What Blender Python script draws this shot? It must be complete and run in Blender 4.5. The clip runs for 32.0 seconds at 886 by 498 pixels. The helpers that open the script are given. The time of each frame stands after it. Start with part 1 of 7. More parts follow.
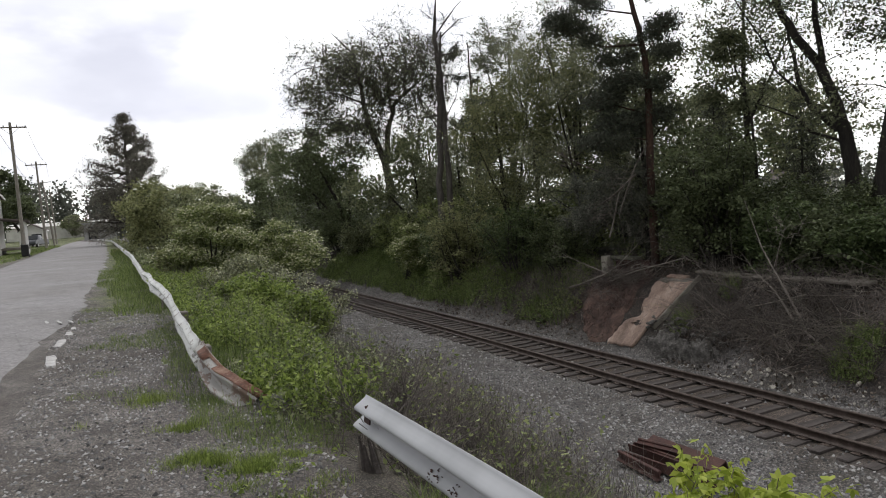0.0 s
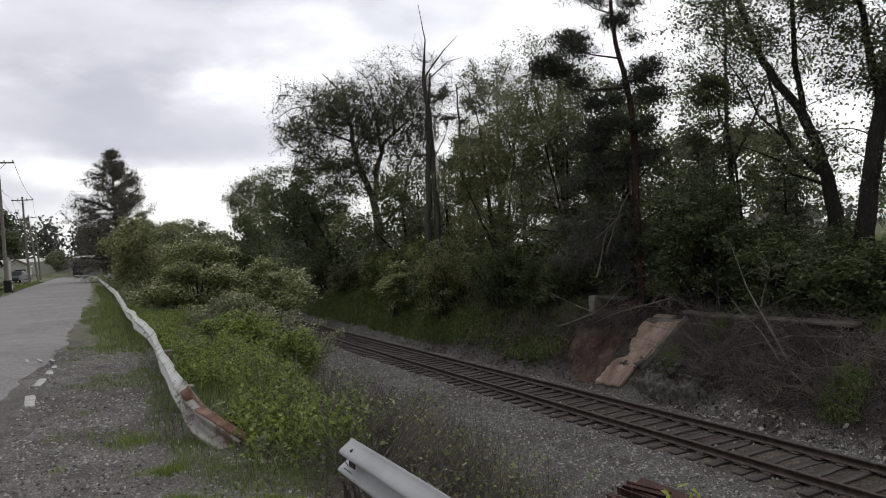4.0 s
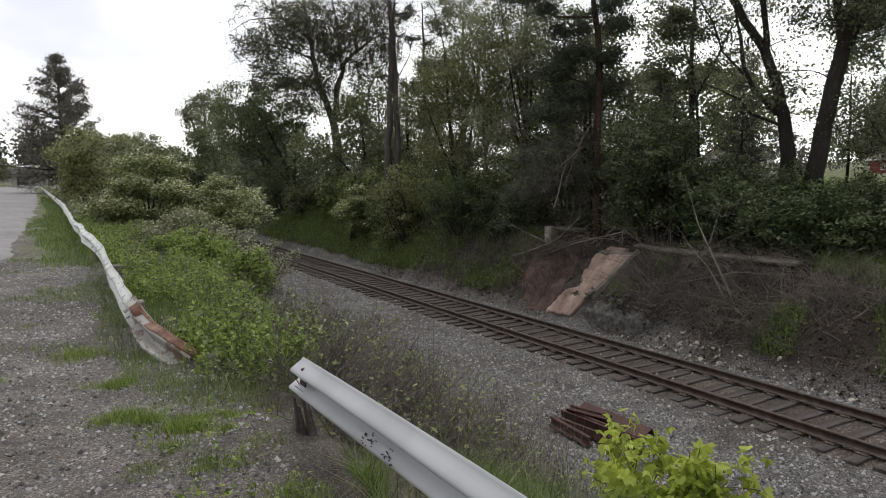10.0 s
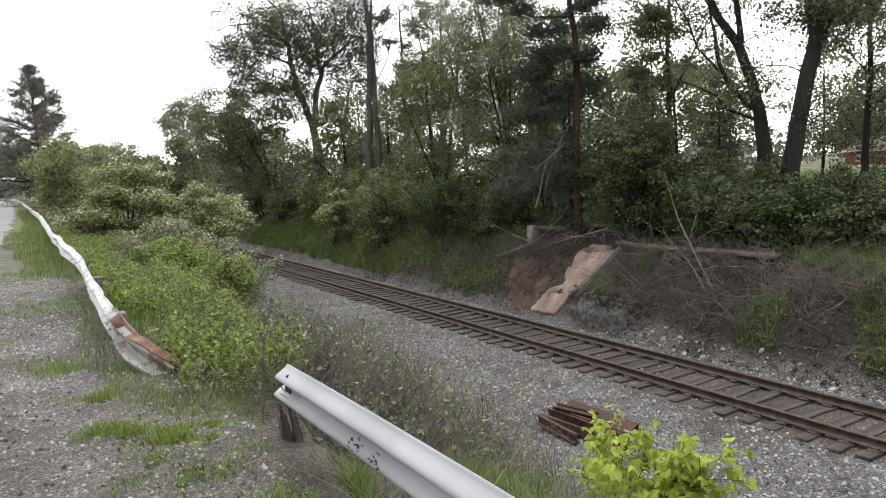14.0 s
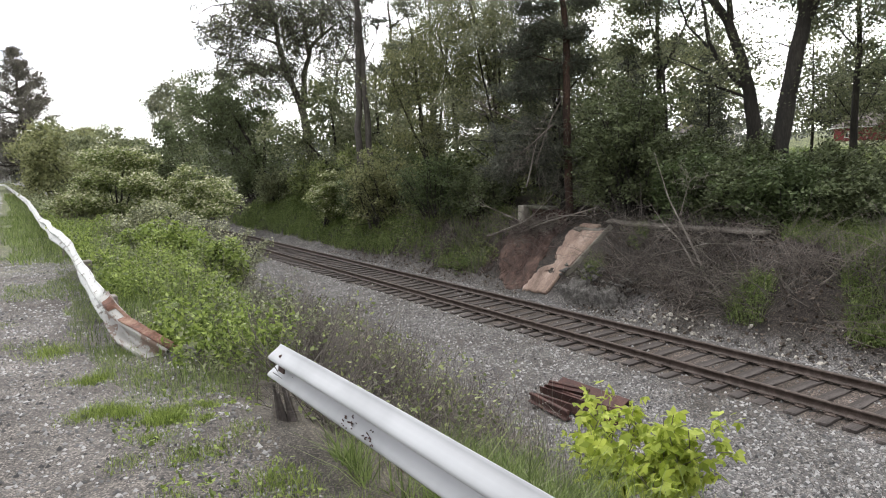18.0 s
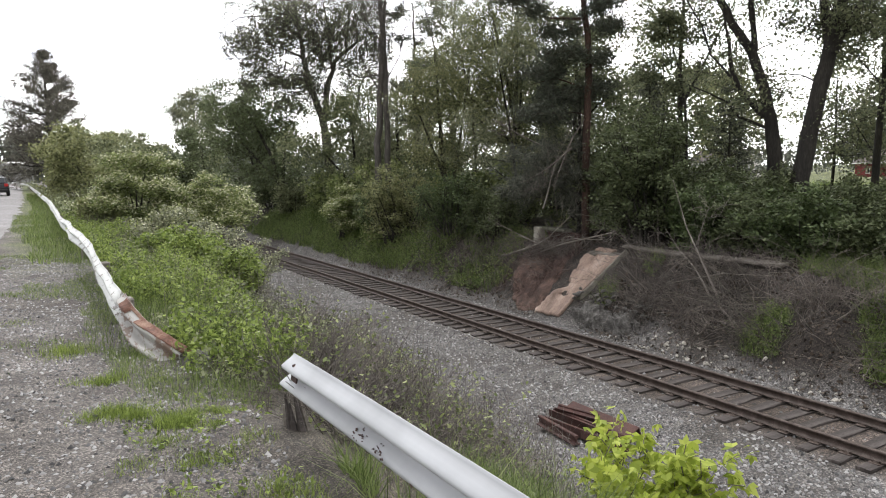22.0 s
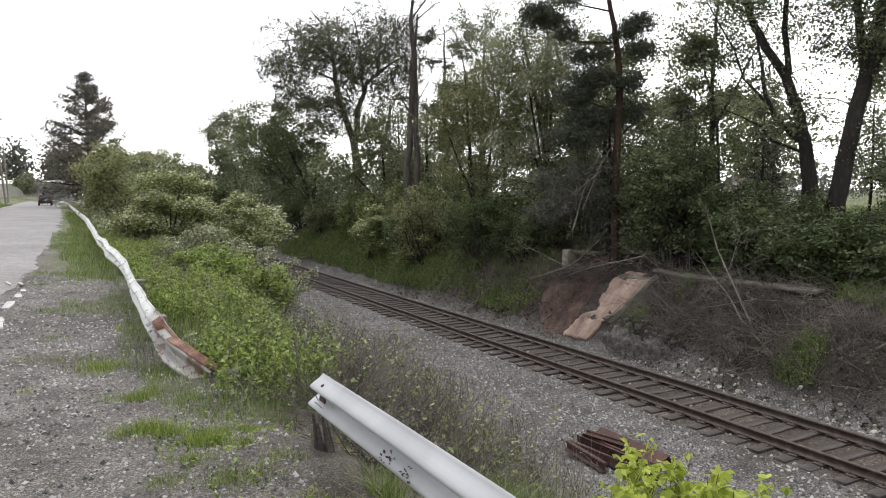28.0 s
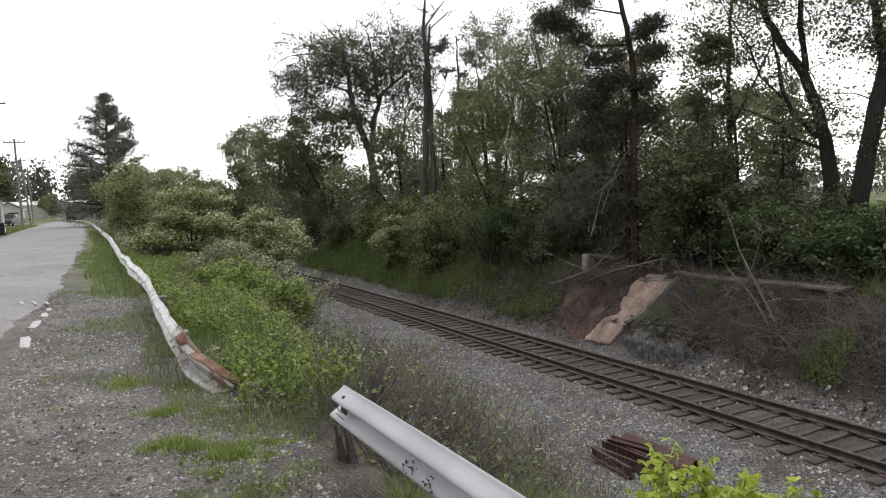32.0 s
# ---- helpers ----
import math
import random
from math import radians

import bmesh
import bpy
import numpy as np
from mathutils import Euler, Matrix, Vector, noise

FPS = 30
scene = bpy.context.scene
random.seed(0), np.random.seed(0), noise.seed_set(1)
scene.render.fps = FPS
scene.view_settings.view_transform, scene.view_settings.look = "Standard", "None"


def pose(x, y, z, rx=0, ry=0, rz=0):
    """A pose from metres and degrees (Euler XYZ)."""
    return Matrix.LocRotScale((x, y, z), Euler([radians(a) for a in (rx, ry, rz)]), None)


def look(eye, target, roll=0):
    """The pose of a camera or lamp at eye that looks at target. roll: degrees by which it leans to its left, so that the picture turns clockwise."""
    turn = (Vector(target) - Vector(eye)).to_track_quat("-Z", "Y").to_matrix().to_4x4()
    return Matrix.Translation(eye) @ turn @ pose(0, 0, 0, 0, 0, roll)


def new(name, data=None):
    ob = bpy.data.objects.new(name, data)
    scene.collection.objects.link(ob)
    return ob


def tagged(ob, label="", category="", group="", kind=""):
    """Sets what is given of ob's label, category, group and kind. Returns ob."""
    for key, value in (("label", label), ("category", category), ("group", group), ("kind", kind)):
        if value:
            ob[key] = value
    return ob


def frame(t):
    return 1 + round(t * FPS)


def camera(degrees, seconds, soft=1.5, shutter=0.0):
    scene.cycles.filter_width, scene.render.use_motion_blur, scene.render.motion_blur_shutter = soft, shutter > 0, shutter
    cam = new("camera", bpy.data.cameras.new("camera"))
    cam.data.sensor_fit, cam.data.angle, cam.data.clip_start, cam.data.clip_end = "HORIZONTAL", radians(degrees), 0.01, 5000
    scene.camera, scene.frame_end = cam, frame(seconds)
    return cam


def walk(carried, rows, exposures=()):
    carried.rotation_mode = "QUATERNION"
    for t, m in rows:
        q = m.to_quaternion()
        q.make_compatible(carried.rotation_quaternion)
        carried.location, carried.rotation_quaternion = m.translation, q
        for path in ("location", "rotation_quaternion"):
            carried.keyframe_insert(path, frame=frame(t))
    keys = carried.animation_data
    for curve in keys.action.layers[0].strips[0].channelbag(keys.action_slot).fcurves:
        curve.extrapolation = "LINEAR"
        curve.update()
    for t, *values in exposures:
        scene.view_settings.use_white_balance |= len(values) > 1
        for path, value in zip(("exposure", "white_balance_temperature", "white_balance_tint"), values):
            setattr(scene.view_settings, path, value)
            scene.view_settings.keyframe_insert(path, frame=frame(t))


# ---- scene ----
# Camera: held by hand on one spot beside the road; it turns and sways a few centimetres.
cam = camera(65.0, 32.0, soft=1.0)
EYE = 1.65
ROWS = [  # seconds, yaw, pitch, roll, and the sway of the arms: x, y, z
    (0.0, -25.94, -3.26, 4.01, -0.002, 0.008, -0.011),
    (0.5, -25.86, -2.99, 4.34, -0.001, 0.007, -0.012),
    (1.0, -26.35, -2.76, 4.28, 0.002, 0.007, -0.007),
    (1.5, -26.91, -2.30, 4.00, 0.006, 0.006, -0.006),
    (2.0, -26.69, -1.71, 3.92, 0.000, 0.008, -0.006),
    (2.5, -26.41, -1.69, 3.94, 0.001, 0.006, -0.005),
    (3.0, -26.70, -1.55, 3.69, 0.003, -0.002, -0.006),
    (3.5, -26.91, -0.87, 3.61, -0.002, -0.002, 0.002),
    (5.5, -27.37, 1.13, 2.57, 0.007, 0.003, 0.030),
    (6.0, -27.90, 1.45, 1.93, 0.008, 0.000, 0.031),
    (6.5, -28.20, 1.29, 2.78, 0.007, 0.006, 0.027),
    (7.0, -28.55, 1.67, 2.98, 0.005, 0.011, 0.030),
    (7.5, -28.48, 1.07, 3.43, 0.011, 0.009, 0.027),
    (8.0, -29.73, 1.44, 2.98, 0.014, 0.006, 0.027),
    (8.5, -29.62, 2.17, 2.38, 0.013, 0.004, 0.034),
    (9.0, -29.21, 2.44, 2.22, 0.008, 0.006, 0.034),
    (9.5, -30.43, -2.33, 1.01, 0.018, 0.013, 0.006),
    (10.0, -30.23, -6.40, 1.20, 0.024, 0.030, -0.005),
    (10.5, -30.09, -7.29, 1.91, 0.027, 0.030, -0.004),
    (11.0, -30.45, -6.18, 2.06, 0.020, 0.020, 0.003),
    (11.5, -30.82, -6.50, 2.48, 0.022, 0.023, 0.003),
    (12.0, -31.03, -5.75, 2.73, 0.022, 0.020, 0.005),
    (12.5, -30.92, -5.68, 1.71, 0.019, 0.020, 0.002),
    (13.0, -31.20, -5.47, 1.72, 0.020, 0.010, 0.006),
    (13.5, -31.51, -6.04, 2.31, 0.029, 0.006, 0.005),
    (15.5, -31.90, -6.49, 2.85, 0.006, -0.010, -0.003),
    (16.0, -31.48, -6.08, 2.29, 0.000, -0.013, -0.001),
    (16.5, -31.76, -6.25, 2.21, -0.002, -0.013, -0.000),
    (17.0, -32.12, -6.21, 2.30, -0.003, -0.010, -0.006),
    (17.5, -30.70, -6.99, 3.39, -0.004, -0.006, -0.013),
    (18.0, -32.53, -7.93, 3.13, 0.019, -0.009, -0.007),
    (18.5, -34.58, -6.89, 2.08, 0.013, -0.015, -0.004),
    (19.0, -33.86, -5.65, 0.51, -0.004, -0.018, -0.003),
    (19.5, -33.03, -5.46, 0.80, -0.005, -0.016, -0.008),
    (20.0, -33.48, -5.59, 0.69, -0.012, -0.006, -0.012),
    (20.5, -31.96, -5.86, 0.22, -0.011, -0.005, -0.014),
    (21.0, -31.52, -5.81, -0.32, -0.014, -0.008, -0.013),
    (21.5, -31.43, -6.52, 0.67, -0.017, -0.003, -0.009),
    (22.0, -31.10, -6.41, 0.73, -0.009, -0.000, -0.014),
    (22.5, -31.17, -6.41, 1.44, -0.000, -0.005, -0.012),
    (23.0, -30.80, -6.04, 1.05, -0.005, -0.008, -0.013),
    (23.5, -30.40, -6.00, 0.83, -0.009, -0.009, -0.008),
    (24.0, -30.15, -4.94, 0.45, -0.014, -0.013, -0.004),
    (24.5, -30.13, -4.91, 1.06, -0.016, -0.016, -0.007),
    (25.0, -29.85, -5.02, 1.40, -0.013, -0.005, -0.005),
    (25.5, -29.36, -4.88, 1.53, -0.012, -0.001, -0.008),
    (26.0, -29.24, -4.95, 1.45, -0.014, -0.004, -0.004),
    (26.5, -28.94, -4.77, 1.40, -0.017, -0.008, -0.005),
    (28.5, -28.75, -4.79, 0.05, -0.025, -0.007, -0.005),
    (29.0, -28.73, -5.21, 0.47, -0.021, -0.004, -0.007),
    (29.5, -28.83, -4.96, 1.07, -0.021, 0.002, -0.005),
    (30.0, -27.81, -4.07, 1.92, -0.013, 0.008, -0.010),
    (30.5, -28.19, -4.66, 1.92, -0.011, -0.002, -0.007),
    (31.0, -27.49, -4.24, 1.73, -0.016, -0.009, -0.005),
    (31.5, -27.06, -3.58, 1.90, -0.020, -0.013, -0.001),
    (32.0, -27.30, -3.93, 2.03, -0.013, -0.019, -0.001),
]
walk(cam, [(t, pose(x, y, EYE + z, 90 + pitch, roll, yaw)) for t, yaw, pitch, roll, x, y, z in ROWS],
     exposures=[(0.0, -0.94), (2.0, -1.15), (3.5, -1.32), (5.5, -1.58), (8.0, -1.66), (9.3, -1.8), (9.8, -1.24), (10.5, -0.05), (13.0, -0.04), (18.5, 0.12), (26.0, -0.17), (30.0, -0.28), (32.0, -0.48)])

# ---- light: an overcast spring sky ----
CLOUD_BANKS = [((-0.1, 0.97, 0.2), (0.2, 0.2, 0.075)), ((0.14, 0.97, 0.19), (0.17, 0.17, 0.06)), ((0.0, 0.95, 0.29), (0.4, 0.4, 0.06)), ((0.33, 0.87, 0.36), (0.16, 0.16, 0.045)), ((-0.09, 0.99, 0.09), (0.16, 0.16, 0.035)), ((-0.75, 0.5, 0.4), (0.3, 0.3, 0.08)), ((0.1, -0.85, 0.5), (0.35, 0.35, 0.1)), ((0.85, -0.2, 0.5), (0.3, 0.3, 0.09))]
world = bpy.data.worlds.new("overcast_sky")
scene.world = world
world.use_nodes = True
wn, wl = world.node_tree.nodes, world.node_tree.links
wn.clear()
w_out, w_bg = wn.new("ShaderNodeOutputWorld"), wn.new("ShaderNodeBackground")
w_sky = wn.new("ShaderNodeTexSky")
w_sky.sky_type, w_sky.sun_disc = "NISHITA", False
w_sky.sun_elevation, w_sky.sun_rotation = radians(71), radians(23)
w_dim = wn.new("ShaderNodeMix")
w_dim.data_type, w_dim.blend_type = "RGBA", "MULTIPLY"
w_dim.inputs[0].default_value = 1.0
w_dim.inputs[7].default_value = (0.10, 0.10, 0.10, 1)
w_co, w_map = wn.new("ShaderNodeTexCoord"), wn.new("ShaderNodeMapping")
w_map.inputs["Scale"].default_value = (1.5, 1.5, 3.6)
w_map.inputs["Location"].default_value = (0.9, 0.45, 0.1)
w_noise, w_ramp = wn.new("ShaderNodeTexNoise"), wn.new("ShaderNodeValToRGB")
w_noise.inputs["Scale"].default_value, w_noise.inputs["Detail"].default_value = 1.7, 5.0
w_noise.inputs["Roughness"].default_value = 0.45
w_ramp.color_ramp.elements[0].position, w_ramp.color_ramp.elements[0].color = 0.36, (0.8, 0.8, 0.84, 1)
w_ramp.color_ramp.elements[1].position, w_ramp.color_ramp.elements[1].color = 0.57, (1.2, 1.19, 1.18, 1)
w_mix = wn.new("ShaderNodeMix")
w_mix.data_type = "RGBA"
w_mix.inputs[0].default_value = 0.9
wl.new(w_co.outputs["Generated"], w_map.inputs["Vector"])
wl.new(w_map.outputs["Vector"], w_noise.inputs["Vector"])
wl.new(w_noise.outputs["Fac"], w_ramp.inputs["Fac"])
wl.new(w_sky.outputs["Color"], w_dim.inputs[6])
wl.new(w_dim.outputs[2], w_mix.inputs[6])
wl.new(w_ramp.outputs["Color"], w_mix.inputs[7])
cloud = w_mix.outputs[2]
w_wisp = wn.new("ShaderNodeTexNoise")
w_wisp.inputs["Scale"].default_value, w_wisp.inputs["Detail"].default_value = 2.6, 5.0
wl.new(w_map.outputs["Vector"], w_wisp.inputs["Vector"])
w_curl = wn.new("ShaderNodeMapRange")
w_curl.inputs["From Min"].default_value, w_curl.inputs["From Max"].default_value = 0.3, 0.7
w_curl.inputs["To Min"].default_value, w_curl.inputs["To Max"].default_value = -0.4, 1.1
wl.new(w_wisp.outputs["Fac"], w_curl.inputs["Value"])
for centre, spread in CLOUD_BANKS:
    w_off, w_scale, w_len, w_add, w_fall = (wn.new("ShaderNodeVectorMath"), wn.new("ShaderNodeVectorMath"), wn.new("ShaderNodeVectorMath"), wn.new("ShaderNodeMath"), wn.new("ShaderNodeMapRange"))
    w_off.operation, w_scale.operation, w_len.operation, w_add.operation = "SUBTRACT", "DIVIDE", "LENGTH", "ADD"
    w_off.inputs[1].default_value, w_scale.inputs[1].default_value = centre, spread
    w_fall.interpolation_type = "SMOOTHSTEP"
    w_fall.inputs["From Min"].default_value, w_fall.inputs["From Max"].default_value = 0.55, 2.0
    w_fall.inputs["To Min"].default_value, w_fall.inputs["To Max"].default_value = 0.68, 0.0
    wl.new(w_co.outputs["Generated"], w_off.inputs[0])
    wl.new(w_off.outputs["Vector"], w_scale.inputs[0])
    wl.new(w_scale.outputs["Vector"], w_len.inputs[0])
    wl.new(w_len.outputs["Value"], w_add.inputs[0])
    wl.new(w_curl.outputs["Result"], w_add.inputs[1])
    wl.new(w_add.outputs[0], w_fall.inputs["Value"])
    w_bank = wn.new("ShaderNodeMix")
    w_bank.data_type = "RGBA"
    w_bank.inputs[7].default_value = (0.42, 0.43, 0.5, 1)
    wl.new(w_fall.outputs["Result"], w_bank.inputs[0])
    wl.new(cloud, w_bank.inputs[6])
    cloud = w_bank.outputs[2]
w_dot = wn.new("ShaderNodeVectorMath")
w_dot.operation = "DOT_PRODUCT"
w_dot.inputs[1].default_value = (0.4, 0.85, 0.35)
w_glow = wn.new("ShaderNodeMapRange")
w_glow.inputs["From Min"].default_value, w_glow.inputs["From Max"].default_value = 0.0, 1.0
w_glow.inputs["To Min"].default_value, w_glow.inputs["To Max"].default_value = 1.15, 3.5
w_mul = wn.new("ShaderNodeVectorMath")
w_mul.operation = "SCALE"
wl.new(w_co.outputs["Generated"], w_dot.inputs[0])
wl.new(w_dot.outputs["Value"], w_glow.inputs["Value"])
wl.new(cloud, w_mul.inputs[0])
wl.new(w_glow.outputs["Result"], w_mul.inputs["Scale"])
wl.new(w_mul.outputs["Vector"], w_bg.inputs["Color"])
wl.new(w_bg.outputs["Background"], w_out.inputs["Surface"])
w_bg.inputs["Strength"].default_value = 1.0

sun = new("sun", bpy.data.lights.new("sun", "SUN"))
sun.data.energy, sun.data.angle, sun.data.color = 1.0, radians(20), (1.0, 0.97, 0.92)
sun.matrix_world = look((0, 0, 60), (-8, -19, 0))


# ---- small tools ----
def table(seed):
    return np.random.RandomState(seed).rand(64, 64)


TABLES = [table(s) for s in range(6)]


def value_noise(x, y, k=0):
    """Smooth noise from -1 to 1 with cells of one metre."""
    x, y = np.asarray(x, float), np.asarray(y, float)
    i, j = np.floor(x).astype(int), np.floor(y).astype(int)
    u, v = x - i, y - j
    u, v = u * u * (3 - 2 * u), v * v * (3 - 2 * v)
    g = TABLES[k]
    a = g[i % 64, j % 64] * (1 - u) + g[(i + 1) % 64, j % 64] * u
    b = g[i % 64, (j + 1) % 64] * (1 - u) + g[(i + 1) % 64, (j + 1) % 64] * u
    return 2 * (a * (1 - v) + b * v) - 1


PROFILE_X = [-900, -60, -12, -7.2, -6.3, -0.6, 0.5, 1.2, 1.9, 3.0, 5.0, 6.6, 8.0, 10.4, 11.1, 13.8, 14.25, 14.6, 16.6, 17.3, 19.5, 23, 32, 70, 900]
PROFILE_Z = [6, 0.9, 0.4, 0.16, 0.0, 0.0, -0.03, -0.06, -0.2, -0.75, -2.15, -3.0, -3.28, -3.3, -3.235, -3.235, -3.26, -3.0, -1.2, -1.12, -0.75, -0.25, 0.0, -0.1, 3]
ROUGH_X = [-7.0, -6.3, -0.9, -0.3, 1.0, 2.5, 6.0, 8.0, 10.4, 11.0, 13.9, 14.4, 15.2, 17.0, 30]
ROUGH_Z = [0.05, 0.0, 0.0, 0.02, 0.03, 0.12, 0.12, 0.04, 0.02, 0.012, 0.012, 0.05, 0.22, 0.12, 0.15]


def height(x, y):
    """The ground's height."""
    x, y = np.asarray(x, float), np.asarray(y, float)
    wobble = 0.35 * value_noise(x * 0.1, y * 0.22, 1) * np.interp(x, [1.2, 2.5, 6, 9, 14.2, 15, 17, 40], [0, 1, 1, 0, 0, 1, 1, 1])
    z = np.interp(x + wobble, PROFILE_X, PROFILE_Z)
    r = np.interp(x, ROUGH_X, ROUGH_Z)
    return z + r * (value_noise(x * 0.9, y * 0.9, 0) + 0.6 * value_noise(x * 2.7, y * 2.7, 2) + 0.35 * value_noise(x * 7, y * 7, 3))


def ground_z(x, y):
    return float(height(x, y))


def mesh_of(name, verts, faces, material=None, smooth=False):
    """A mesh from arrays; all faces have the same number of corners."""
    verts, faces = np.asarray(verts, np.float32), np.asarray(faces, np.int32)
    me = bpy.data.meshes.new(name)
    n, k = faces.shape
    me.vertices.add(len(verts))
    me.vertices.foreach_set("co", verts.ravel())
    me.loops.add(n * k)
    me.loops.foreach_set("vertex_index", faces.ravel())
    me.polygons.add(n)
    me.polygons.foreach_set("loop_start", np.arange(n, dtype=np.int32) * k)
    if smooth:
        me.polygons.foreach_set("use_smooth", np.ones(n, bool))
    me.update(calc_edges=True)
    me.validate()
    if material:
        me.materials.append(material)
    return me


def part(name, mesh, material, parent, label=""):
    """Links a mesh or a bmesh as one object under a thing or a part."""
    if isinstance(mesh, bmesh.types.BMesh):
        me = bpy.data.meshes.new(name)
        mesh.to_mesh(me)
        mesh.free()
        mesh = me
    if material and not mesh.materials:
        mesh.materials.append(material)
    ob = new(name, mesh)
    if parent:
        ob.parent = parent
    if label:
        ob["label"] = label
    return ob


def thing(name, m, label, category, group="", kind=""):
    ob = new(name)
    ob.matrix_world = m
    return tagged(ob, label, category, group, kind)


def add_box(bm, centre, size, rot=(0, 0, 0), bevel=0.0):
    made = bmesh.ops.create_cube(bm, size=1.0)["verts"]
    m = pose(*centre, *rot) @ Matrix.Diagonal((*size, 1))
    bmesh.ops.transform(bm, matrix=m, verts=made)
    if bevel:
        edges = list({e for v in made for e in v.link_edges})
        bmesh.ops.bevel(bm, geom=edges, offset=bevel, segments=1, affect="EDGES")
    return bm


def box(centre, size, rot=(0, 0, 0), bevel=0.0):
    return add_box(bmesh.new(), centre, size, rot, bevel)


def add_rod(bm, a, b, r1, r2=None, sides=10):
    a, b = Vector(a), Vector(b)
    d = b - a
    m = Matrix.Translation((a + b) / 2) @ d.to_track_quat("Z", "Y").to_matrix().to_4x4()
    bmesh.ops.create_cone(bm, cap_ends=True, segments=sides, radius1=r1, radius2=r1 if r2 is None else r2, depth=d.length, matrix=m)
    return bm


def rod(a, b, r1, r2=None, sides=10):
    return add_rod(bmesh.new(), a, b, r1, r2, sides)


# ---- materials ----
class Nodes:
    def __init__(self, name):
        self.m = bpy.data.materials.new(name)
        self.m.use_nodes = True
        self.n, self.l = self.m.node_tree.nodes, self.m.node_tree.links
        self.bsdf = self.n["Principled BSDF"]
        self.out = self.n["Material Output"]

    def add(self, kind, **values):
        node = self.n.new(kind)
        for key, value in values.items():
            node.inputs[key.replace("_", " ")].default_value = value
        return node

    def link(self, a, b):
        self.l.new(a, b)

    def ramp(self, fac, *stops):
        node = self.n.new("ShaderNodeValToRGB")
        e = node.color_ramp.elements
        while len(e) < len(stops):
            e.new(0.5)
        for el, (p, c) in zip(e, stops):
            el.position, el.color = p, (*c, 1) if len(c) == 3 else c
        self.link(fac, node.inputs["Fac"])
        return node.outputs["Color"]

    def mix(self, fac, a, b, blend="MIX"):
        node = self.n.new("ShaderNodeMix")
        node.data_type, node.blend_type = "RGBA", blend
        for socket, value in ((node.inputs[0], fac), (node.inputs[6], a), (node.inputs[7], b)):
            if isinstance(value, (int, float)):
                socket.default_value = value
            elif isinstance(value, tuple):
                socket.default_value = (*value, 1)
            else:
                self.link(value, socket)
        return node.outputs[2]

    def math(self, op, a, b=0.0):
        node = self.n.new("ShaderNodeMath")
        node.operation = op
        for socket, value in zip(node.inputs, (a, b)):
            if isinstance(value, (int, float)):
                socket.default_value = value
            else:
                self.link(value, socket)
        return node.outputs[0]

    def noise(self, co, scale, detail=4.0, rough=0.55):
        node = self.add("ShaderNodeTexNoise", Scale=scale, Detail=detail, Roughness=rough)
        if co:
            self.link(co, node.inputs["Vector"])
        return node.outputs["Fac"]

    def bump(self, h, strength=0.4, distance=0.02):
        node = self.add("ShaderNodeBump", Strength=strength, Distance=distance)
        self.link(h, node.inputs["Height"])
        self.link(node.outputs["Normal"], self.bsdf.inputs["Normal"])


def surface(name, dark, mid, light, coarse=1.5, fine=30.0, rough=0.8, metal=0.0, bump=0.4, dist=0.01, stretch=None, place="Object"):
    """A worn surface with stains and grain."""
    s = Nodes(name)
    co = s.add("ShaderNodeTexCoord").outputs[place]
    if stretch:
        mp = s.add("ShaderNodeMapping", Scale=stretch)
        s.link(co, mp.inputs["Vector"])
        co = mp.outputs["Vector"]
    a, b = s.noise(co, coarse, 5.0, 0.6), s.noise(co, fine, 3.0, 0.6)
    both = s.math("ADD", s.math("MULTIPLY", a, 0.62), s.math("MULTIPLY", b, 0.38))
    s.link(s.ramp(both, (0.36, dark), (0.5, mid), (0.64, light)), s.bsdf.inputs["Base Color"])
    rr = s.ramp(a, (0.3, (rough * 0.85,) * 3), (0.7, (min(1, rough * 1.12),) * 3))
    s.link(rr, s.bsdf.inputs["Roughness"])
    s.bsdf.inputs["Metallic"].default_value = metal
    s.bump(both, bump, dist)
    return s.m


def leaf_material(name, dark, mid, light, through_light=0.4, rough=0.55, mute=0.36):
    """Leaves: each a little different, letting some light through."""
    s = Nodes(name)
    dark, mid, light = (tuple((1 - mute) * v + mute * (0.33 * c[0] + 0.5 * c[1] + 0.17 * c[2]) for v in c) for c in (dark, mid, light))
    geo = s.add("ShaderNodeNewGeometry")
    big = s.noise(s.add("ShaderNodeTexCoord").outputs["Object"], 0.9, 2.0)
    v = s.math("ADD", s.math("MULTIPLY", geo.outputs["Random Per Island"], 0.65), s.math("MULTIPLY", big, 0.4))
    col = s.ramp(v, (0.2, dark), (0.5, mid), (0.85, light))
    s.link(col, s.bsdf.inputs["Base Color"])
    s.bsdf.inputs["Roughness"].default_value = rough
    s.bsdf.inputs["Specular IOR Level"].default_value = 0.3
    tr = s.add("ShaderNodeBsdfTranslucent")
    s.link(col, tr.inputs["Color"])
    mx = s.add("ShaderNodeMixShader")
    mx.inputs[0].default_value = through_light
    s.link(s.bsdf.outputs[0], mx.inputs[1])
    s.link(tr.outputs[0], mx.inputs[2])
    s.link(mx.outputs[0], s.out.inputs["Surface"])
    return s.m


def plain(name, colour, rough=0.5, metal=0.0):
    return surface(name, tuple(c * 0.85 for c in colour), colour, tuple(min(1, c * 1.12) for c in colour), 2.0, 40.0, rough, metal, 0.1, 0.004)


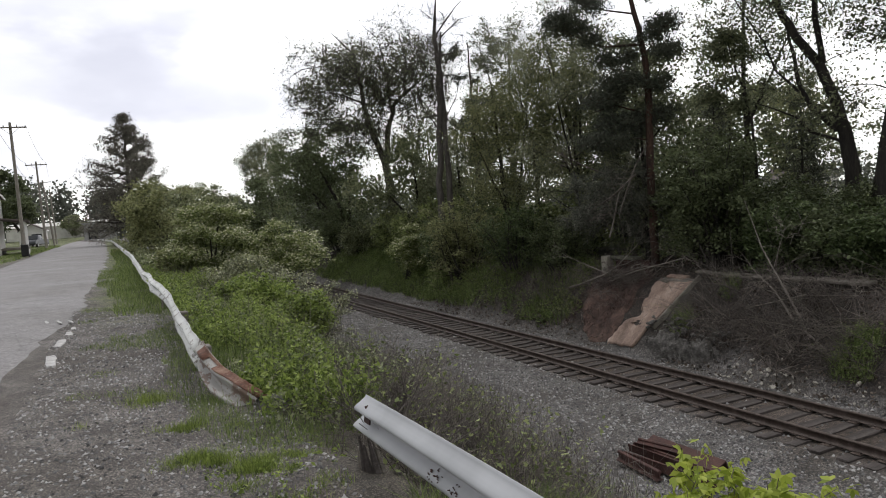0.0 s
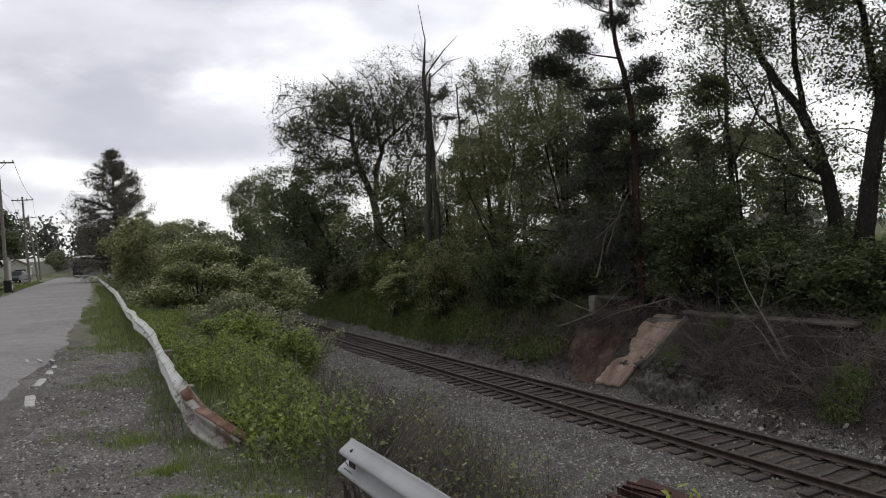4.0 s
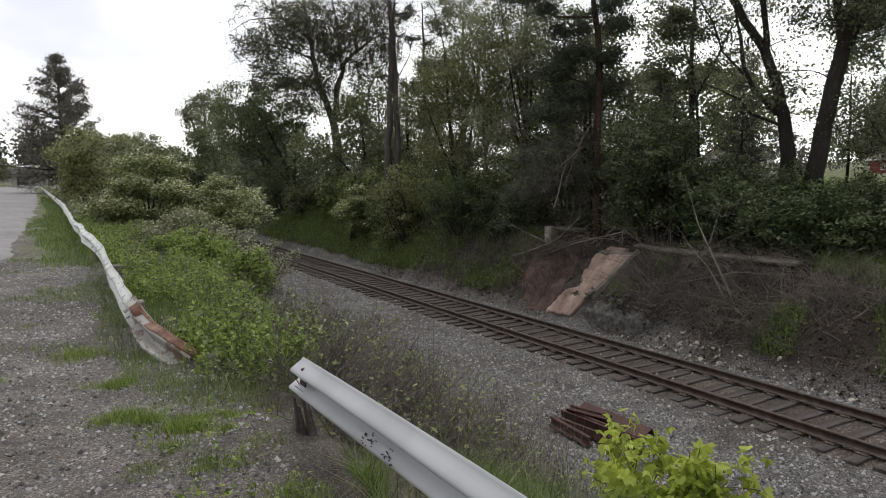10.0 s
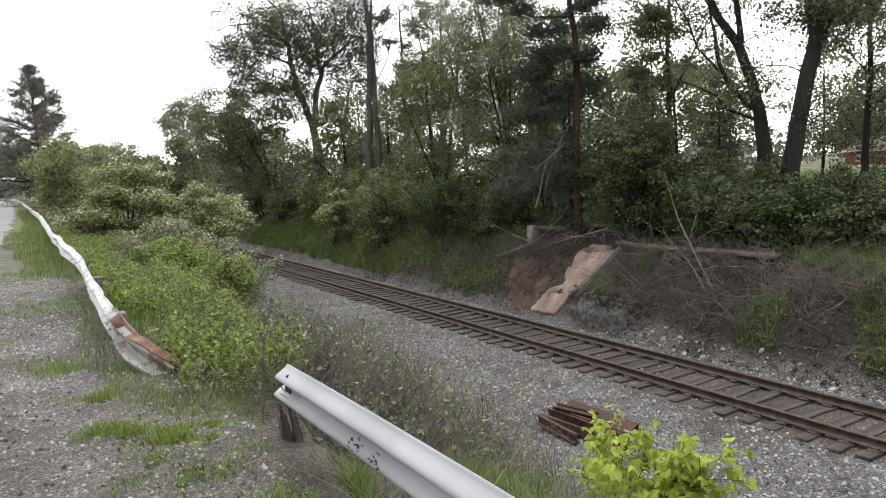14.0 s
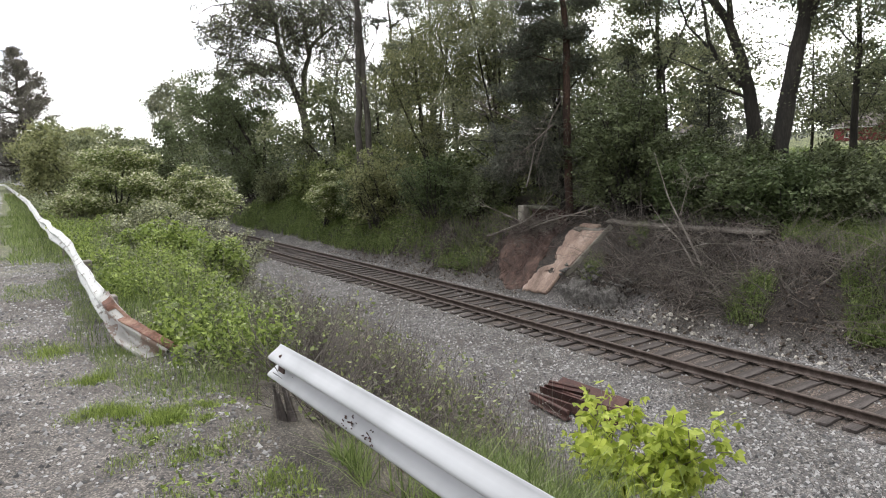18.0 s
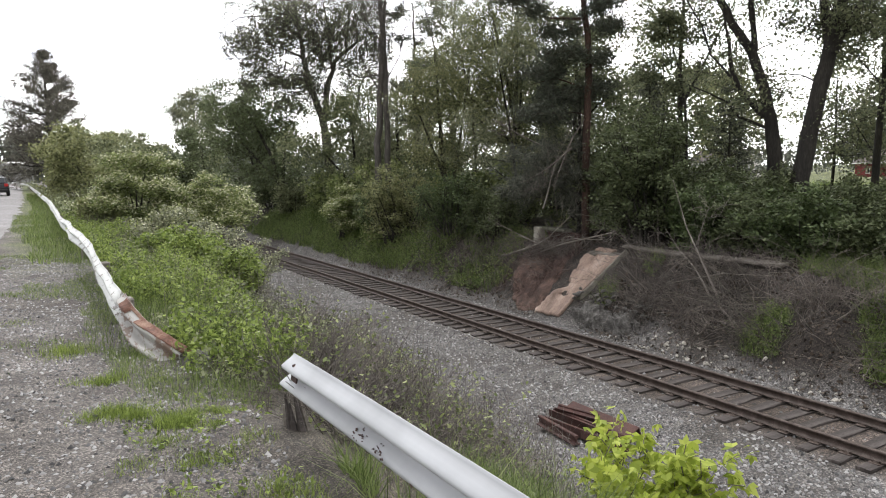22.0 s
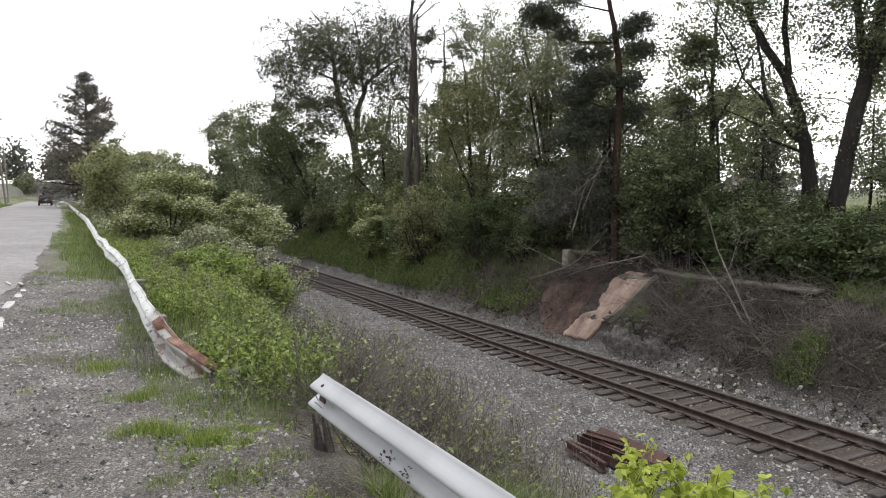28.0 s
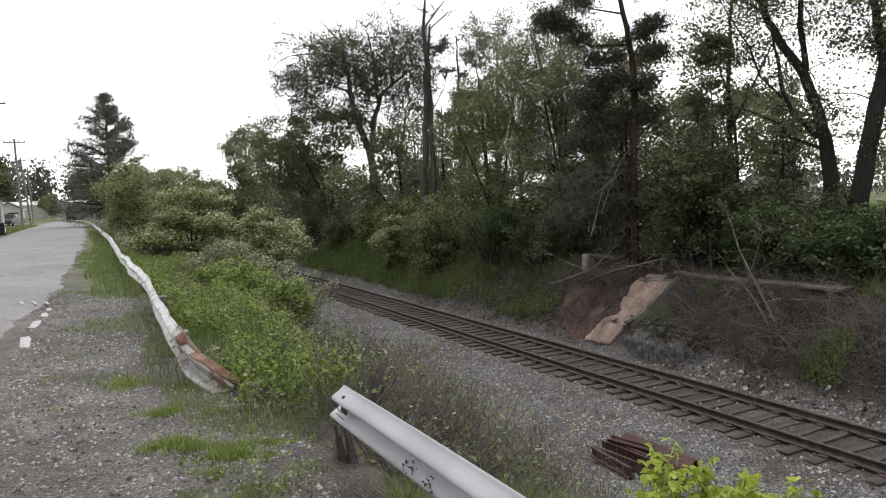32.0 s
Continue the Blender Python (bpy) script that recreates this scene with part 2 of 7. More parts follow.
def ground_material():
    s = Nodes("ground_soil_and_gravel")
    geo = s.add("ShaderNodeNewGeometry")
    pos = geo.outputs["Position"]
    sep = s.add("ShaderNodeSeparateXYZ")
    s.link(pos, sep.inputs[0])
    broad, mid, fine = s.noise(pos, 0.55, 4.0), s.noise(pos, 3.0, 5.0, 0.6), s.noise(pos, 45.0, 3.0)
    x = s.math("ADD", sep.outputs["X"], s.math("MULTIPLY", s.math("SUBTRACT", s.noise(pos, 0.8, 5.0, 0.65), 0.5), 1.5))
    t = s.math("DIVIDE", s.math("ADD", x, 10.0), 40.0)

    def at(metres):
        return (metres + 10.0) / 40.0
    gravel, soil, ballast, litter, lawn = (0.128, 0.12, 0.116), (0.085, 0.076, 0.06), (0.122, 0.119, 0.12), (0.05, 0.043, 0.039), (0.11, 0.13, 0.05)
    bed = (0.085, 0.07, 0.062)
    zone = s.ramp(t, (at(-7.0), lawn), (at(-6.0), gravel), (at(0.8), gravel), (at(1.9), soil), (at(5.2), soil), (at(6.2), ballast), (at(10.9), ballast), (at(11.5), bed), (at(13.4), bed), (at(13.8), ballast), (at(14.5), ballast), (at(14.9), litter), (at(19.0), litter), (at(22.0), lawn))
    beside = s.math("MULTIPLY", s.ramp(t, (at(-0.6), (0, 0, 0)), (at(0.1), (1, 1, 1)), (at(7.0), (1, 1, 1)), (at(8.0), (0, 0, 0))), s.ramp(s.math("DIVIDE", s.math("ADD", sep.outputs["Y"], s.math("MULTIPLY", mid, 8.0)), 40.0), (0.42, (0, 0, 0)), (0.56, (1, 1, 1))))
    zone = s.mix(beside, zone, (0.1, 0.118, 0.048))
    vor = s.add("ShaderNodeTexVoronoi", Scale=48.0)
    s.link(pos, vor.inputs["Vector"])
    grit = s.add("ShaderNodeTexVoronoi", Scale=125.0)
    s.link(pos, grit.inputs["Vector"])
    near = s.ramp(t, (at(2.2), (0, 0, 0)), (at(4.5), (1, 1, 1)))
    stone = s.ramp(s.add("ShaderNodeSeparateColor").outputs[0], (0.0, (0.3, 0.3, 0.3)), (0.7, (1.1, 1.1, 1.1)), (1.0, (2.5, 2.45, 2.4)))
    sc = s.n["Separate Color"]
    s.link(s.mix(near, grit.outputs["Color"], vor.outputs["Color"]), sc.inputs[0])
    col = s.mix(1.0, zone, stone, "MULTIPLY")
    col = s.mix(1.0, col, s.ramp(mid, (0.3, (0.6, 0.58, 0.56)), (0.7, (1.3, 1.28, 1.25))), "MULTIPLY")
    col = s.mix(1.0, col, s.ramp(broad, (0.35, (0.68, 0.65, 0.6)), (0.65, (1.18, 1.18, 1.18))), "MULTIPLY")
    col = s.mix(0.6, col, s.ramp(fine, (0.3, (0.6, 0.6, 0.6)), (0.7, (1.4, 1.4, 1.4))), "MULTIPLY")
    s.link(col, s.bsdf.inputs["Base Color"])
    s.bsdf.inputs["Roughness"].default_value = 0.93
    hh = s.math("ADD", s.math("MULTIPLY", s.mix(near, grit.outputs["Distance"], vor.outputs["Distance"]), -1.0), s.math("MULTIPLY", fine, 0.5))
    s.bump(hh, 0.55, 0.014)
    return s.m


def asphalt_material():
    s = Nodes("worn_asphalt")
    geo = s.add("ShaderNodeNewGeometry")
    pos = geo.outputs["Position"]
    broad, mid, fine = s.noise(pos, 0.35, 5.0), s.noise(pos, 2.2, 5.0, 0.65), s.noise(pos, 120.0, 2.0)
    mp = s.add("ShaderNodeMapping", Scale=(1.0, 0.55, 1.0))
    warp = s.mix(0.5, pos, s.add("ShaderNodeTexNoise", Scale=1.5, Detail=4.0).outputs["Color"], "ADD")
    s.link(warp, mp.inputs["Vector"])
    crack = s.add("ShaderNodeTexVoronoi", Scale=1.1)
    crack.feature = "DISTANCE_TO_EDGE"
    s.link(mp.outputs["Vector"], crack.inputs["Vector"])
    lines = s.ramp(crack.outputs["Distance"], (0.0, (0.35, 0.34, 0.33)), (0.012, (1, 1, 1)))
    col = s.ramp(mid, (0.3, (0.195, 0.188, 0.188)), (0.52, (0.23, 0.22, 0.22)), (0.7, (0.265, 0.255, 0.25)))
    col = s.mix(1.0, col, s.ramp(broad, (0.35, (0.85, 0.84, 0.83)), (0.65, (1.1, 1.1, 1.12))), "MULTIPLY")
    col = s.mix(0.5, col, s.ramp(fine, (0.3, (0.6, 0.6, 0.6)), (0.7, (1.4, 1.4, 1.4))), "MULTIPLY")
    col = s.mix(s.math("MULTIPLY", s.ramp(broad, (0.42, (0, 0, 0)), (0.6, (1, 1, 1))), 0.7), col, lines, "MULTIPLY")
    chip = s.add("ShaderNodeTexVoronoi", Scale=38.0)
    s.link(pos, chip.inputs["Vector"])
    tone = s.add("ShaderNodeSeparateColor")
    s.link(chip.outputs["Color"], tone.inputs[0])
    col = s.mix(0.7, col, s.ramp(tone.outputs[0], (0.0, (0.62, 0.62, 0.62)), (0.8, (1.1, 1.1, 1.1)), (1.0, (1.45, 1.45, 1.42))), "MULTIPLY")
    s.link(col, s.bsdf.inputs["Base Color"])
    s.bsdf.inputs["Roughness"].default_value = 0.85
    s.bump(s.math("ADD", fine, s.math("MULTIPLY", crack.outputs["Distance"], 0.6)), 0.5, 0.006)
    return s.m


def painted_steel(name, paint, chip, amount):
    """Old white paint with chips and rust runs."""
    s = Nodes(name)
    co = s.add("ShaderNodeTexCoord").outputs["Object"]
    mp = s.add("ShaderNodeMapping", Scale=(1.0, 0.35, 1.0))
    s.link(co, mp.inputs["Vector"])
    chips = s.noise(mp.outputs["Vector"], 7.0, 7.0, 0.72)
    stain = s.noise(co, 1.6, 4.0)
    base = s.mix(s.ramp(stain, (0.4, (0, 0, 0)), (0.75, (1, 1, 1))), paint, tuple(c * 0.72 for c in paint))
    col = s.mix(s.ramp(chips, (amount, (0, 0, 0)), (amount + 0.025, (1, 1, 1))), base, chip)
    s.link(col, s.bsdf.inputs["Base Color"])
    s.bsdf.inputs["Roughness"].default_value = 0.5
    s.bump(chips, 0.15, 0.004)
    return s.m


M_GROUND, M_ASPHALT = ground_material(), asphalt_material()
M_BARK = surface("grey_brown_bark", (0.014, 0.012, 0.011), (0.032, 0.028, 0.024), (0.07, 0.062, 0.053), 3.0, 25.0, 0.95, 0, 0.9, 0.03, (1, 1, 0.25))
M_PINEBARK = surface("reddish_pine_bark", (0.025, 0.015, 0.012), (0.06, 0.034, 0.025), (0.11, 0.065, 0.048), 3.0, 22.0, 0.95, 0, 0.9, 0.03, (1, 1, 0.35))
M_GREYBARK = surface("grey_tree_bark", (0.045, 0.04, 0.036), (0.09, 0.08, 0.073), (0.16, 0.145, 0.132), 3.0, 28.0, 0.93, 0, 0.8, 0.02, (1, 1, 0.25))
# Distance haze is mixed into these pale grey-green leaf colours.
M_FARWOOD = leaf_material("far_leaves_haze_in_colour", (0.08, 0.09, 0.065), (0.13, 0.145, 0.105), (0.2, 0.21, 0.16), 0.3)
M_DEADWOOD = surface("bare_grey_wood", (0.05, 0.042, 0.036), (0.115, 0.1, 0.088), (0.2, 0.18, 0.16), 3.0, 30.0, 0.9, 0, 0.7, 0.02, (1, 1, 0.25))
M_MAPLE = leaf_material("young_maple_leaves", (0.09, 0.11, 0.04), (0.19, 0.22, 0.08), (0.31, 0.34, 0.14), 0.55)
M_PALE = leaf_material("pale_spring_leaves", (0.129, 0.139, 0.075), (0.237, 0.256, 0.144), (0.367, 0.386, 0.233), 0.6, mute=0.2)
M_YELLOW = leaf_material("yellow_green_leaves", (0.106, 0.121, 0.023), (0.224, 0.247, 0.052), (0.371, 0.386, 0.104), 0.42)
M_DARKLEAF = leaf_material("dark_green_leaves", (0.05, 0.064, 0.024), (0.115, 0.145, 0.052), (0.19, 0.235, 0.095), 0.3, mute=0.2)
M_HEDGE = leaf_material("glossy_hedge_leaves", (0.042, 0.064, 0.018), (0.095, 0.14, 0.04), (0.165, 0.22, 0.075), 0.3, 0.45, mute=0.2)
M_NEEDLE = leaf_material("dark_pine_needles", (0.038, 0.048, 0.03), (0.078, 0.094, 0.056), (0.14, 0.159, 0.095), 0.15)
M_HEMLOCK = leaf_material("grey_green_needles", (0.077, 0.086, 0.054), (0.146, 0.16, 0.108), (0.254, 0.263, 0.185), 0.2)
M_SPRUCE = leaf_material("brownish_spruce_needles", (0.11, 0.086, 0.07), (0.18, 0.16, 0.12), (0.27, 0.26, 0.19), 0.25)
M_BLOSSOM = leaf_material("cream_white_blossom", (0.26, 0.29, 0.11), (0.46, 0.47, 0.26), (0.68, 0.67, 0.5), 0.3, mute=0.1)
M_SHRUB = leaf_material("shrub_leaves", (0.094, 0.112, 0.034), (0.208, 0.246, 0.08), (0.362, 0.401, 0.152), 0.3)
M_OLIVE = leaf_material("olive_shrub_leaves", (0.075, 0.1, 0.028), (0.18, 0.225, 0.065), (0.35, 0.4, 0.14), 0.4, mute=0.12)
M_WEED = leaf_material("bright_weed_leaves", (0.07, 0.1, 0.018), (0.19, 0.265, 0.042), (0.37, 0.46, 0.095), 0.4, mute=0.1)
M_GRASS = leaf_material("fresh_grass_blades", (0.066, 0.1, 0.02), (0.155, 0.218, 0.052), (0.29, 0.355, 0.115), 0.4, mute=0.12)
M_LIME = leaf_material("lime_maple_leaves", (0.2, 0.27, 0.02), (0.36, 0.44, 0.045), (0.54, 0.6, 0.1), 0.45, mute=0.08)
M_DRY = leaf_material("dry_stems", (0.07, 0.056, 0.047), (0.15, 0.124, 0.106), (0.318, 0.275, 0.226), 0.1, 0.9)
M_VINE = surface("grey_brown_vine_bark", (0.085, 0.07, 0.062), (0.17, 0.145, 0.128), (0.3, 0.265, 0.235), 1.5, 20, 0.9, 0, 0.3, 0.01)
M_PALEWOOD = surface("pale_bare_wood", (0.12, 0.105, 0.09), (0.22, 0.195, 0.17), (0.34, 0.31, 0.275), 3.0, 30.0, 0.9, 0, 0.6, 0.02, (1, 1, 0.25))
M_ROOT = leaf_material("red_brown_roots", (0.04, 0.02, 0.016), (0.095, 0.05, 0.04), (0.17, 0.1, 0.08), 0.05, 0.9)
M_LITTER = leaf_material("dead_leaves", (0.05, 0.03, 0.02), (0.1, 0.066, 0.042), (0.19, 0.14, 0.1), 0.1, 0.9)
M_STONE = leaf_material("ballast_stones", (0.04, 0.039, 0.04), (0.14, 0.137, 0.138), (0.4, 0.39, 0.38), 0.0, 0.9)
M_RUBBLE = surface("pale_limestone", (0.3, 0.28, 0.24), (0.45, 0.42, 0.37), (0.6, 0.57, 0.52), 4, 40, 0.9, 0, 0.6, 0.01)
M_RAIL = surface("brown_rusted_rail", (0.045, 0.032, 0.026), (0.085, 0.064, 0.054), (0.15, 0.12, 0.105), 6, 60, 0.6, 0.35, 0.25, 0.003)
M_SLEEPER = surface("weathered_sleeper_wood", (0.028, 0.022, 0.02), (0.062, 0.052, 0.048), (0.115, 0.1, 0.093), 2.5, 30, 0.93, 0, 0.9, 0.012, (0.25, 1.6, 1))
M_RUST = surface("rust", (0.07, 0.032, 0.022), (0.16, 0.075, 0.05), (0.3, 0.2, 0.15), 4, 40, 0.85, 0.1, 0.4, 0.005)
M_DARKRUST = surface("dark_red_brown_rust", (0.03, 0.014, 0.012), (0.07, 0.032, 0.027), (0.12, 0.062, 0.052), 4, 40, 0.8, 0.15, 0.4, 0.005)
M_RAILPAINT = painted_steel("white_painted_steel", (0.43, 0.44, 0.46), (0.16, 0.13, 0.11), 0.7)
M_OLDPAINT = painted_steel("flaking_white_paint", (0.55, 0.56, 0.54), (0.14, 0.12, 0.1), 0.56)
M_DIRTYPAINT = painted_steel("dirty_grey_paint", (0.34, 0.33, 0.31), (0.15, 0.1, 0.075), 0.52)
M_CONCRETE = surface("old_concrete", (0.16, 0.145, 0.12), (0.27, 0.25, 0.21), (0.38, 0.36, 0.31), 2.5, 40, 0.92, 0, 0.5, 0.01)
M_CLAY = surface("tan_clay_stained_concrete", (0.16, 0.112, 0.09), (0.31, 0.222, 0.178), (0.48, 0.375, 0.31), 1.6, 22, 0.94, 0, 0.9, 0.02, (0.5, 1.5, 0.7))
M_REDEARTH = surface("red_brown_earth", (0.045, 0.03, 0.025), (0.1, 0.062, 0.05), (0.19, 0.125, 0.1), 4, 30, 0.95, 0, 1.0, 0.05)
M_BLOCKWORK = surface("pale_grey_blockwork", (0.24, 0.24, 0.23), (0.34, 0.34, 0.33), (0.44, 0.44, 0.43), 1.5, 30, 0.9, 0, 0.3, 0.01)
M_MOSSY = surface("mossy_dark_concrete", (0.045, 0.045, 0.032), (0.09, 0.088, 0.065), (0.15, 0.145, 0.115), 3, 40, 0.95, 0, 0.5, 0.01)
M_DARKSTONE = surface("dark_grey_rock", (0.05, 0.046, 0.042), (0.12, 0.113, 0.105), (0.25, 0.238, 0.225), 9, 45, 0.98, 0, 1.0, 0.05)
M_TIMBER = surface("grey_timber", (0.08, 0.07, 0.058), (0.17, 0.15, 0.13), (0.28, 0.26, 0.23), 2, 35, 0.92, 0, 0.5, 0.01, (0.3, 1, 1))
M_POLE = surface("weathered_pole_wood", (0.16, 0.145, 0.125), (0.28, 0.255, 0.225), (0.4, 0.37, 0.335), 1.2, 30, 0.9, 0, 0.4, 0.01, (1, 1, 0.1))
M_WIRE = plain("black_cable", (0.03, 0.03, 0.03), 0.6)
M_WHITEPAINT = surface("road_paint", (0.2, 0.19, 0.18), (0.42, 0.41, 0.4), (0.56, 0.55, 0.54), 6, 60, 0.8, 0, 0.3, 0.003)
M_BARNRED = surface("barn_red_paint", (0.1, 0.018, 0.018), (0.15, 0.028, 0.027), (0.2, 0.045, 0.04), 1.5, 25, 0.8, 0, 0.3, 0.01)
M_ROOF = surface("dull_shingle_roof", (0.07, 0.056, 0.054), (0.105, 0.084, 0.08), (0.15, 0.125, 0.118), 2, 30, 0.9, 0, 0.5, 0.01)
M_WHITETRIM = plain("white_trim_paint", (0.72, 0.71, 0.69), 0.6)
M_SIDING = surface("pale_siding", (0.5, 0.49, 0.46), (0.62, 0.61, 0.58), (0.7, 0.69, 0.66), 0.8, 20, 0.75, 0, 0.2, 0.01)
M_GLASS = Nodes("dark_window_glass").m
M_GLASS.node_tree.nodes["Principled BSDF"].inputs["Base Color"].default_value = (0.02, 0.024, 0.028, 1)
M_GLASS.node_tree.nodes["Principled BSDF"].inputs["Roughness"].default_value = 0.06
M_CARPAINT = Nodes("black_car_paint").m
M_CARPAINT.node_tree.nodes["Principled BSDF"].inputs["Base Color"].default_value = (0.012, 0.012, 0.014, 1)
M_CARPAINT.node_tree.nodes["Principled BSDF"].inputs["Roughness"].default_value = 0.22
M_RUBBER = plain("black_rubber", (0.02, 0.02, 0.02), 0.85)
M_ALLOY = plain("grey_alloy", (0.35, 0.35, 0.36), 0.35, 0.9)
M_TAIL = Nodes("red_tail_lamp").m
M_TAIL.node_tree.nodes["Principled BSDF"].inputs["Base Color"].default_value = (0.45, 0.01, 0.01, 1)
M_TAIL.node_tree.nodes["Principled BSDF"].inputs["Roughness"].default_value = 0.15


# ---- ground ----
def build_ground():
    xs = np.unique(np.concatenate([np.linspace(-1500, -80, 15), np.linspace(-80, -9, 24), np.arange(-9, 0, 0.3), np.arange(0, 3, 0.12),
                                   np.arange(3, 19, 0.15), np.arange(19, 40, 0.6), np.linspace(40, 100, 16), np.linspace(100, 1500, 16)]).round(3))
    ys = np.unique(np.concatenate([np.linspace(-1500, -40, 18), np.arange(-40, 1.5, 1.5), np.arange(1.5, 14, 0.13), np.arange(14, 34, 0.25),
                                   np.arange(34, 80, 0.6), np.linspace(80, 260, 45), np.linspace(260, 1500, 18)]).round(3))
    gx, gy = np.meshgrid(xs, ys, indexing="ij")
    gz = height(gx, gy)
    v = np.stack([gx, gy, gz], -1).reshape(-1, 3)
    n = len(ys)
    i, j = np.meshgrid(np.arange(len(xs) - 1), np.arange(n - 1), indexing="ij")
    a = (i * n + j).ravel()
    f = np.stack([a, a + n, a + n + 1, a + 1], -1)
    ob = new("ground", mesh_of("ground", v, f, M_GROUND, True))
    tagged(ob, "gravel shoulder, weedy embankments and stony railway cutting", "ground", kind="structure")


def road_edges(y):
    right = np.interp(y, [-400, 0, 9, 10.2, 11.5, 13.3, 15.5, 20, 30, 43, 81, 110, 150, 200, 260, 330], [-1.4, -1.15, -1.06, -1.02, -0.94, -0.78, -0.56, -0.42, -0.15, 0, 0.1, 0, -1.2, -6, -20, -52])
    left = np.interp(y, [-400, 30, 49, 70, 102, 150, 200, 260, 330], [-6.6, -6.0, -5.9, -6.2, -7.1, -8.4, -14, -28, -62])
    return left, right


def build_road():
    ys = np.unique(np.concatenate([np.linspace(-400, 0, 30), np.arange(0, 60, 0.35), np.linspace(60, 330, 90)]))
    left, right = road_edges(ys)
    right = right + np.interp(ys, [9, 12, 25], [0.1, 0.07, 0.05]) * value_noise(ys * 0.8, ys * 0, 1) + 0.06 * value_noise(ys * 3.1, ys * 0, 2)
    across = np.linspace(0, 1, 13)
    x = left[:, None] * (1 - across) + right[:, None] * across
    z = 0.03 + 0.05 * (1 - (2 * across - 1) ** 2)[None, :] + 0 * x
    z[:, -1] = -0.03
    z[:, 0] = -0.03
    v = np.stack([x, np.repeat(ys[:, None], 13, 1), z], -1).reshape(-1, 3)
    i, j = np.meshgrid(np.arange(len(ys) - 1), np.arange(12), indexing="ij")
    a = (i * 13 + j).ravel()
    f = np.stack([a, a + 1, a + 14, a + 13], -1)
    tagged(new("road", mesh_of("road", v, f, M_ASPHALT, True)), "cracked light grey asphalt road with crumbling edge", "road", kind="structure")
    marks = [(-0.8, 10.45, 0.15, 1.0, 4), (-0.77, 12.1, 0.15, 0.8, -3), (-0.7, 13.15, 0.12, 0.5, 3), (-0.66, 13.8, 0.09, 0.35, 0),
             (-1.34, 15.2, 0.05, 0.6, 8), (-1.14, 14.95, 0.06, 0.55, 8), (-0.93, 14.8, 0.06, 0.55, 10), (-0.72, 14.55, 0.05, 0.45, 10)]
    for x, y, w, l, turn in marks:
        rs = random.Random(int(y * 100 + x * 37))
        bm = bmesh.new()
        n = 14
        ring = []
        for k in range(n):
            a = 2 * math.pi * k / n
            c, s_ = math.cos(a), math.sin(a)
            sq = 1 / max(abs(c), abs(s_)) ** 0.7
            ring.append(((c * w / 2 * sq * rs.uniform(0.75, 1.1)), s_ * l / 2 * sq * rs.uniform(0.8, 1.08)))
        low = [bm.verts.new((px, py, 0)) for px, py in ring]
        top = [bm.verts.new((px * 0.94, py * 0.97, 0.022)) for px, py in ring]
        bm.faces.new(top)
        for k in range(n):
            bm.faces.new((low[k], low[(k + 1) % n], top[(k + 1) % n], top[k]))
        ob = part("paint_mark", bm, M_WHITEPAINT, None)
        ob.matrix_world = pose(x, y, ground_z(x, y) + (0.03 if x < float(road_edges(y)[1]) else -0.003), 0, 0, turn)
        tagged(ob, "worn white paint along the crumbling road edge", "road marking", "paint marks on the road edge")


# ---- railway ----
TRACK_X, GAUGE, RAIL_TOP = 12.445, 1.435, -3.0


def rail_profile():
    return [(-0.07, -0.17), (-0.07, -0.158), (-0.02, -0.145), (-0.011, -0.13), (-0.011, -0.055), (-0.034, -0.042), (-0.036, -0.012), (-0.028, 0.0),
            (0.028, 0.0), (0.036, -0.012), (0.034, -0.042), (0.011, -0.055), (0.011, -0.13), (0.02, -0.145), (0.07, -0.158), (0.07, -0.17)]


def rail_mesh(length, y0):
    prof = rail_profile()
    n = len(prof)
    ys = np.linspace(y0, y0 + length, max(2, int(length / 3)))
    v = [(x + 0.004 * math.sin(y * 0.7), y, z + 0.003 * math.sin(y * 1.1)) for y in ys for x, z in prof]
    f = [(i * n + k, i * n + (k + 1) % n, (i + 1) * n + (k + 1) % n, (i + 1) * n + k) for i in range(len(ys) - 1) for k in range(n)]
    me = mesh_of("rail", v, f, M_RAIL)
    return me


def sleeper_mesh(seed):
    rs = random.Random(seed)
    bm = bmesh.new()
    add_box(bm, (0, 0, -0.085), (2.6 + rs.uniform(-0.06, 0.06), 0.23, 0.17), (0, 0, 0), 0.012)
    bmesh.ops.subdivide_edges(bm, edges=[e for e in bm.edges if e.calc_length() > 1], cuts=7)
    for v in bm.verts:
        v.co += Vector((rs.uniform(-0.015, 0.015), rs.uniform(-0.008, 0.008), rs.uniform(-0.012, 0.004)))
    me = bpy.data.meshes.new("sleeper")
    bm.to_mesh(me)
    bm.free()
    me.materials.append(M_SLEEPER)
    return me


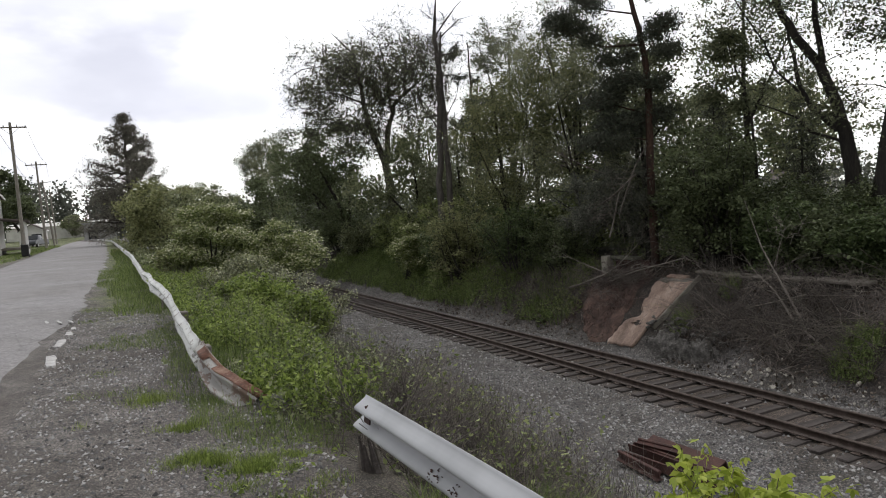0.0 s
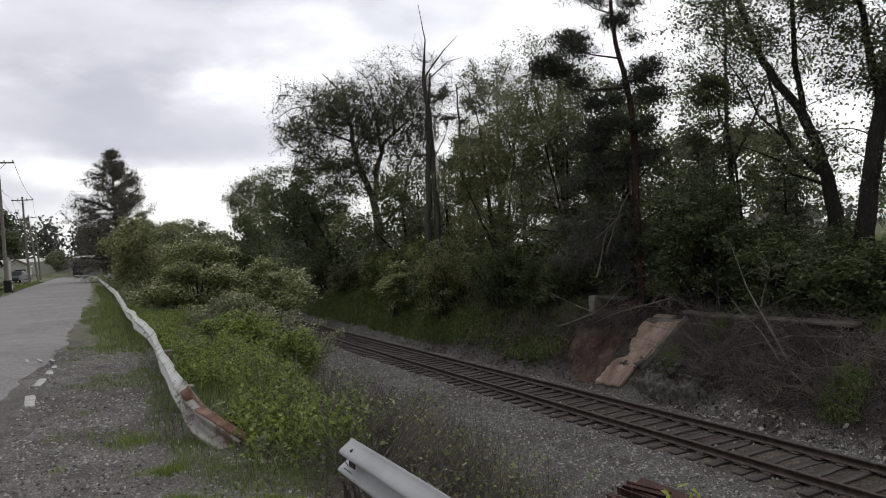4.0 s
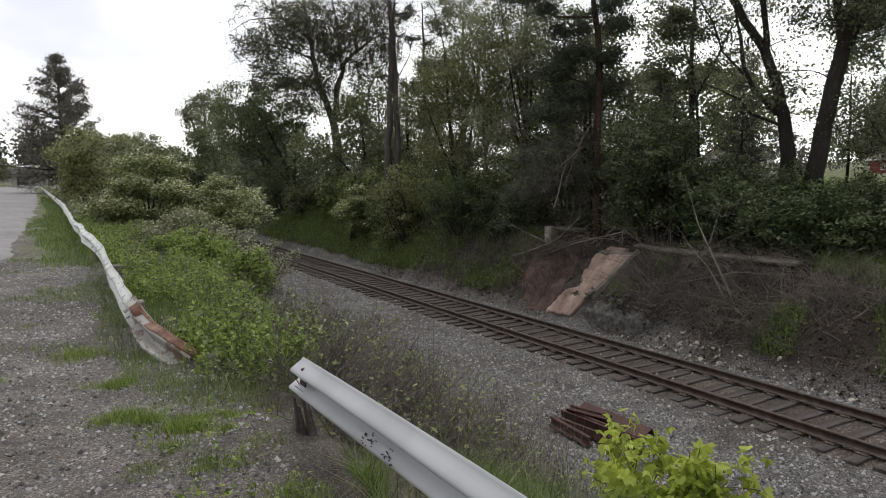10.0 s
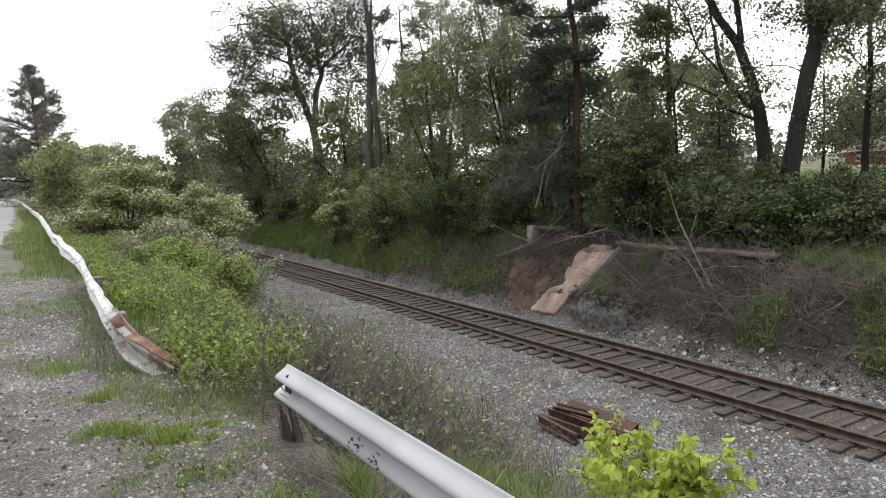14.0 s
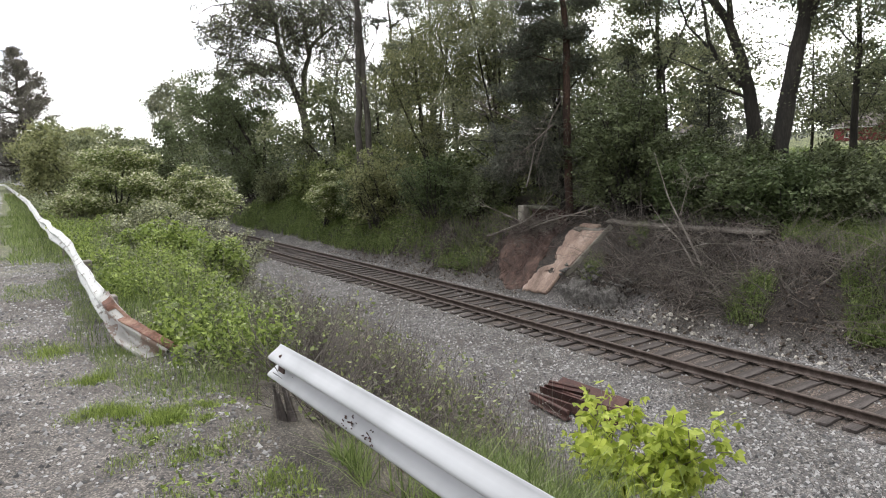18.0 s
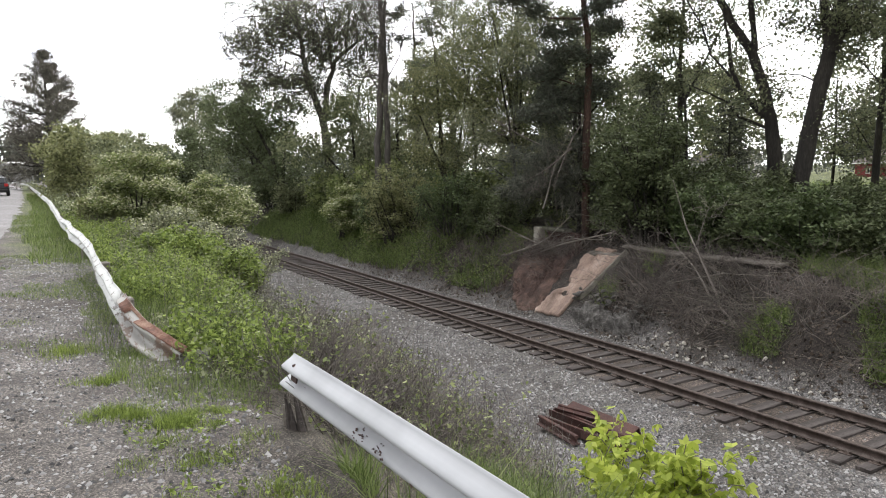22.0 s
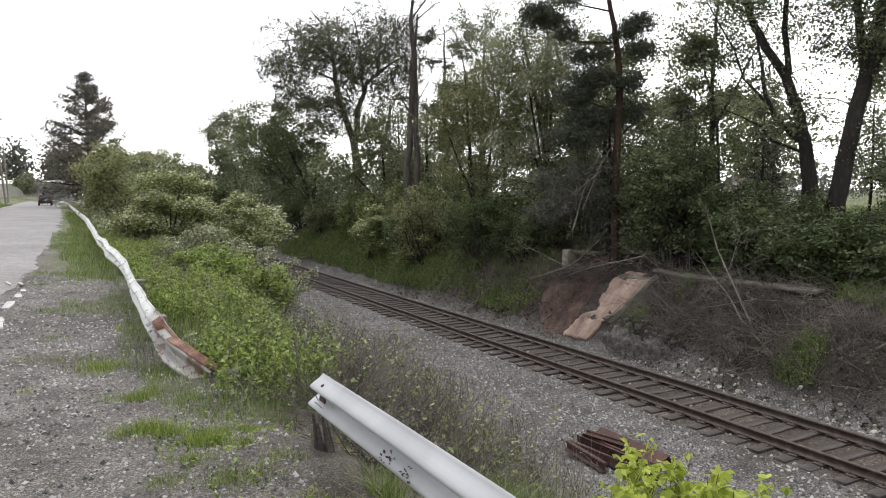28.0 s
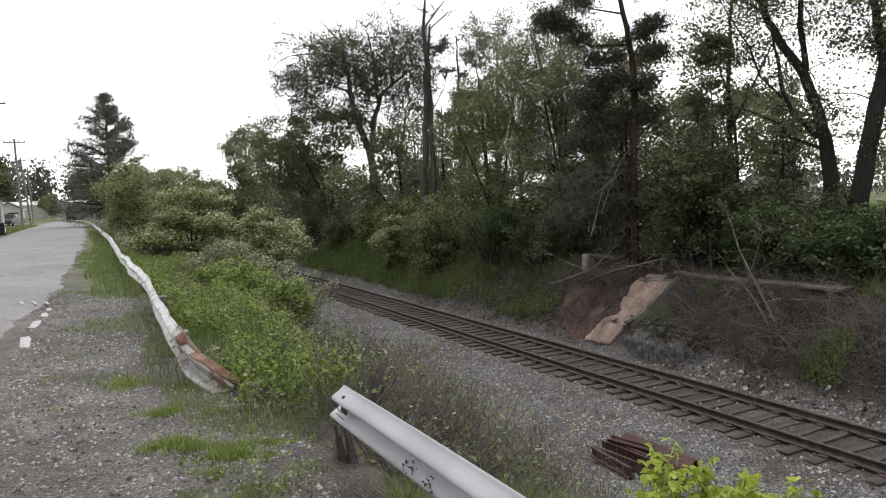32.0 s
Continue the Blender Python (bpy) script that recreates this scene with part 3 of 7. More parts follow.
def build_track():
    track = thing("railway_track", pose(TRACK_X, 0, RAIL_TOP), "single railway track with rusty rails on worn wooden sleepers", "railway track")
    for side in (-1, 1):
        r = part("rail", rail_mesh(260, -80), None, track)
        r.location = (side * (GAUGE / 2 + 0.036), 0, 0)
    meshes = [sleeper_mesh(s) for s in range(6)]
    bm = bmesh.new()
    add_box(bm, (0, 0, 0.008), (0.36, 0.19, 0.016), bevel=0.004)
    for sx, sy in ((-0.1, -0.06), (0.1, 0.06), (-0.1, 0.06)):
        add_box(bm, (sx, sy, 0.03), (0.03, 0.03, 0.035), bevel=0.006)
    plate = bpy.data.meshes.new("tie_plate")
    bm.to_mesh(plate)
    bm.free()
    plate.materials.append(M_RAIL)
    rs = random.Random(5)
    for k in range(150):
        y = -12 + 0.535 * k + rs.uniform(-0.05, 0.05)
        s = part("sleeper", meshes[rs.randrange(6)], None, track)
        s.matrix_local = pose(rs.uniform(-0.06, 0.06), y, -0.186 + rs.uniform(-0.012, 0.008), rs.uniform(-2, 2), rs.uniform(-0.4, 0.4), rs.uniform(-2.5, 2.5))
        if 2 < y < 26:
            for side in (-1, 1):
                p = part("tie_plate", plate, None, track)
                p.matrix_local = pose(side * (GAUGE / 2 + 0.036), y, -0.184)
    base = np.array([(x, y, z) for x in (-1.3, 1.3) for y in (-0.115, 0.115) for z in (-0.17, 0.0)])
    quads = np.array([(0, 1, 3, 2), (4, 6, 7, 5), (0, 4, 5, 1), (2, 3, 7, 6), (1, 5, 7, 3)])
    v, f = [], []
    for k in range(190):
        v.append(base + (0, -12 + 0.535 * (150 + k), -0.186))
        f.append(quads + 8 * k)
    far = part("far_sleepers", mesh_of("far_sleepers", np.concatenate(v), np.concatenate(f), M_SLEEPER), None, track)
    far["kind"] = "stuff"


# ---- guardrails ----
def beam_profile():
    """The W-shaped section: out towards the road, and up."""
    pts = []
    for k in range(25):
        h = k / 24
        wave = -math.cos(h * 4 * math.pi)
        edge = 1.0
        pts.append((0.041 * edge * wave, (h - 0.5) * 0.312))
    return pts


def beam(path, cut=0.0, thick=0.004, dents=0.0, seed=0):
    """A beam along a path of (x, y, z of its middle, lean in degrees)."""
    rs = random.Random(seed)
    prof = beam_profile()
    n = len(prof)
    v = []
    for i, (x, y, z, lean) in enumerate(path):
        a = radians(lean)
        for side in (1, -1):
            for k, (o, h) in enumerate(prof):
                if i == 0:
                    yy = y + cut * (0.5 - h / 0.312)
                else:
                    yy = y
                d = dents * value_noise(y * 1.3, h * 6 + seed, 4)
                oo = -(o + d) + side * -thick / 2
                v.append((x + oo * math.cos(a) - h * math.sin(a), yy, z + h * math.cos(a) + oo * math.sin(a)))
    f = []
    for i in range(len(path) - 1):
        for s in (0, 1):
            for k in range(n - 1):
                a, b = i * 2 * n + s * n + k, (i + 1) * 2 * n + s * n + k
                f.append((a, a + 1, b + 1, b) if s else (a, b, b + 1, a + 1))
        a, b = i * 2 * n, (i + 1) * 2 * n
        f += [(a, a + n, b + n, b), (a + n - 1, b + n - 1, b + 2 * n - 1, a + 2 * n - 1)]
    for a in (0, (len(path) - 1) * 2 * n):
        f += [(a + k, a + k + 1, a + n + k + 1, a + n + k) for k in range(n - 1)]
    return mesh_of("beam", np.array(v), np.array(f), None, True)


def build_guardrails():
    near = thing("guardrail", pose(0, 0, 0), "white painted steel guardrail with cut end beside the slope", "guardrail")
    path = [(1.41 + 0.008 * math.sin(k * 0.4), 4.27 - 0.4 * k, 0.315 + 0.004 * k, 10) for k in range(32)]
    b = part("beam", beam(path, cut=0.26, dents=0.006, seed=3), M_RAILPAINT, near)
    for y in (1.9, -0.1, -2.1, -4.1, -6.1):
        post = part("post", box((1.56, y, 0.0), (0.15, 0.15, 0.62), (0, 6, 4), 0.02), M_TIMBER, near, "split weathered wooden post")
    # The beam has no cut-out; a dark block gives the slot its shade.
    part("slot_shade", box((1.393, 4.19, 0.335), (0.012, 0.1, 0.05), (0, 10, 0), 0.004), M_DARKRUST, near, "dark block for the shade in the slot torn in the cut end")
    # Dark rods; the ones near the cut end stand in for bolt holes.
    for y, z in ((4.16, 0.42), (3.98, 0.4), (1.9, 0.3)):
        part("bolt_mark", rod((1.375, y, z), (1.405, y, z), 0.014, 0.018, 8), M_DARKRUST, near)
    rs = random.Random(14)
    for cy, cz, count in ((3.22, 0.275, 16), (3.0, 0.265, 12), (4.12, 0.3, 5), (2.62, 0.22, 4)):
        for k in range(count):
            yy, zz = cy + rs.gauss(0, 0.05), cz + rs.gauss(0, 0.014)
            h = (zz - 0.315 - 0.01 * (4.27 - yy)) / 0.312 + 0.5
            xx = 1.41 + 0.041 * math.cos(max(0, min(1, h)) * 4 * math.pi) - (h - 0.5) * 0.055 - 0.004
            part("paint_chip", box((xx + 0.0, yy, zz), (0.004, rs.uniform(0.006, 0.026), rs.uniform(0.003, 0.008)), (rs.uniform(-40, 40), 0, 0)), M_DARKRUST, near, "dark chip in the paint")
    # rotten stump under the cut end
    st = thing("post_stump", pose(1.5, 4.42, -0.14, 0, 0, 10), "rotten splintered wooden post stump under the rail", "post")
    rs = random.Random(2)
    for k in range(9):
        h = rs.uniform(0.14, 0.3)
        a = rs.uniform(0, 6.28)
        part("splinter", rod((0.07 * math.cos(a), 0.07 * math.sin(a), -0.05), (0.05 * math.cos(a) - 0.1 * h, 0.06 * math.sin(a) + 0.25 * h, h), rs.uniform(0.025, 0.045), rs.uniform(0.004, 0.02), 6), M_SLEEPER if k % 3 else M_TIMBER, st)

    far = thing("guardrail", pose(0, 0, 0), "long battered white guardrail with flaking paint along the road", "guardrail")
    ys = np.concatenate([np.arange(7.5, 30, 0.5), np.arange(30, 130, 2.0), np.arange(130, 190, 5.0)])
    xs = np.interp(ys, [7.5, 8.5, 10.7, 12.6, 14.4, 17, 20, 23, 30, 42, 80, 124, 150, 190], [0.74, 0.76, 0.82, 0.89, 0.92, 0.86, 0.9, 0.88, 0.98, 1.06, 0.9, 0.6, -0.5, -4.0])
    path = []
    for x, y in zip(xs, ys):
        damp = 1.0 if y < 40 else 0.4
        path.append((float(x) + damp * 0.018 * float(value_noise(y * 0.42, 3.3, 4)), float(y), 0.31 + damp * 0.04 * float(value_noise(y * 0.5, 9.1, 5)), 2 + damp * 12 * float(value_noise(y * 0.3, 5.7, 1))))
    part("beam", beam(path, dents=0.02, seed=7), M_OLDPAINT, far)
    for k, y in enumerate(np.arange(8.6, 120, 3.81)):
        x = float(np.interp(y, ys, xs))
        part("post", box((x + 0.16, float(y), -0.16), (0.15, 0.18, 0.8), (0, 0, k * 7 % 9), 0.015), M_TIMBER, far)
    # flared end section, bent down to the ground
    path = []
    for k in range(14):
        u = k / 13
        path.append((float(np.interp(u, [0, 0.2, 0.43, 0.8, 1], [0.75, 0.77, 0.82, 0.93, 1.08])), 7.5 - 1.14 * u, float(np.interp(u, [0, 0.2, 0.43, 0.8, 1], [0.31, 0.22, 0.13, 0.07, -0.04])), 2 - 34 * min(1, 1.6 * u)))
    part("end_section", beam(path, dents=0.016, seed=12), M_DIRTYPAINT, far, "bent down dirty end section with rusted edge")
    v = []
    prof = beam_profile()
    for k, (x, y, z, lean) in enumerate(path):
        a = radians(lean)
        for o, h in prof[19:]:
            oo = -o - 0.006
            v.append((x + oo * math.cos(a) - h * math.sin(a), y, z + h * math.cos(a) + oo * math.sin(a) + 0.003))
    m = len(prof) - 19
    f = [(m * k + j, m * k + j + 1, m * k + m + j + 1, m * k + m + j) for k in range(13) for j in range(m - 1) if not (k in (3, 4) and j < 3) and k > 0]
    me = mesh_of("rusted_edge", v, f, M_RUST, True)
    ob = part("rusted_edge", me, None, far, "orange rust over the folded top edge")
    sol = ob.modifiers.new("thickness", "SOLIDIFY")
    sol.thickness = 0.003
    part("end_shoe", box((1.2, 6.36, -0.04), (0.26, 0.22, 0.14), (14, -16, 14), 0.04), M_DARKSTONE, far, "grey dirty end shoe in the soil")


# ---- plants ----
class Plant:
    """Gathers tapered branches and leaf places."""

    def __init__(self, seed):
        self.rs = random.Random(seed)
        self.np = np.random.RandomState(seed)
        self.tubes, self.twigs = [], []

    def grow(self, p, d, length, r, depth, o, end=0.1):
        rs = self.rs
        n = max(2 if depth == 0 else 3, int(length / (o["seg"] * (1 if depth else 2))))
        p, d = Vector(p), Vector(d).normalized()
        pts, rad = [p.copy()], [r]
        thinnest = o.get("least", 0.004)
        lift = o.get("lift", 0.0) if depth < o["depth"] else o.get("trunk_lift", 0.0)
        for i in range(n):
            w = o["wob"] * (0.5 if depth == o["depth"] else 1.0)
            d = (d + Vector((rs.gauss(0, w), rs.gauss(0, w), rs.gauss(0, w) + lift))).normalized()
            p = p + d * (length / n)
            pts.append(p.copy())
            rad.append(max(thinnest, r * (1 - (1 - end) * (i + 1) / n)))
        if depth or not o.get("leafy"):
            self.tubes.append((pts, rad))
        if depth == 0:
            self.twigs.append(pts)
            return
        if depth == 1:
            self.twigs.append(pts[len(pts) // 2:])
        kids = o["kids"][o["depth"] - depth]
        f0 = o["from"][o["depth"] - depth]
        for k in range(kids):
            f = f0 + (1 - f0) * (k + rs.uniform(0.2, 1.0)) / kids
            f = min(f, 1.0)
            q = f * n
            i = min(int(q), n - 1)
            at = pts[i].lerp(pts[i + 1], q - i)
            axis = (pts[i + 1] - pts[i]).normalized()
            side = axis.cross(Vector((rs.gauss(0, 1), rs.gauss(0, 1), rs.gauss(0, 1)))).normalized()
            ang = radians(rs.uniform(*o["angle"]))
            cd = axis * math.cos(ang) + side * math.sin(ang)
            cl = length * o["ratio"] * rs.uniform(0.65, 1.15) * (1.15 - 0.5 * f)
            self.grow(at, cd, cl, max(rad[i], r * 0.3) * o.get("thin", 0.55), depth - 1, o)

    def wood(self, material, name, parent):
        vs, fs, base = [], [], 0
        for pts, rad in self.tubes:
            sides = 9 if rad[0] > 0.12 else 6 if rad[0] > 0.05 else 4 if rad[0] > 0.025 else 3
            P = np.array([tuple(p) for p in pts])
            t = np.gradient(P, axis=0)
            t /= np.linalg.norm(t, axis=1)[:, None] + 1e-9
            ref = np.array((0.0, 0.0, 1.0)) if abs(t[0][2]) < 0.85 else np.array((1.0, 0.0, 0.0))
            u = np.cross(t, ref)
            u /= np.linalg.norm(u, axis=1)[:, None] + 1e-9
            w = np.cross(t, u)
            a = np.arange(sides) * 2 * np.pi / sides
            ring = P[:, None] + np.array(rad)[:, None, None] * (np.cos(a)[None, :, None] * u[:, None] + np.sin(a)[None, :, None] * w[:, None])
            vs.append(ring.reshape(-1, 3))
            i, k = np.meshgrid(np.arange(len(pts) - 1), np.arange(sides), indexing="ij")
            k2 = (k + 1) % sides
            fs.append(np.stack([base + i * sides + k, base + i * sides + k2, base + (i + 1) * sides + k2, base + (i + 1) * sides + k], -1).reshape(-1, 4))
            base += len(pts) * sides
        return part(name, mesh_of(name, np.concatenate(vs), np.concatenate(fs), material, True), None, parent)

    def places(self, per_twig, spread):
        out = []
        for pts in self.twigs:
            P = np.array([tuple(p) for p in pts])
            q = self.np.rand(per_twig) ** 0.7 * (len(P) - 1)
            i = np.minimum(q.astype(int), len(P) - 2)
            out.append(P[i] + (P[i + 1] - P[i]) * (q - i)[:, None])
        out = np.concatenate(out)
        return out + self.np.normal(0, spread, out.shape) * (1.0, 1.0, 0.6)

    def leaves(self, places, size, material, name, parent, slim=0.6, up=1.5, droop=0.0):
        return part(name, leaf_mesh(name, places, size, material, self.np, slim, up, droop), None, parent)


def leaf_mesh(name, c, size, material, rng, slim=0.6, up=0.6, droop=0.0):
    """Many small pointed leaves, each folded a little along its middle."""
    n = len(c)
    nor = rng.normal(0, 1, (n, 3)) + (0, 0, up)
    nor /= np.linalg.norm(nor, axis=1)[:, None]
    d = np.cross(nor, rng.normal(0, 1, (n, 3)))
    d /= np.linalg.norm(d, axis=1)[:, None] + 1e-9
    d[:, 2] -= droop
    d /= np.linalg.norm(d, axis=1)[:, None] + 1e-9
    s = np.cross(nor, d)
    L = (size * rng.uniform(0.6, 1.35, n))[:, None]
    a = c - d * L * 0.5
    b = c + s * L * slim * 0.5 - nor * L * 0.08
    e = c + d * L * 0.5
    g = c - s * L * slim * 0.5 - nor * L * 0.08
    v = np.stack([a, b, e, g], 1).reshape(-1, 3)
    f = np.arange(4 * n).reshape(-1, 4)
    return mesh_of(name, v, f, material)


def lobed_leaf_mesh(name, c, size, material, rng):
    """Broad leaves of three pointed lobes, hanging a little."""
    n = len(c)
    nor = rng.normal(0, 0.6, (n, 3)) + (0, 0, 1.0)
    nor /= np.linalg.norm(nor, axis=1)[:, None]
    d = np.cross(nor, rng.normal(0, 1, (n, 3)))
    d[:, 2] -= 0.45
    d /= np.linalg.norm(d, axis=1)[:, None]
    s = np.cross(nor, d)
    s /= np.linalg.norm(s, axis=1)[:, None]
    L = (size * rng.uniform(0.6, 1.3, n))[:, None]
    v = []
    for turn, share in ((0, 1.0), (0.95, 0.8), (-0.95, 0.8)):
        e = d * math.cos(turn) + s * math.sin(turn)
        g = s * math.cos(turn) - d * math.sin(turn)
        v += [c, c + e * L * share * 0.5 + g * L * share * 0.26, c + e * L * share - nor * L * 0.12, c + e * L * share * 0.5 - g * L * share * 0.26]
    v = np.stack(v, 1).reshape(-1, 3)
    return mesh_of(name, v, np.arange(12 * n).reshape(-1, 4), material)


def tree(name, x, y, label, seed, trunk_dir, trunk_len, r, o, leaf=None, per=20, size=0.09, spread=0.12, bark=None, slim=0.6, limbs=(), droop=0.0, z=None, group="", blobs=(), clumps=0):
    """A broadleaf tree; limbs: extra main limbs (share of the trunk, direction, length, radius)."""
    z = ground_z(x, y) if z is None else z
    t = thing(name, pose(x, y, z - 0.1), label, "tree" if "tree" in name else "shrub", group)
    pl = Plant(seed)
    top = o["depth"]
    pl.grow((0, 0, 0), trunk_dir, trunk_len, r, top, o, 0.5 if limbs else 0.1)
    trunk = pl.tubes[0][0] if limbs else None
    for share, d, length, lr in limbs:
        at = trunk[min(int(share * (len(trunk) - 1)), len(trunk) - 1)]
        pl.grow(at, d, length, lr, top, o)
    if clumps:
        fill_crown(pl, blobs, clumps, 0.6, 4, False)
    if not leaf:
        thin = [q for q in pl.tubes if q[1][0] < 0.05]
        pl.tubes = [q for q in pl.tubes if q[1][0] >= 0.05]
        twigs = Plant(seed)
        twigs.tubes = thin
        twigs.wood(bark or M_BARK, "branchwork", t)
    pl.wood(bark or M_BARK, "trunk", t)
    if leaf:
        pl.leaves(pl.places(int(per * 1.25), spread * 0.8), size, leaf, "crown", t, slim, 1.2, droop=droop)
    return t


def shrub(name, x, y, label, seed, width, tall, leaf, stems=14, per=30, size=0.08, spread=0.12, bloom=None, bloom_per=0, bark=None, slim=0.6, group="", z=None, lean=(0, 0)):
    z = ground_z(x, y) if z is None else z
    t = thing(name, pose(x, y, z - 0.05), label, "shrub", group)
    pl = Plant(seed)
    rs = pl.rs
    o = dict(depth=2, seg=0.32, wob=0.16, lift=0.05, trunk_lift=0.03, kids=[6, 4], angle=(30, 75), ratio=0.42, thin=0.5, leafy=True)
    o["from"] = [0.06, 0.15]
    for k in range(stems):
        a = rs.uniform(0, 2 * math.pi)
        tilt = rs.uniform(0.05, 1.0)
        reach = tilt * width / 2
        d = Vector((math.cos(a) * reach + lean[0], math.sin(a) * reach + lean[1], tall * (1.05 - 0.45 * tilt)))
        s = rs.uniform(0, 0.22) * width
        pl.grow((math.cos(a) * s, math.sin(a) * s, 0), d, d.length * rs.uniform(0.72, 1.0), 0.012 + 0.012 * tall, 2, o)
    pl.wood(bark or M_BARK, "branchwork", t)
    pl.leaves(pl.places(max(4, int(per * 0.75)), spread * 0.75), size * 1.12, leaf, "foliage", t, slim, 1.7)
    if bloom:
        c = pl.places(bloom_per, spread * 0.9)
        pl.leaves(c + (0, 0, 0.06), size * 0.8, bloom, "blossom", t, 0.9, 1.5)
    return t


def conifer(name, x, y, label, seed, tall, r, first, reach, needle, bark, lean=(0, 0), open_top=False, per=90, whorl=0.55, arms=5, droop=-0.12, bend=0.04, length=0.22, spread=0.14, z=None, twigs=5.0):
    z = ground_z(x, y) if z is None else z
    t = thing(name, pose(x, y, z - 0.1), label, "tree")
    pl = Plant(seed)
    rs = pl.rs
    n = max(8, int(tall / 0.7))
    pts = []
    for i in range(n + 1):
        u = i / n
        pts.append(Vector((lean[0] * u * tall + bend * math.sin(u * 7 + seed) * tall * 0.25, lean[1] * u * tall + bend * math.cos(u * 5 + seed) * tall * 0.2, u * tall)))
    pl.tubes.append((pts, [max(0.02, r * (1 - 0.93 * i / n)) for i in range(n + 1)]))
    o = dict(depth=1, seg=0.35, wob=0.09, lift=droop, trunk_lift=droop * 0.3, kids=[11], angle=(25, 65), ratio=0.34, thin=0.45)
    o["from"] = [0.35]
    h = first * tall
    while h < tall * 0.985:
        u = h / tall
        q = u * n
        i = min(int(q), n - 1)
        at = pts[i].lerp(pts[i + 1], q - i)
        shape = (1 - (u - first) / (1 - first)) ** 0.8 if not open_top else (0.35 + 0.65 * math.sin(math.pi * (0.2 + 0.72 * (u - first) / (1 - first))))
        for k in range(arms):
            if open_top and rs.random() < 0.34:
                continue
            a = rs.uniform(0, 2 * math.pi)
            L = max(0.35, reach * shape * rs.uniform(0.6, 1.12))
            d = Vector((math.cos(a), math.sin(a), rs.uniform(-0.12, 0.3) + 0.5 * u))
            o["kids"] = [int(min(26, twigs * (0.4 + L)))]
            pl.grow(at, d, L, 0.012 + 0.016 * L, 1, o)
        h += whorl * rs.uniform(0.7, 1.3) * (1 if not open_top else 1.25)
    pl.twigs.append(pts[-2:])
    pl.wood(bark, "trunk", t)
    pl.leaves(pl.places(per, spread), length, needle, "crown", t, 0.13, 0.3)
    return t


def fill_crown(pl, blobs, n, twig=0.7, kids=4, show=True, least=0.006, sag=0.0):
    """Branches from the limbs already there into the ellipsoids (x, y, z, radius, half height)."""
    rng = pl.np
    P = np.array([tuple(p) for pts, _ in pl.tubes for p in pts])
    R = np.array([r for _, rad in pl.tubes for r in rad])
    B = np.array(blobs, float)
    share = B[:, 3] ** 2 * B[:, 4]
    share = share ** 0.75 / (share ** 0.75).sum()
    k = rng.choice(len(B), n, p=share)
    d = rng.normal(0, 1, (n, 3))
    d /= np.linalg.norm(d, axis=1)[:, None]
    T = B[k, :3] + d * (rng.rand(n, 1) ** 0.42) * B[k][:, [3, 3, 4]]
    T = T[np.argsort(np.linalg.norm(T - P[0], axis=1))]
    for t in T:
        cost = np.linalg.norm(P - t, axis=1) + 0.7 * np.maximum(0, P[:, 2] - t[2]) - 2.0 * np.minimum(R, 0.12)
        i = int(np.argmin(cost))
        a, L = P[i], float(np.linalg.norm(P[i] - t))
        mid = (a + t) / 2 + rng.normal(0, 0.1, 3) * L + (0, 0, 0.16 * L)
        m = 5 if L > 0.8 else 4
        u = np.linspace(0, 1, m)[:, None]
        pts = a * (1 - u) ** 2 + mid * 2 * u * (1 - u) + t * u ** 2
        r0 = min(R[i] * 0.75, 0.012 + 0.012 * L)
        rad = [max(least, r0 * (1 - 0.75 * q)) for q in np.linspace(0, 1, m)]
        vec = [Vector(p) for p in pts]
        pl.tubes.append((vec, rad))
        P, R = np.concatenate([P, pts[1:]]), np.concatenate([R, rad[1:]])
        pl.twigs.append(vec[m // 2:])
        ahead = (pts[-1] - pts[-2]) / (np.linalg.norm(pts[-1] - pts[-2]) + 1e-6)
        for q in range(kids):
            s = vec[m - 1 - (q % 2)]
            w = Vector(ahead * 0.6 + rng.normal(0, 0.75, 3)).normalized() * twig * rng.uniform(0.5, 1.3)
            w.z -= sag * twig
            e = [s, s + w * 0.5 + Vector((0, 0, 0.06 * twig)), s + w]
            pl.twigs.append(e)
            if show:
                pl.tubes.append((e, [least, least * 0.8, least * 0.6]))


def crown_tree(name, x, y, label, seed, trunks, blobs, n, leaf, per, size, spread, bark=None, twig=0.7, kids=4, show=True, slim=0.6, least=0.006, z=None, sag=0.0, up=1.2, category="tree"):
    """A tree with trunks along the given lines (x, y, z, radius) and a crown of the given form."""
    z = ground_z(x, y) if z is None else z
    t = thing(name, pose(x, y, z - 0.1), label, category)
    pl = Plant(seed)
    for line in trunks:
        pts, rad = [], []
        for (ax, ay, az, ar), (bx, by, bz, br) in zip(line, line[1:]):
            m = max(2, int(math.dist((ax, ay, az), (bx, by, bz)) / 0.6))
            for q in range(m):
                f = q / m
                w = min(ar * 0.16, 0.035)
                pts.append(Vector((ax + (bx - ax) * f + pl.rs.gauss(0, w), ay + (by - ay) * f + pl.rs.gauss(0, w), az + (bz - az) * f)))
                rad.append(ar + (br - ar) * f)
        pts.append(Vector(line[-1][:3]))
        rad.append(line[-1][3])
        pl.tubes.append((pts, rad))
    fill_crown(pl, blobs, n, twig, kids, show, least, sag)
    pl.wood(bark or M_BARK, "trunk", t)
    if leaf:
        pl.leaves(pl.places(int(per * 1.15), spread * 0.75), size, leaf, "crown", t, slim, up)
    return t


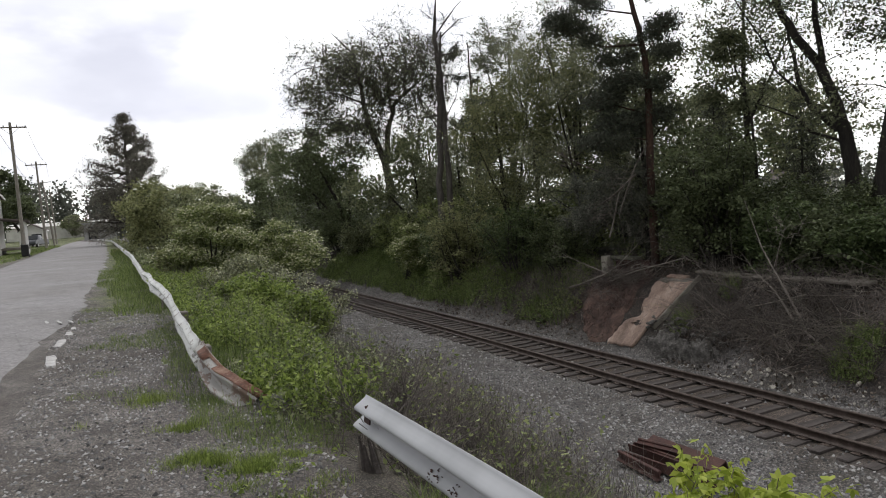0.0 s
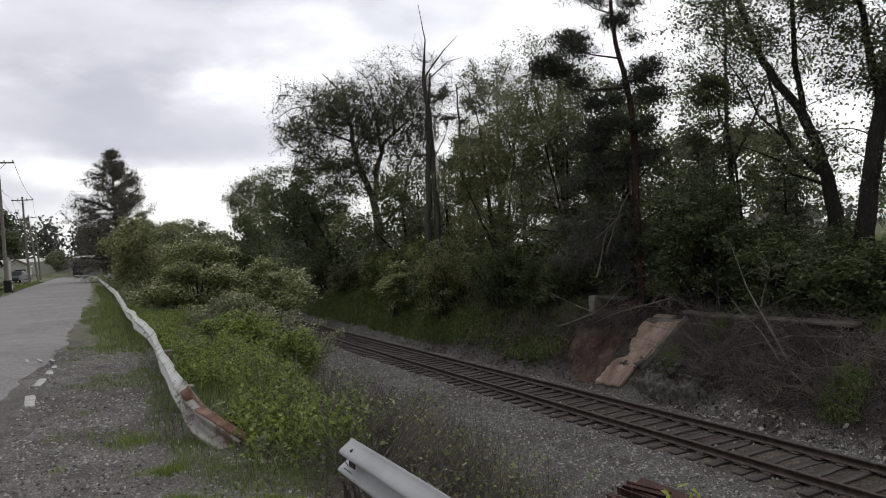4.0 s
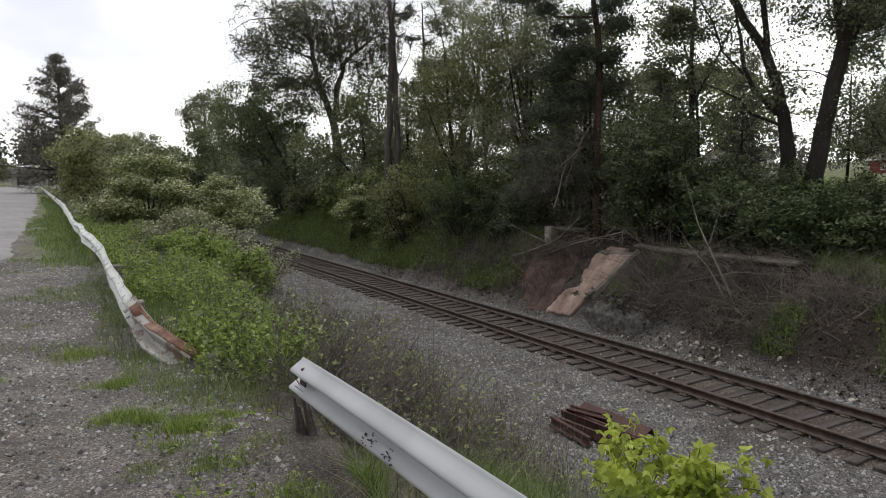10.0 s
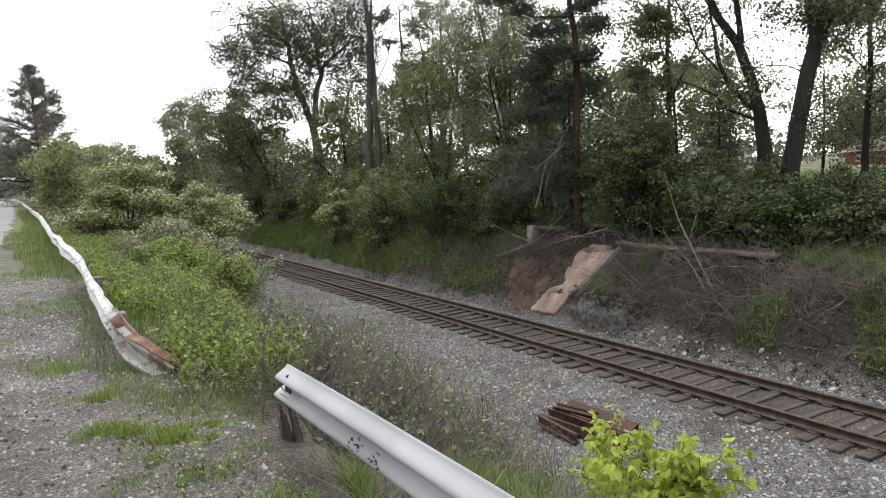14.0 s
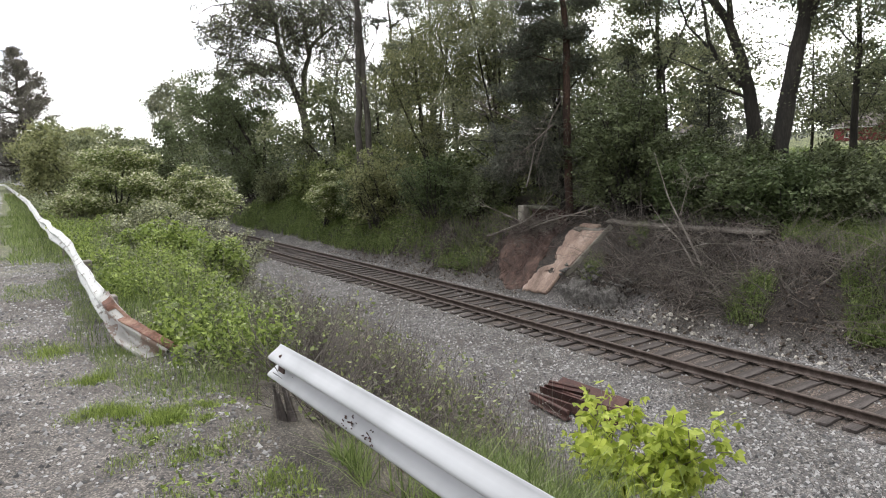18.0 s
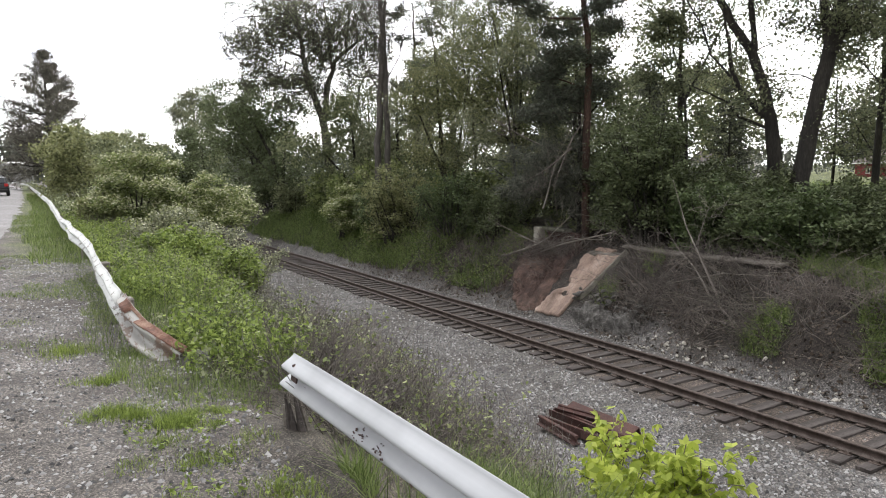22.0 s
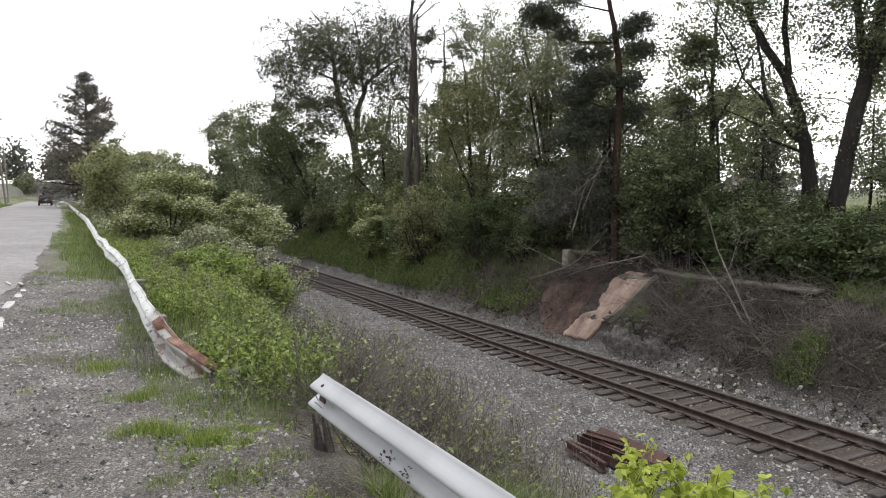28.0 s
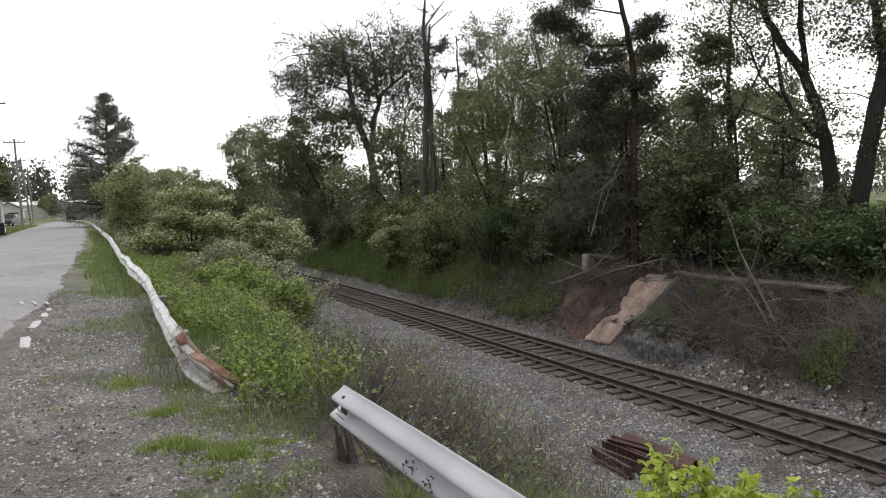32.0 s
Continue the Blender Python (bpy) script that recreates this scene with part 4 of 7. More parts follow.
def facing(x, y, lines, girth=0.72):
    """Lines of (right, height above the sea of the road, radius, away) about a foot at (x, y), as seen from the road's edge, in the foot's own space."""
    d = math.hypot(x, y)
    low = ground_z(x, y) - 0.1
    return [[(s * y / d + (q[0] if q else 0) * x / d, -s * x / d + (q[0] if q else 0) * y / d, z - low, r * girth) for s, z, r, *q in line] for line in lines]


def plates(x, y, seed, n, middle, size, radius=(0.5, 1.0), flat=0.2):
    """Flat leafy clumps strewn through an ellipsoid about (right, height, away)."""
    rs = random.Random(seed)
    out = []
    while len(out) < n:
        a, b, c = rs.uniform(-1, 1), rs.uniform(-1, 1), rs.uniform(-1, 1)
        if a * a + b * b + c * c < 1:
            (px, py, pz, _), = facing(x, y, [[(middle[0] + a * size[0], middle[1] + b * size[1], 0, middle[2] + c * size[2])]])[0]
            r = rs.uniform(*radius)
            out.append((px, py, pz, r, r * flat))
    return out


def layered_shrub(name, x, y, label, seed, width, tall, leaf, bloom, z, plates=26, n=260, size=0.1):
    """A domed shrub of flat leafy plates with blossom on their tops."""
    t = thing(name, pose(x, y, z), label, "shrub")
    pl = Plant(seed)
    rs = pl.rs
    blobs = []
    for k in range(plates):
        a, u = rs.uniform(0, 6.28), rs.random() ** 0.6
        rise = math.sqrt(max(0.0, 1 - (0.92 * u) ** 2)) * rs.uniform(0.45, 1.0)
        blobs.append((math.cos(a) * u * width * 0.46, math.sin(a) * u * width * 0.46, 0.15 + rise * tall * 0.92, width * rs.uniform(0.1, 0.17), 0.14))
    for k in range(9):
        a, tip = rs.uniform(0, 6.28), rs.choice(blobs)
        pl.tubes.append(([Vector((math.cos(a) * 0.3, math.sin(a) * 0.3, 0)), Vector((tip[0] * 0.4, tip[1] * 0.4, tip[2] * 0.5)), Vector(tip[:3])], [0.05, 0.035, 0.012]))
    fill_crown(pl, blobs, n, 0.4, 4, False)
    pl.wood(M_BARK, "branchwork", t)
    pl.leaves(pl.places(15, 0.12), size, leaf, "foliage", t, 0.6, 1.6)
    c = pl.places(6, 0.08)
    pl.leaves(c + (0, 0, 0.1), size * 0.85, bloom, "blossom", t, 0.9, 2.5)
    return t


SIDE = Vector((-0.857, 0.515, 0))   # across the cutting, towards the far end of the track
BROAD = dict(depth=3, seg=0.5, wob=0.13, lift=0.0, trunk_lift=0.02, kids=[6, 6, 5], angle=(35, 75), ratio=0.5, thin=0.5)
BROAD["from"] = [0.35, 0.3, 0.25]
ARCH = dict(depth=3, seg=0.4, wob=0.13, lift=-0.035, trunk_lift=0.01, kids=[11, 7, 4], angle=(25, 60), ratio=0.42, thin=0.5, least=0.009)
ARCH["from"] = [0.25, 0.2, 0.2]
LIGHT = dict(depth=3, seg=0.4, wob=0.13, lift=0.0, trunk_lift=0.0, kids=[15, 6, 4], angle=(40, 80), ratio=0.4, thin=0.45)
LIGHT["from"] = [0.2, 0.25, 0.2]
BARE = dict(depth=3, seg=0.4, wob=0.1, lift=0.05, trunk_lift=0.01, kids=[10, 5, 4], angle=(20, 50), ratio=0.3, thin=0.42, least=0.008)
BARE["from"] = [0.45, 0.3, 0.3]


DENSE = {**LIGHT, "leafy": True}


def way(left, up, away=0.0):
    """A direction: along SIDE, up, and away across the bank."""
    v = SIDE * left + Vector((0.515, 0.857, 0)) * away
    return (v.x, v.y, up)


def build_trees():
    # two maples with black trunks on the bank's top
    x, y = 22.0, 14.3
    crown_tree("maple_tree", x, y, "leaning maple with dark forked trunk and thin spring leaves", 11,
               facing(x, y, [[(-0.1, -0.5, 0.42), (-0.26, 1.9, 0.34), (-0.41, 3.15, 0.29), (-0.69, 4.2, 0.25), (-1.08, 5.5, 0.22), (-1.73, 6.5, 0.19), (-2.1, 7.3, 0.17), (-2.47, 8.4, 0.14), (-2.8, 9.6, 0.11), (-3.1, 10.9, 0.08), (-3.6, 13.0, 0.03)],
                             [(-1.0, 5.5, 0.16), (-1.17, 7.0, 0.14), (-1.15, 8.6, 0.12), (-1.13, 9.9, 0.1), (-1.3, 11.2, 0.07), (-1.2, 13.2, 0.03)],
                             [(-0.65, 3.3, 0.15), (-1.38, 4.2, 0.13), (-1.7, 4.95, 0.11), (-1.82, 5.9, 0.09), (-2.0, 6.9, 0.06)], [(-1.7, 4.7, 0.07), (-2.38, 5.5, 0.06), (-2.7, 6.5, 0.05), (-3.2, 7.4, 0.04), (-3.9, 8.8, 0.02)],
                             [(-0.45, 2.9, 0.09), (-1.42, 3.35, 0.07), (-1.86, 3.9, 0.05), (-2.5, 4.25, 0.03), (-3.4, 4.7, 0.015)], [(-2.2, 7.6, 0.06, 0.1), (-3.4, 8.6, 0.04, 0.8), (-4.6, 9.2, 0.015, 1.2)], [(-1.1, 8.0, 0.05), (-0.4, 9.3, 0.03, -0.6), (0.2, 10.6, 0.015, -1.0)]]),
               plates(x, y, 1, 90, (-2.0, 8.8, 0.2), (3.2, 3.6, 2.8), (0.5, 1.1), 0.4) + plates(x, y, 2, 30, (-1.8, 4.8, 0.4), (2.8, 2.4, 2.2), (0.3, 0.7), 0.4) + plates(x, y, 3, 40, (-2.0, 11.9, 0), (3.6, 1.8, 2.6), (0.6, 1.1), 0.4), 940, M_MAPLE, 6, 0.12, 0.34, None, 0.65, 4, True, up=1.3)
    x, y = 21.6, 12.9
    crown_tree("maple_tree", x, y, "tall maple with thick dark trunk and thin spring leaves", 12,
               facing(x, y, [[(-0.5, -0.6, 0.46), (-0.37, 1.85, 0.38), (-0.08, 3.5, 0.34), (0.14, 4.75, 0.32), (0.25, 5.4, 0.26), (0.0, 6.5, 0.17), (-0.14, 8.0, 0.13), (-0.38, 9.2, 0.1), (-0.64, 10.3, 0.08), (-0.9, 12.6, 0.03)],
                             [(0.3, 5.1, 0.24), (0.52, 7.0, 0.18), (0.7, 8.5, 0.15), (0.78, 9.9, 0.12), (0.9, 12.8, 0.03)], [(0.4, 5.2, 0.14), (0.9, 6.4, 0.11), (1.45, 7.0, 0.08), (2.4, 8.2, 0.03)], [(0.2, 5.3, 0.08, 0.1), (0.5, 6.6, 0.07, -0.4), (1.2, 8.4, 0.05, -0.8), (1.6, 10.4, 0.02, -1.0)]]),
               plates(x, y, 4, 90, (0.7, 8.9, 0), (2.9, 3.6, 2.6), (0.5, 1.1), 0.4) + plates(x, y, 5, 26, (0.6, 4.7, 0), (2.5, 2.2, 2.0), (0.3, 0.7), 0.4) + plates(x, y, 6, 40, (0.7, 12, 0), (3.2, 1.8, 2.6), (0.6, 1.1), 0.4), 900, M_MAPLE, 6, 0.12, 0.34, None, 0.65, 4, True, up=1.3)
    x, y = 26.5, 13.6
    crown_tree("maple_tree", x, y, "slim dark-trunked tree beside the red barn", 13, facing(x, y, [[(0, -0.4, 0.2), (0, 2.4, 0.17), (0.1, 4.3, 0.14), (0.05, 6.6, 0.1), (0.2, 10.5, 0.02)], [(0, 3.4, 0.06), (0.9, 4.4, 0.03), (1.7, 4.8, 0.01)], [(0.1, 4.4, 0.05), (-0.8, 5.6, 0.02)]]),
               plates(x, y, 7, 34, (0.2, 7.4, 0), (1.9, 3.0, 1.8), (0.3, 0.7)) + plates(x, y, 8, 10, (0.8, 3.8, 0), (1.2, 0.7, 1.0), (0.3, 0.5)), 300, M_MAPLE, 9, 0.12, 0.28, None, 0.5, 4, True)
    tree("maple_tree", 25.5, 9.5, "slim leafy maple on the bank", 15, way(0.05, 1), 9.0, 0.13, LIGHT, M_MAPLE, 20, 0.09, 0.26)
    x, y = 20.2, 16.7
    crown_tree("young_tree", x, y, "thin leaning young tree with few leaves", 14, facing(x, y, [[(0.05, -0.7, 0.1), (-0.08, 2.3, 0.085), (-0.18, 3.9, 0.07), (-0.42, 5.1, 0.055), (-0.7, 6.1, 0.035), (-0.9, 7.2, 0.01)], [(-0.25, 4.3, 0.03), (-0.9, 4.6, 0.02), (-1.6, 4.6, 0.01)]]),
               plates(x, y, 9, 14, (-0.8, 5.6, 0), (1.3, 1.4, 1.0), (0.25, 0.5)), 90, M_MAPLE, 12, 0.11, 0.18, None, 0.4, 3, True)
    x, y = 17.5, 35.7
    crown_tree("dead_tree", x, y, "bare dead tree with two grey trunks", 31,
               facing(x, y, [[(-0.3, -1.2, 0.3), (-0.17, 3.2, 0.26), (0.05, 6.4, 0.23), (0.15, 9.2, 0.2), (0.06, 11.4, 0.15), (0.28, 13.5, 0.05), (0.0, 15.6, 0.015)], [(0.4, -1.2, 0.27), (0.32, 3.0, 0.24), (0.32, 5.8, 0.2), (0.3, 7.8, 0.17), (0.27, 9.8, 0.13), (0.45, 11.6, 0.06)],
                             [(0.2, 11.5, 0.08), (1.29, 12.85, 0.045), (2.13, 13.64, 0.015)], [(0.4, 11.3, 0.07), (1.47, 12.2, 0.035), (2.4, 12.4, 0.012)], [(0.3, 10.3, 0.06), (1.8, 10.5, 0.03), (2.75, 11.1, 0.012)], [(0.0, 7.0, 0.08), (-1.14, 6.85, 0.05), (-1.95, 7.3, 0.02)],
                             [(0.1, 8.8, 0.08), (-0.63, 9.85, 0.05), (-1.2, 11.1, 0.02)], [(0.05, 6.0, 0.07), (-0.9, 7.6, 0.04), (-1.3, 9.4, 0.015)], [(0.3, 6.6, 0.06), (1.1, 8.0, 0.04), (1.5, 9.8, 0.015)], [(0.1, 12.2, 0.04), (-0.6, 12.9, 0.02), (-1.2, 13.1, 0.01)]]),
               plates(x, y, 10, 26, (0.3, 9.8, 0), (1.9, 3.6, 1.2), (0.4, 0.8), 0.8), 190, None, 0, 0.1, 0.1, M_GREYBARK, 0.7, 4, True, least=0.011)
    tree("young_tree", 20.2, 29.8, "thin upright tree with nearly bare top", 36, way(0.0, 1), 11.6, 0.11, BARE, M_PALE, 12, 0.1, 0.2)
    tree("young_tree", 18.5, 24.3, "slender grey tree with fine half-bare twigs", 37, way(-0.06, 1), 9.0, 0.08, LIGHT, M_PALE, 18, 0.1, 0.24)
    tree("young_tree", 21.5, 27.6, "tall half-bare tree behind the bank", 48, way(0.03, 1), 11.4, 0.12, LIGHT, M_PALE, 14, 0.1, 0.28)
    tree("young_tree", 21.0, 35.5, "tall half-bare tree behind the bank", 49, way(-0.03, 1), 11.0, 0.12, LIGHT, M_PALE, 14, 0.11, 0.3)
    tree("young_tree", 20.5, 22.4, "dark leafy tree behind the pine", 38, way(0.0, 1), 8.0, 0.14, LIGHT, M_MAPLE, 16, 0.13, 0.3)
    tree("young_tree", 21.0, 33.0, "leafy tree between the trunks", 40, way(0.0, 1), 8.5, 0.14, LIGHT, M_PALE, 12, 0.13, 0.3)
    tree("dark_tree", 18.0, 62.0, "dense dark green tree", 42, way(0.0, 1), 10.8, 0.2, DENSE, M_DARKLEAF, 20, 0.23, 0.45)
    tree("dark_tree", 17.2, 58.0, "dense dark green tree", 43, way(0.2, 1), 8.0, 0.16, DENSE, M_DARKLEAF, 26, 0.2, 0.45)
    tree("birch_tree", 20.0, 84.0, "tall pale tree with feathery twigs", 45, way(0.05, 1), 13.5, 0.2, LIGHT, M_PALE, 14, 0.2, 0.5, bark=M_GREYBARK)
    x, y = 18.3, 46.0
    crown_tree("old_tree", x, y, "wide arching tree with grey limbs and pale new leaves", 32,
               facing(x, y, [[(0.4, -1.1, 0.5), (0.03, 3.4, 0.42), (-0.27, 5.45, 0.36), (-0.94, 7.45, 0.28), (-1.36, 9.4, 0.23), (-1.55, 11.2, 0.17), (-1.86, 12.9, 0.1), (-3.27, 14.4, 0.03)], [(-0.1, 4.5, 0.3), (0.16, 7.4, 0.25), (0.71, 9.15, 0.2), (1.73, 10.1, 0.14), (3.0, 11.0, 0.08), (4.3, 11.2, 0.03)],
                             [(-1.3, 9.4, 0.13), (-3.16, 10.2, 0.08), (-5.3, 10.5, 0.03)], [(-1.55, 10.8, 0.13), (-3.34, 12.2, 0.08), (-5.5, 12.0, 0.045), (-6.8, 11.2, 0.02)], [(0.5, 8.7, 0.14), (0.31, 11.9, 0.09), (-0.12, 13.9, 0.05), (-1.07, 14.8, 0.02)], [(1.5, 10.0, 0.12), (1.81, 12.4, 0.07), (1.4, 14.3, 0.02)],
                             [(0.2, 4.2, 0.2), (1.9, 4.6, 0.16), (2.38, 7.4, 0.12), (3.45, 9.4, 0.04)], [(-0.9, 7.3, 0.1), (-2.9, 8.0, 0.06), (-4.9, 8.2, 0.02)], [(-1.5, 11.0, 0.08, 0.2), (-2.6, 13.0, 0.05, 0.8), (-4.2, 14.0, 0.02, 1.0)]]),
               plates(x, y, 11, 80, (-0.9, 10.4, 0), (5.2, 4.6, 2.6), (0.8, 1.6), 0.8) + plates(x, y, 12, 26, (-4.2, 10.6, 0), (2.8, 3.2, 1.6), (0.6, 1.1), 0.8) + plates(x, y, 13, 26, (2.8, 9.4, 0), (2.6, 4.2, 1.4), (0.6, 1.1), 0.8), 1350, M_PALE, 5, 0.15, 0.3, M_GREYBARK, 0.9, 5, True, 0.45, 0.016, sag=0.18)
    crown_tree("dark_tree", 17.0, 50.0, "dense dark green small tree below the arching one", 41, [[(-0.5, 0.2, 0, 0.2), (-1.2, 0.4, 4, 0.14), (-3.2, 1.2, 8.6, 0.03)], [(-0.6, 0.2, 1.5, 0.15), (0, 0.2, 7.5, 0.03)], [(-1, 0.4, 2.5, 0.12), (-4.4, 1.5, 6.5, 0.03)]],
               [(-3.3, 1.2, 8.0, 2.2, 1.9), (-1.6, 0.7, 5.9, 2.6, 1.7), (-4.4, 1.5, 5.9, 1.5, 2.3), (0.0, 0.2, 7.2, 2.3, 1.5), (-0.4, 0.3, 3.3, 3.5, 1.7)], 300, M_DARKLEAF, 15, 0.15, 0.34, None, 0.7, 4, False)
    crown_tree("young_tree", 19.0, 42.0, "olive leafy tree between the grey trunks", 46, [[(0, 0, 0, 0.18), (-0.6, 0.2, 6.2, 0.03)], [(0, 0, 1.0, 0.12), (2.4, -1.2, 4.6, 0.03)], [(0, 0, 1.0, 0.12), (-2.8, 1.0, 4.6, 0.03)]],
               [(-0.9, 0.3, 6.1, 1.5, 1.5), (-2.8, 1.0, 4.2, 2.3, 1.6), (0.2, -0.2, 4.1, 1.6, 1.6), (2.6, -1.4, 4.1, 1.9, 1.6), (0.5, 0, 2.2, 3.2, 1.4)], 240, M_SHRUB, 12, 0.17, 0.3, None, 0.7, 4, False)
    crown_tree("pine_tree", 21.5, 38.7, "dark pine crown behind the dead tree", 33, [[(0, 0, 0, 0.2), (-0.2, 0, 12.4, 0.04)]],
               [(-1.0, 0.2, 11.7, 1.0, 0.6), (0.4, -0.5, 10.8, 1.1, 0.6), (1.1, -0.9, 11.8, 1.0, 0.4), (-0.6, 0.0, 10.1, 1.1, 0.5), (0.6, 0.2, 8.6, 1.6, 0.6), (-0.8, 0.2, 7.2, 1.7, 0.6), (0.4, 0, 5.6, 2.0, 0.9)], 110, M_NEEDLE, 26, 0.26, 0.16, M_PINEBARK, 0.5, 4, False, 0.13, 0.01, up=0.3)
    crown_tree("young_tree", 17.3, 28.0, "dense yellow-green tree with many fine twigs", 34, [[(0, 0, 0, 0.15), (-0.5, 0, 4, 0.1), (-0.8, 0, 8.2, 0.02)], [(0, 0, 1.5, 0.1), (0.6, -0.8, 7.2, 0.02)], [(-0.2, 0, 2, 0.08), (-1.8, 0.5, 6.4, 0.02)]],
               [(-1.0, 0.1, 7.1, 1.2, 1.1), (0.5, -0.8, 6.7, 2.0, 1.1), (-1.7, 0.5, 6.0, 1.1, 0.9), (-0.5, -0.2, 5.3, 2.0, 0.9), (-0.7, -0.1, 7.9, 1.1, 0.7), (-0.4, 0.2, 3.6, 2.0, 1.0)], 330, M_YELLOW, 15, 0.085, 0.24, None, 0.5, 4, True)
    crown_tree("young_tree", 19.0, 25.2, "yellow-green tree with crooked dark stem", 35, [[(0, 0, 0, 0.12), (0.2, 0, 3.5, 0.1), (-0.2, 0.2, 6, 0.07), (-0.9, 0.6, 9.6, 0.02)], [(0.1, 0, 4.0, 0.08), (0.4, -0.3, 9, 0.02)], [(0.1, 0, 3, 0.06), (-1.2, 0.7, 6.2, 0.02)]],
               [(-1.3, 0.9, 8.1, 1.6, 1.0), (-0.4, 0.2, 7.2, 1.4, 1.2), (-1.0, 0.6, 5.6, 1.4, 0.9), (-1.2, 0.8, 9.2, 1.0, 0.9), (0.3, -0.3, 8.3, 1.0, 0.9), (0.0, 0, 4.4, 1.8, 1.0)], 300, M_YELLOW, 14, 0.085, 0.25, None, 0.5, 4, True)
    crown_tree("young_tree", 20.6, 23.2, "dark olive tree behind the yellow-green one", 39, [[(0, 0, 0, 0.14), (0.2, 0, 8.5, 0.03)]],
               [(0, 0, 7.2, 1.9, 1.4), (-0.6, 0.6, 5.4, 2.0, 1.3), (0.8, -0.5, 5.2, 1.8, 1.4), (0, 0, 3.2, 2.4, 1.4)], 220, M_SHRUB, 13, 0.12, 0.28, None, 0.6, 4, False)
    x, y = 18.2, 19.6
    tiers = [(-3.1, 8.15, 0.75, 0.3), (-2.5, 8.0, 0.6, 0.25), (-2.2, 9.2, 0.65, 0.35), (-1.7, 8.7, 0.5, 0.22), (-1.65, 10.9, 0.55, 0.35), (-1.1, 10.5, 0.4, 0.2), (-0.64, 11.7, 0.6, 0.4), (-0.2, 11.0, 0.4, 0.2), (0.55, 7.85, 0.6, 0.28), (0.63, 6.75, 0.55, 0.2), (0.1, 7.35, 0.6, 0.22), (-1.15, 6.7, 0.9, 0.2), (-1.9, 7.4, 0.5, 0.15),
             (-0.4, 9.6, 0.5, 0.18), (0.2, 9.0, 0.5, 0.2), (0.2, 10.1, 0.45, 0.18), (-0.7, 12.7, 0.5, 0.3), (-0.8, 13.5, 0.35, 0.3), (-1.05, 5.8, 1.0, 0.2), (-1.6, 5.2, 0.9, 0.2), (-1.1, 4.4, 1.1, 0.22), (-1.7, 3.7, 0.9, 0.22), (0.5, 5.6, 0.7, 0.18), (0.4, 4.6, 0.6, 0.18)]
    crown_tree("pine_tree", x, y, "old pine with reddish trunk and dark needle plates", 21,
               facing(x, y, [[(-0.1, -1.0, 0.22), (-0.13, 2.2, 0.2), (-0.06, 5.0, 0.18), (-0.12, 6.7, 0.16), (-0.28, 7.7, 0.14), (-0.5, 8.8, 0.12), (-0.57, 10.2, 0.1), (-0.58, 11.4, 0.08), (-0.7, 12.2, 0.06), (-0.8, 13.8, 0.02)], [(-0.2, 7.1, 0.07), (-1.6, 7.2, 0.05), (-3.1, 8.0, 0.015)], [(-0.3, 8.2, 0.06), (-1.4, 8.5, 0.04), (-2.3, 9.0, 0.015)],
                             [(-0.55, 9.9, 0.05), (-1.2, 10.2, 0.03), (-1.8, 10.8, 0.01)], [(-0.15, 6.6, 0.05), (0.4, 7.4, 0.03), (0.9, 7.8, 0.01)], [(-0.1, 5.9, 0.05), (-1.0, 6.3, 0.03), (-1.8, 6.4, 0.01)], [(-0.1, 4.6, 0.05), (-1.2, 5.0, 0.03), (-2.3, 4.8, 0.01)]]),
               [(*p[:3], r, h) for (r, h), p in zip([q[2:] for q in tiers], facing(x, y, [[(a, b, 0, (k % 3 - 1) * 0.35) for k, (a, b, c, d) in enumerate(tiers)]])[0])], 440, M_NEEDLE, 19, 0.2, 0.22, M_PINEBARK, 0.42, 4, True, 0.14, up=0.6)
    crown_tree("hemlock_tree", 18.6, 20.6, "drooping grey-green conifer below the pine", 22, [[(0, 0, 0, 0.12), (0, 0, 6.0, 0.03)]],
               [(-1.9, 0.8, 3.3, 1.3, 0.35), (-1.5, 0.5, 2.5, 1.4, 0.6), (-1.0, 0.2, 3.6, 1.3, 0.5), (-1.7, 1.2, 2.0, 1.2, 0.6), (-0.8, -0.6, 2.6, 0.9, 0.9), (-0.6, 0.4, 4.8, 1.2, 0.5), (-0.2, 0.2, 5.6, 0.8, 0.4), (0, 0, 1.6, 1.5, 0.7)], 230, M_HEMLOCK, 26, 0.15, 0.12, None, 0.5, 4, True, 0.13, sag=0.35)
    conifer("spruce_tree", 3.3, 100.0, "big brownish spruce beside the road", 81, 17.3, 0.4, 0.14, 7.8, M_SPRUCE, M_BARK, per=26, whorl=0.9, arms=10, droop=-0.005, bend=0.012, length=0.5, spread=0.28, twigs=2.1, z=-0.3)
    crown_tree("birch_tree", 19.0, 93.0, "tall pale tree with feathery twigs", 44, [[(0, 0, 0, 0.2), (0.2, 0, 8, 0.14), (0.3, 0, 13.6, 0.04)], [(0, 0, 5, 0.12), (-2.0, 0.2, 12.0, 0.04)]],
               [(0.1, 0, 11.6, 2.6, 1.8), (-1.5, 0, 10.6, 1.8, 1.8), (0, 0, 8.2, 2.8, 2.0)], 190, M_PALE, 7, 0.24, 0.4, M_GREYBARK, 1.1, 4, True, 0.6, 0.02)
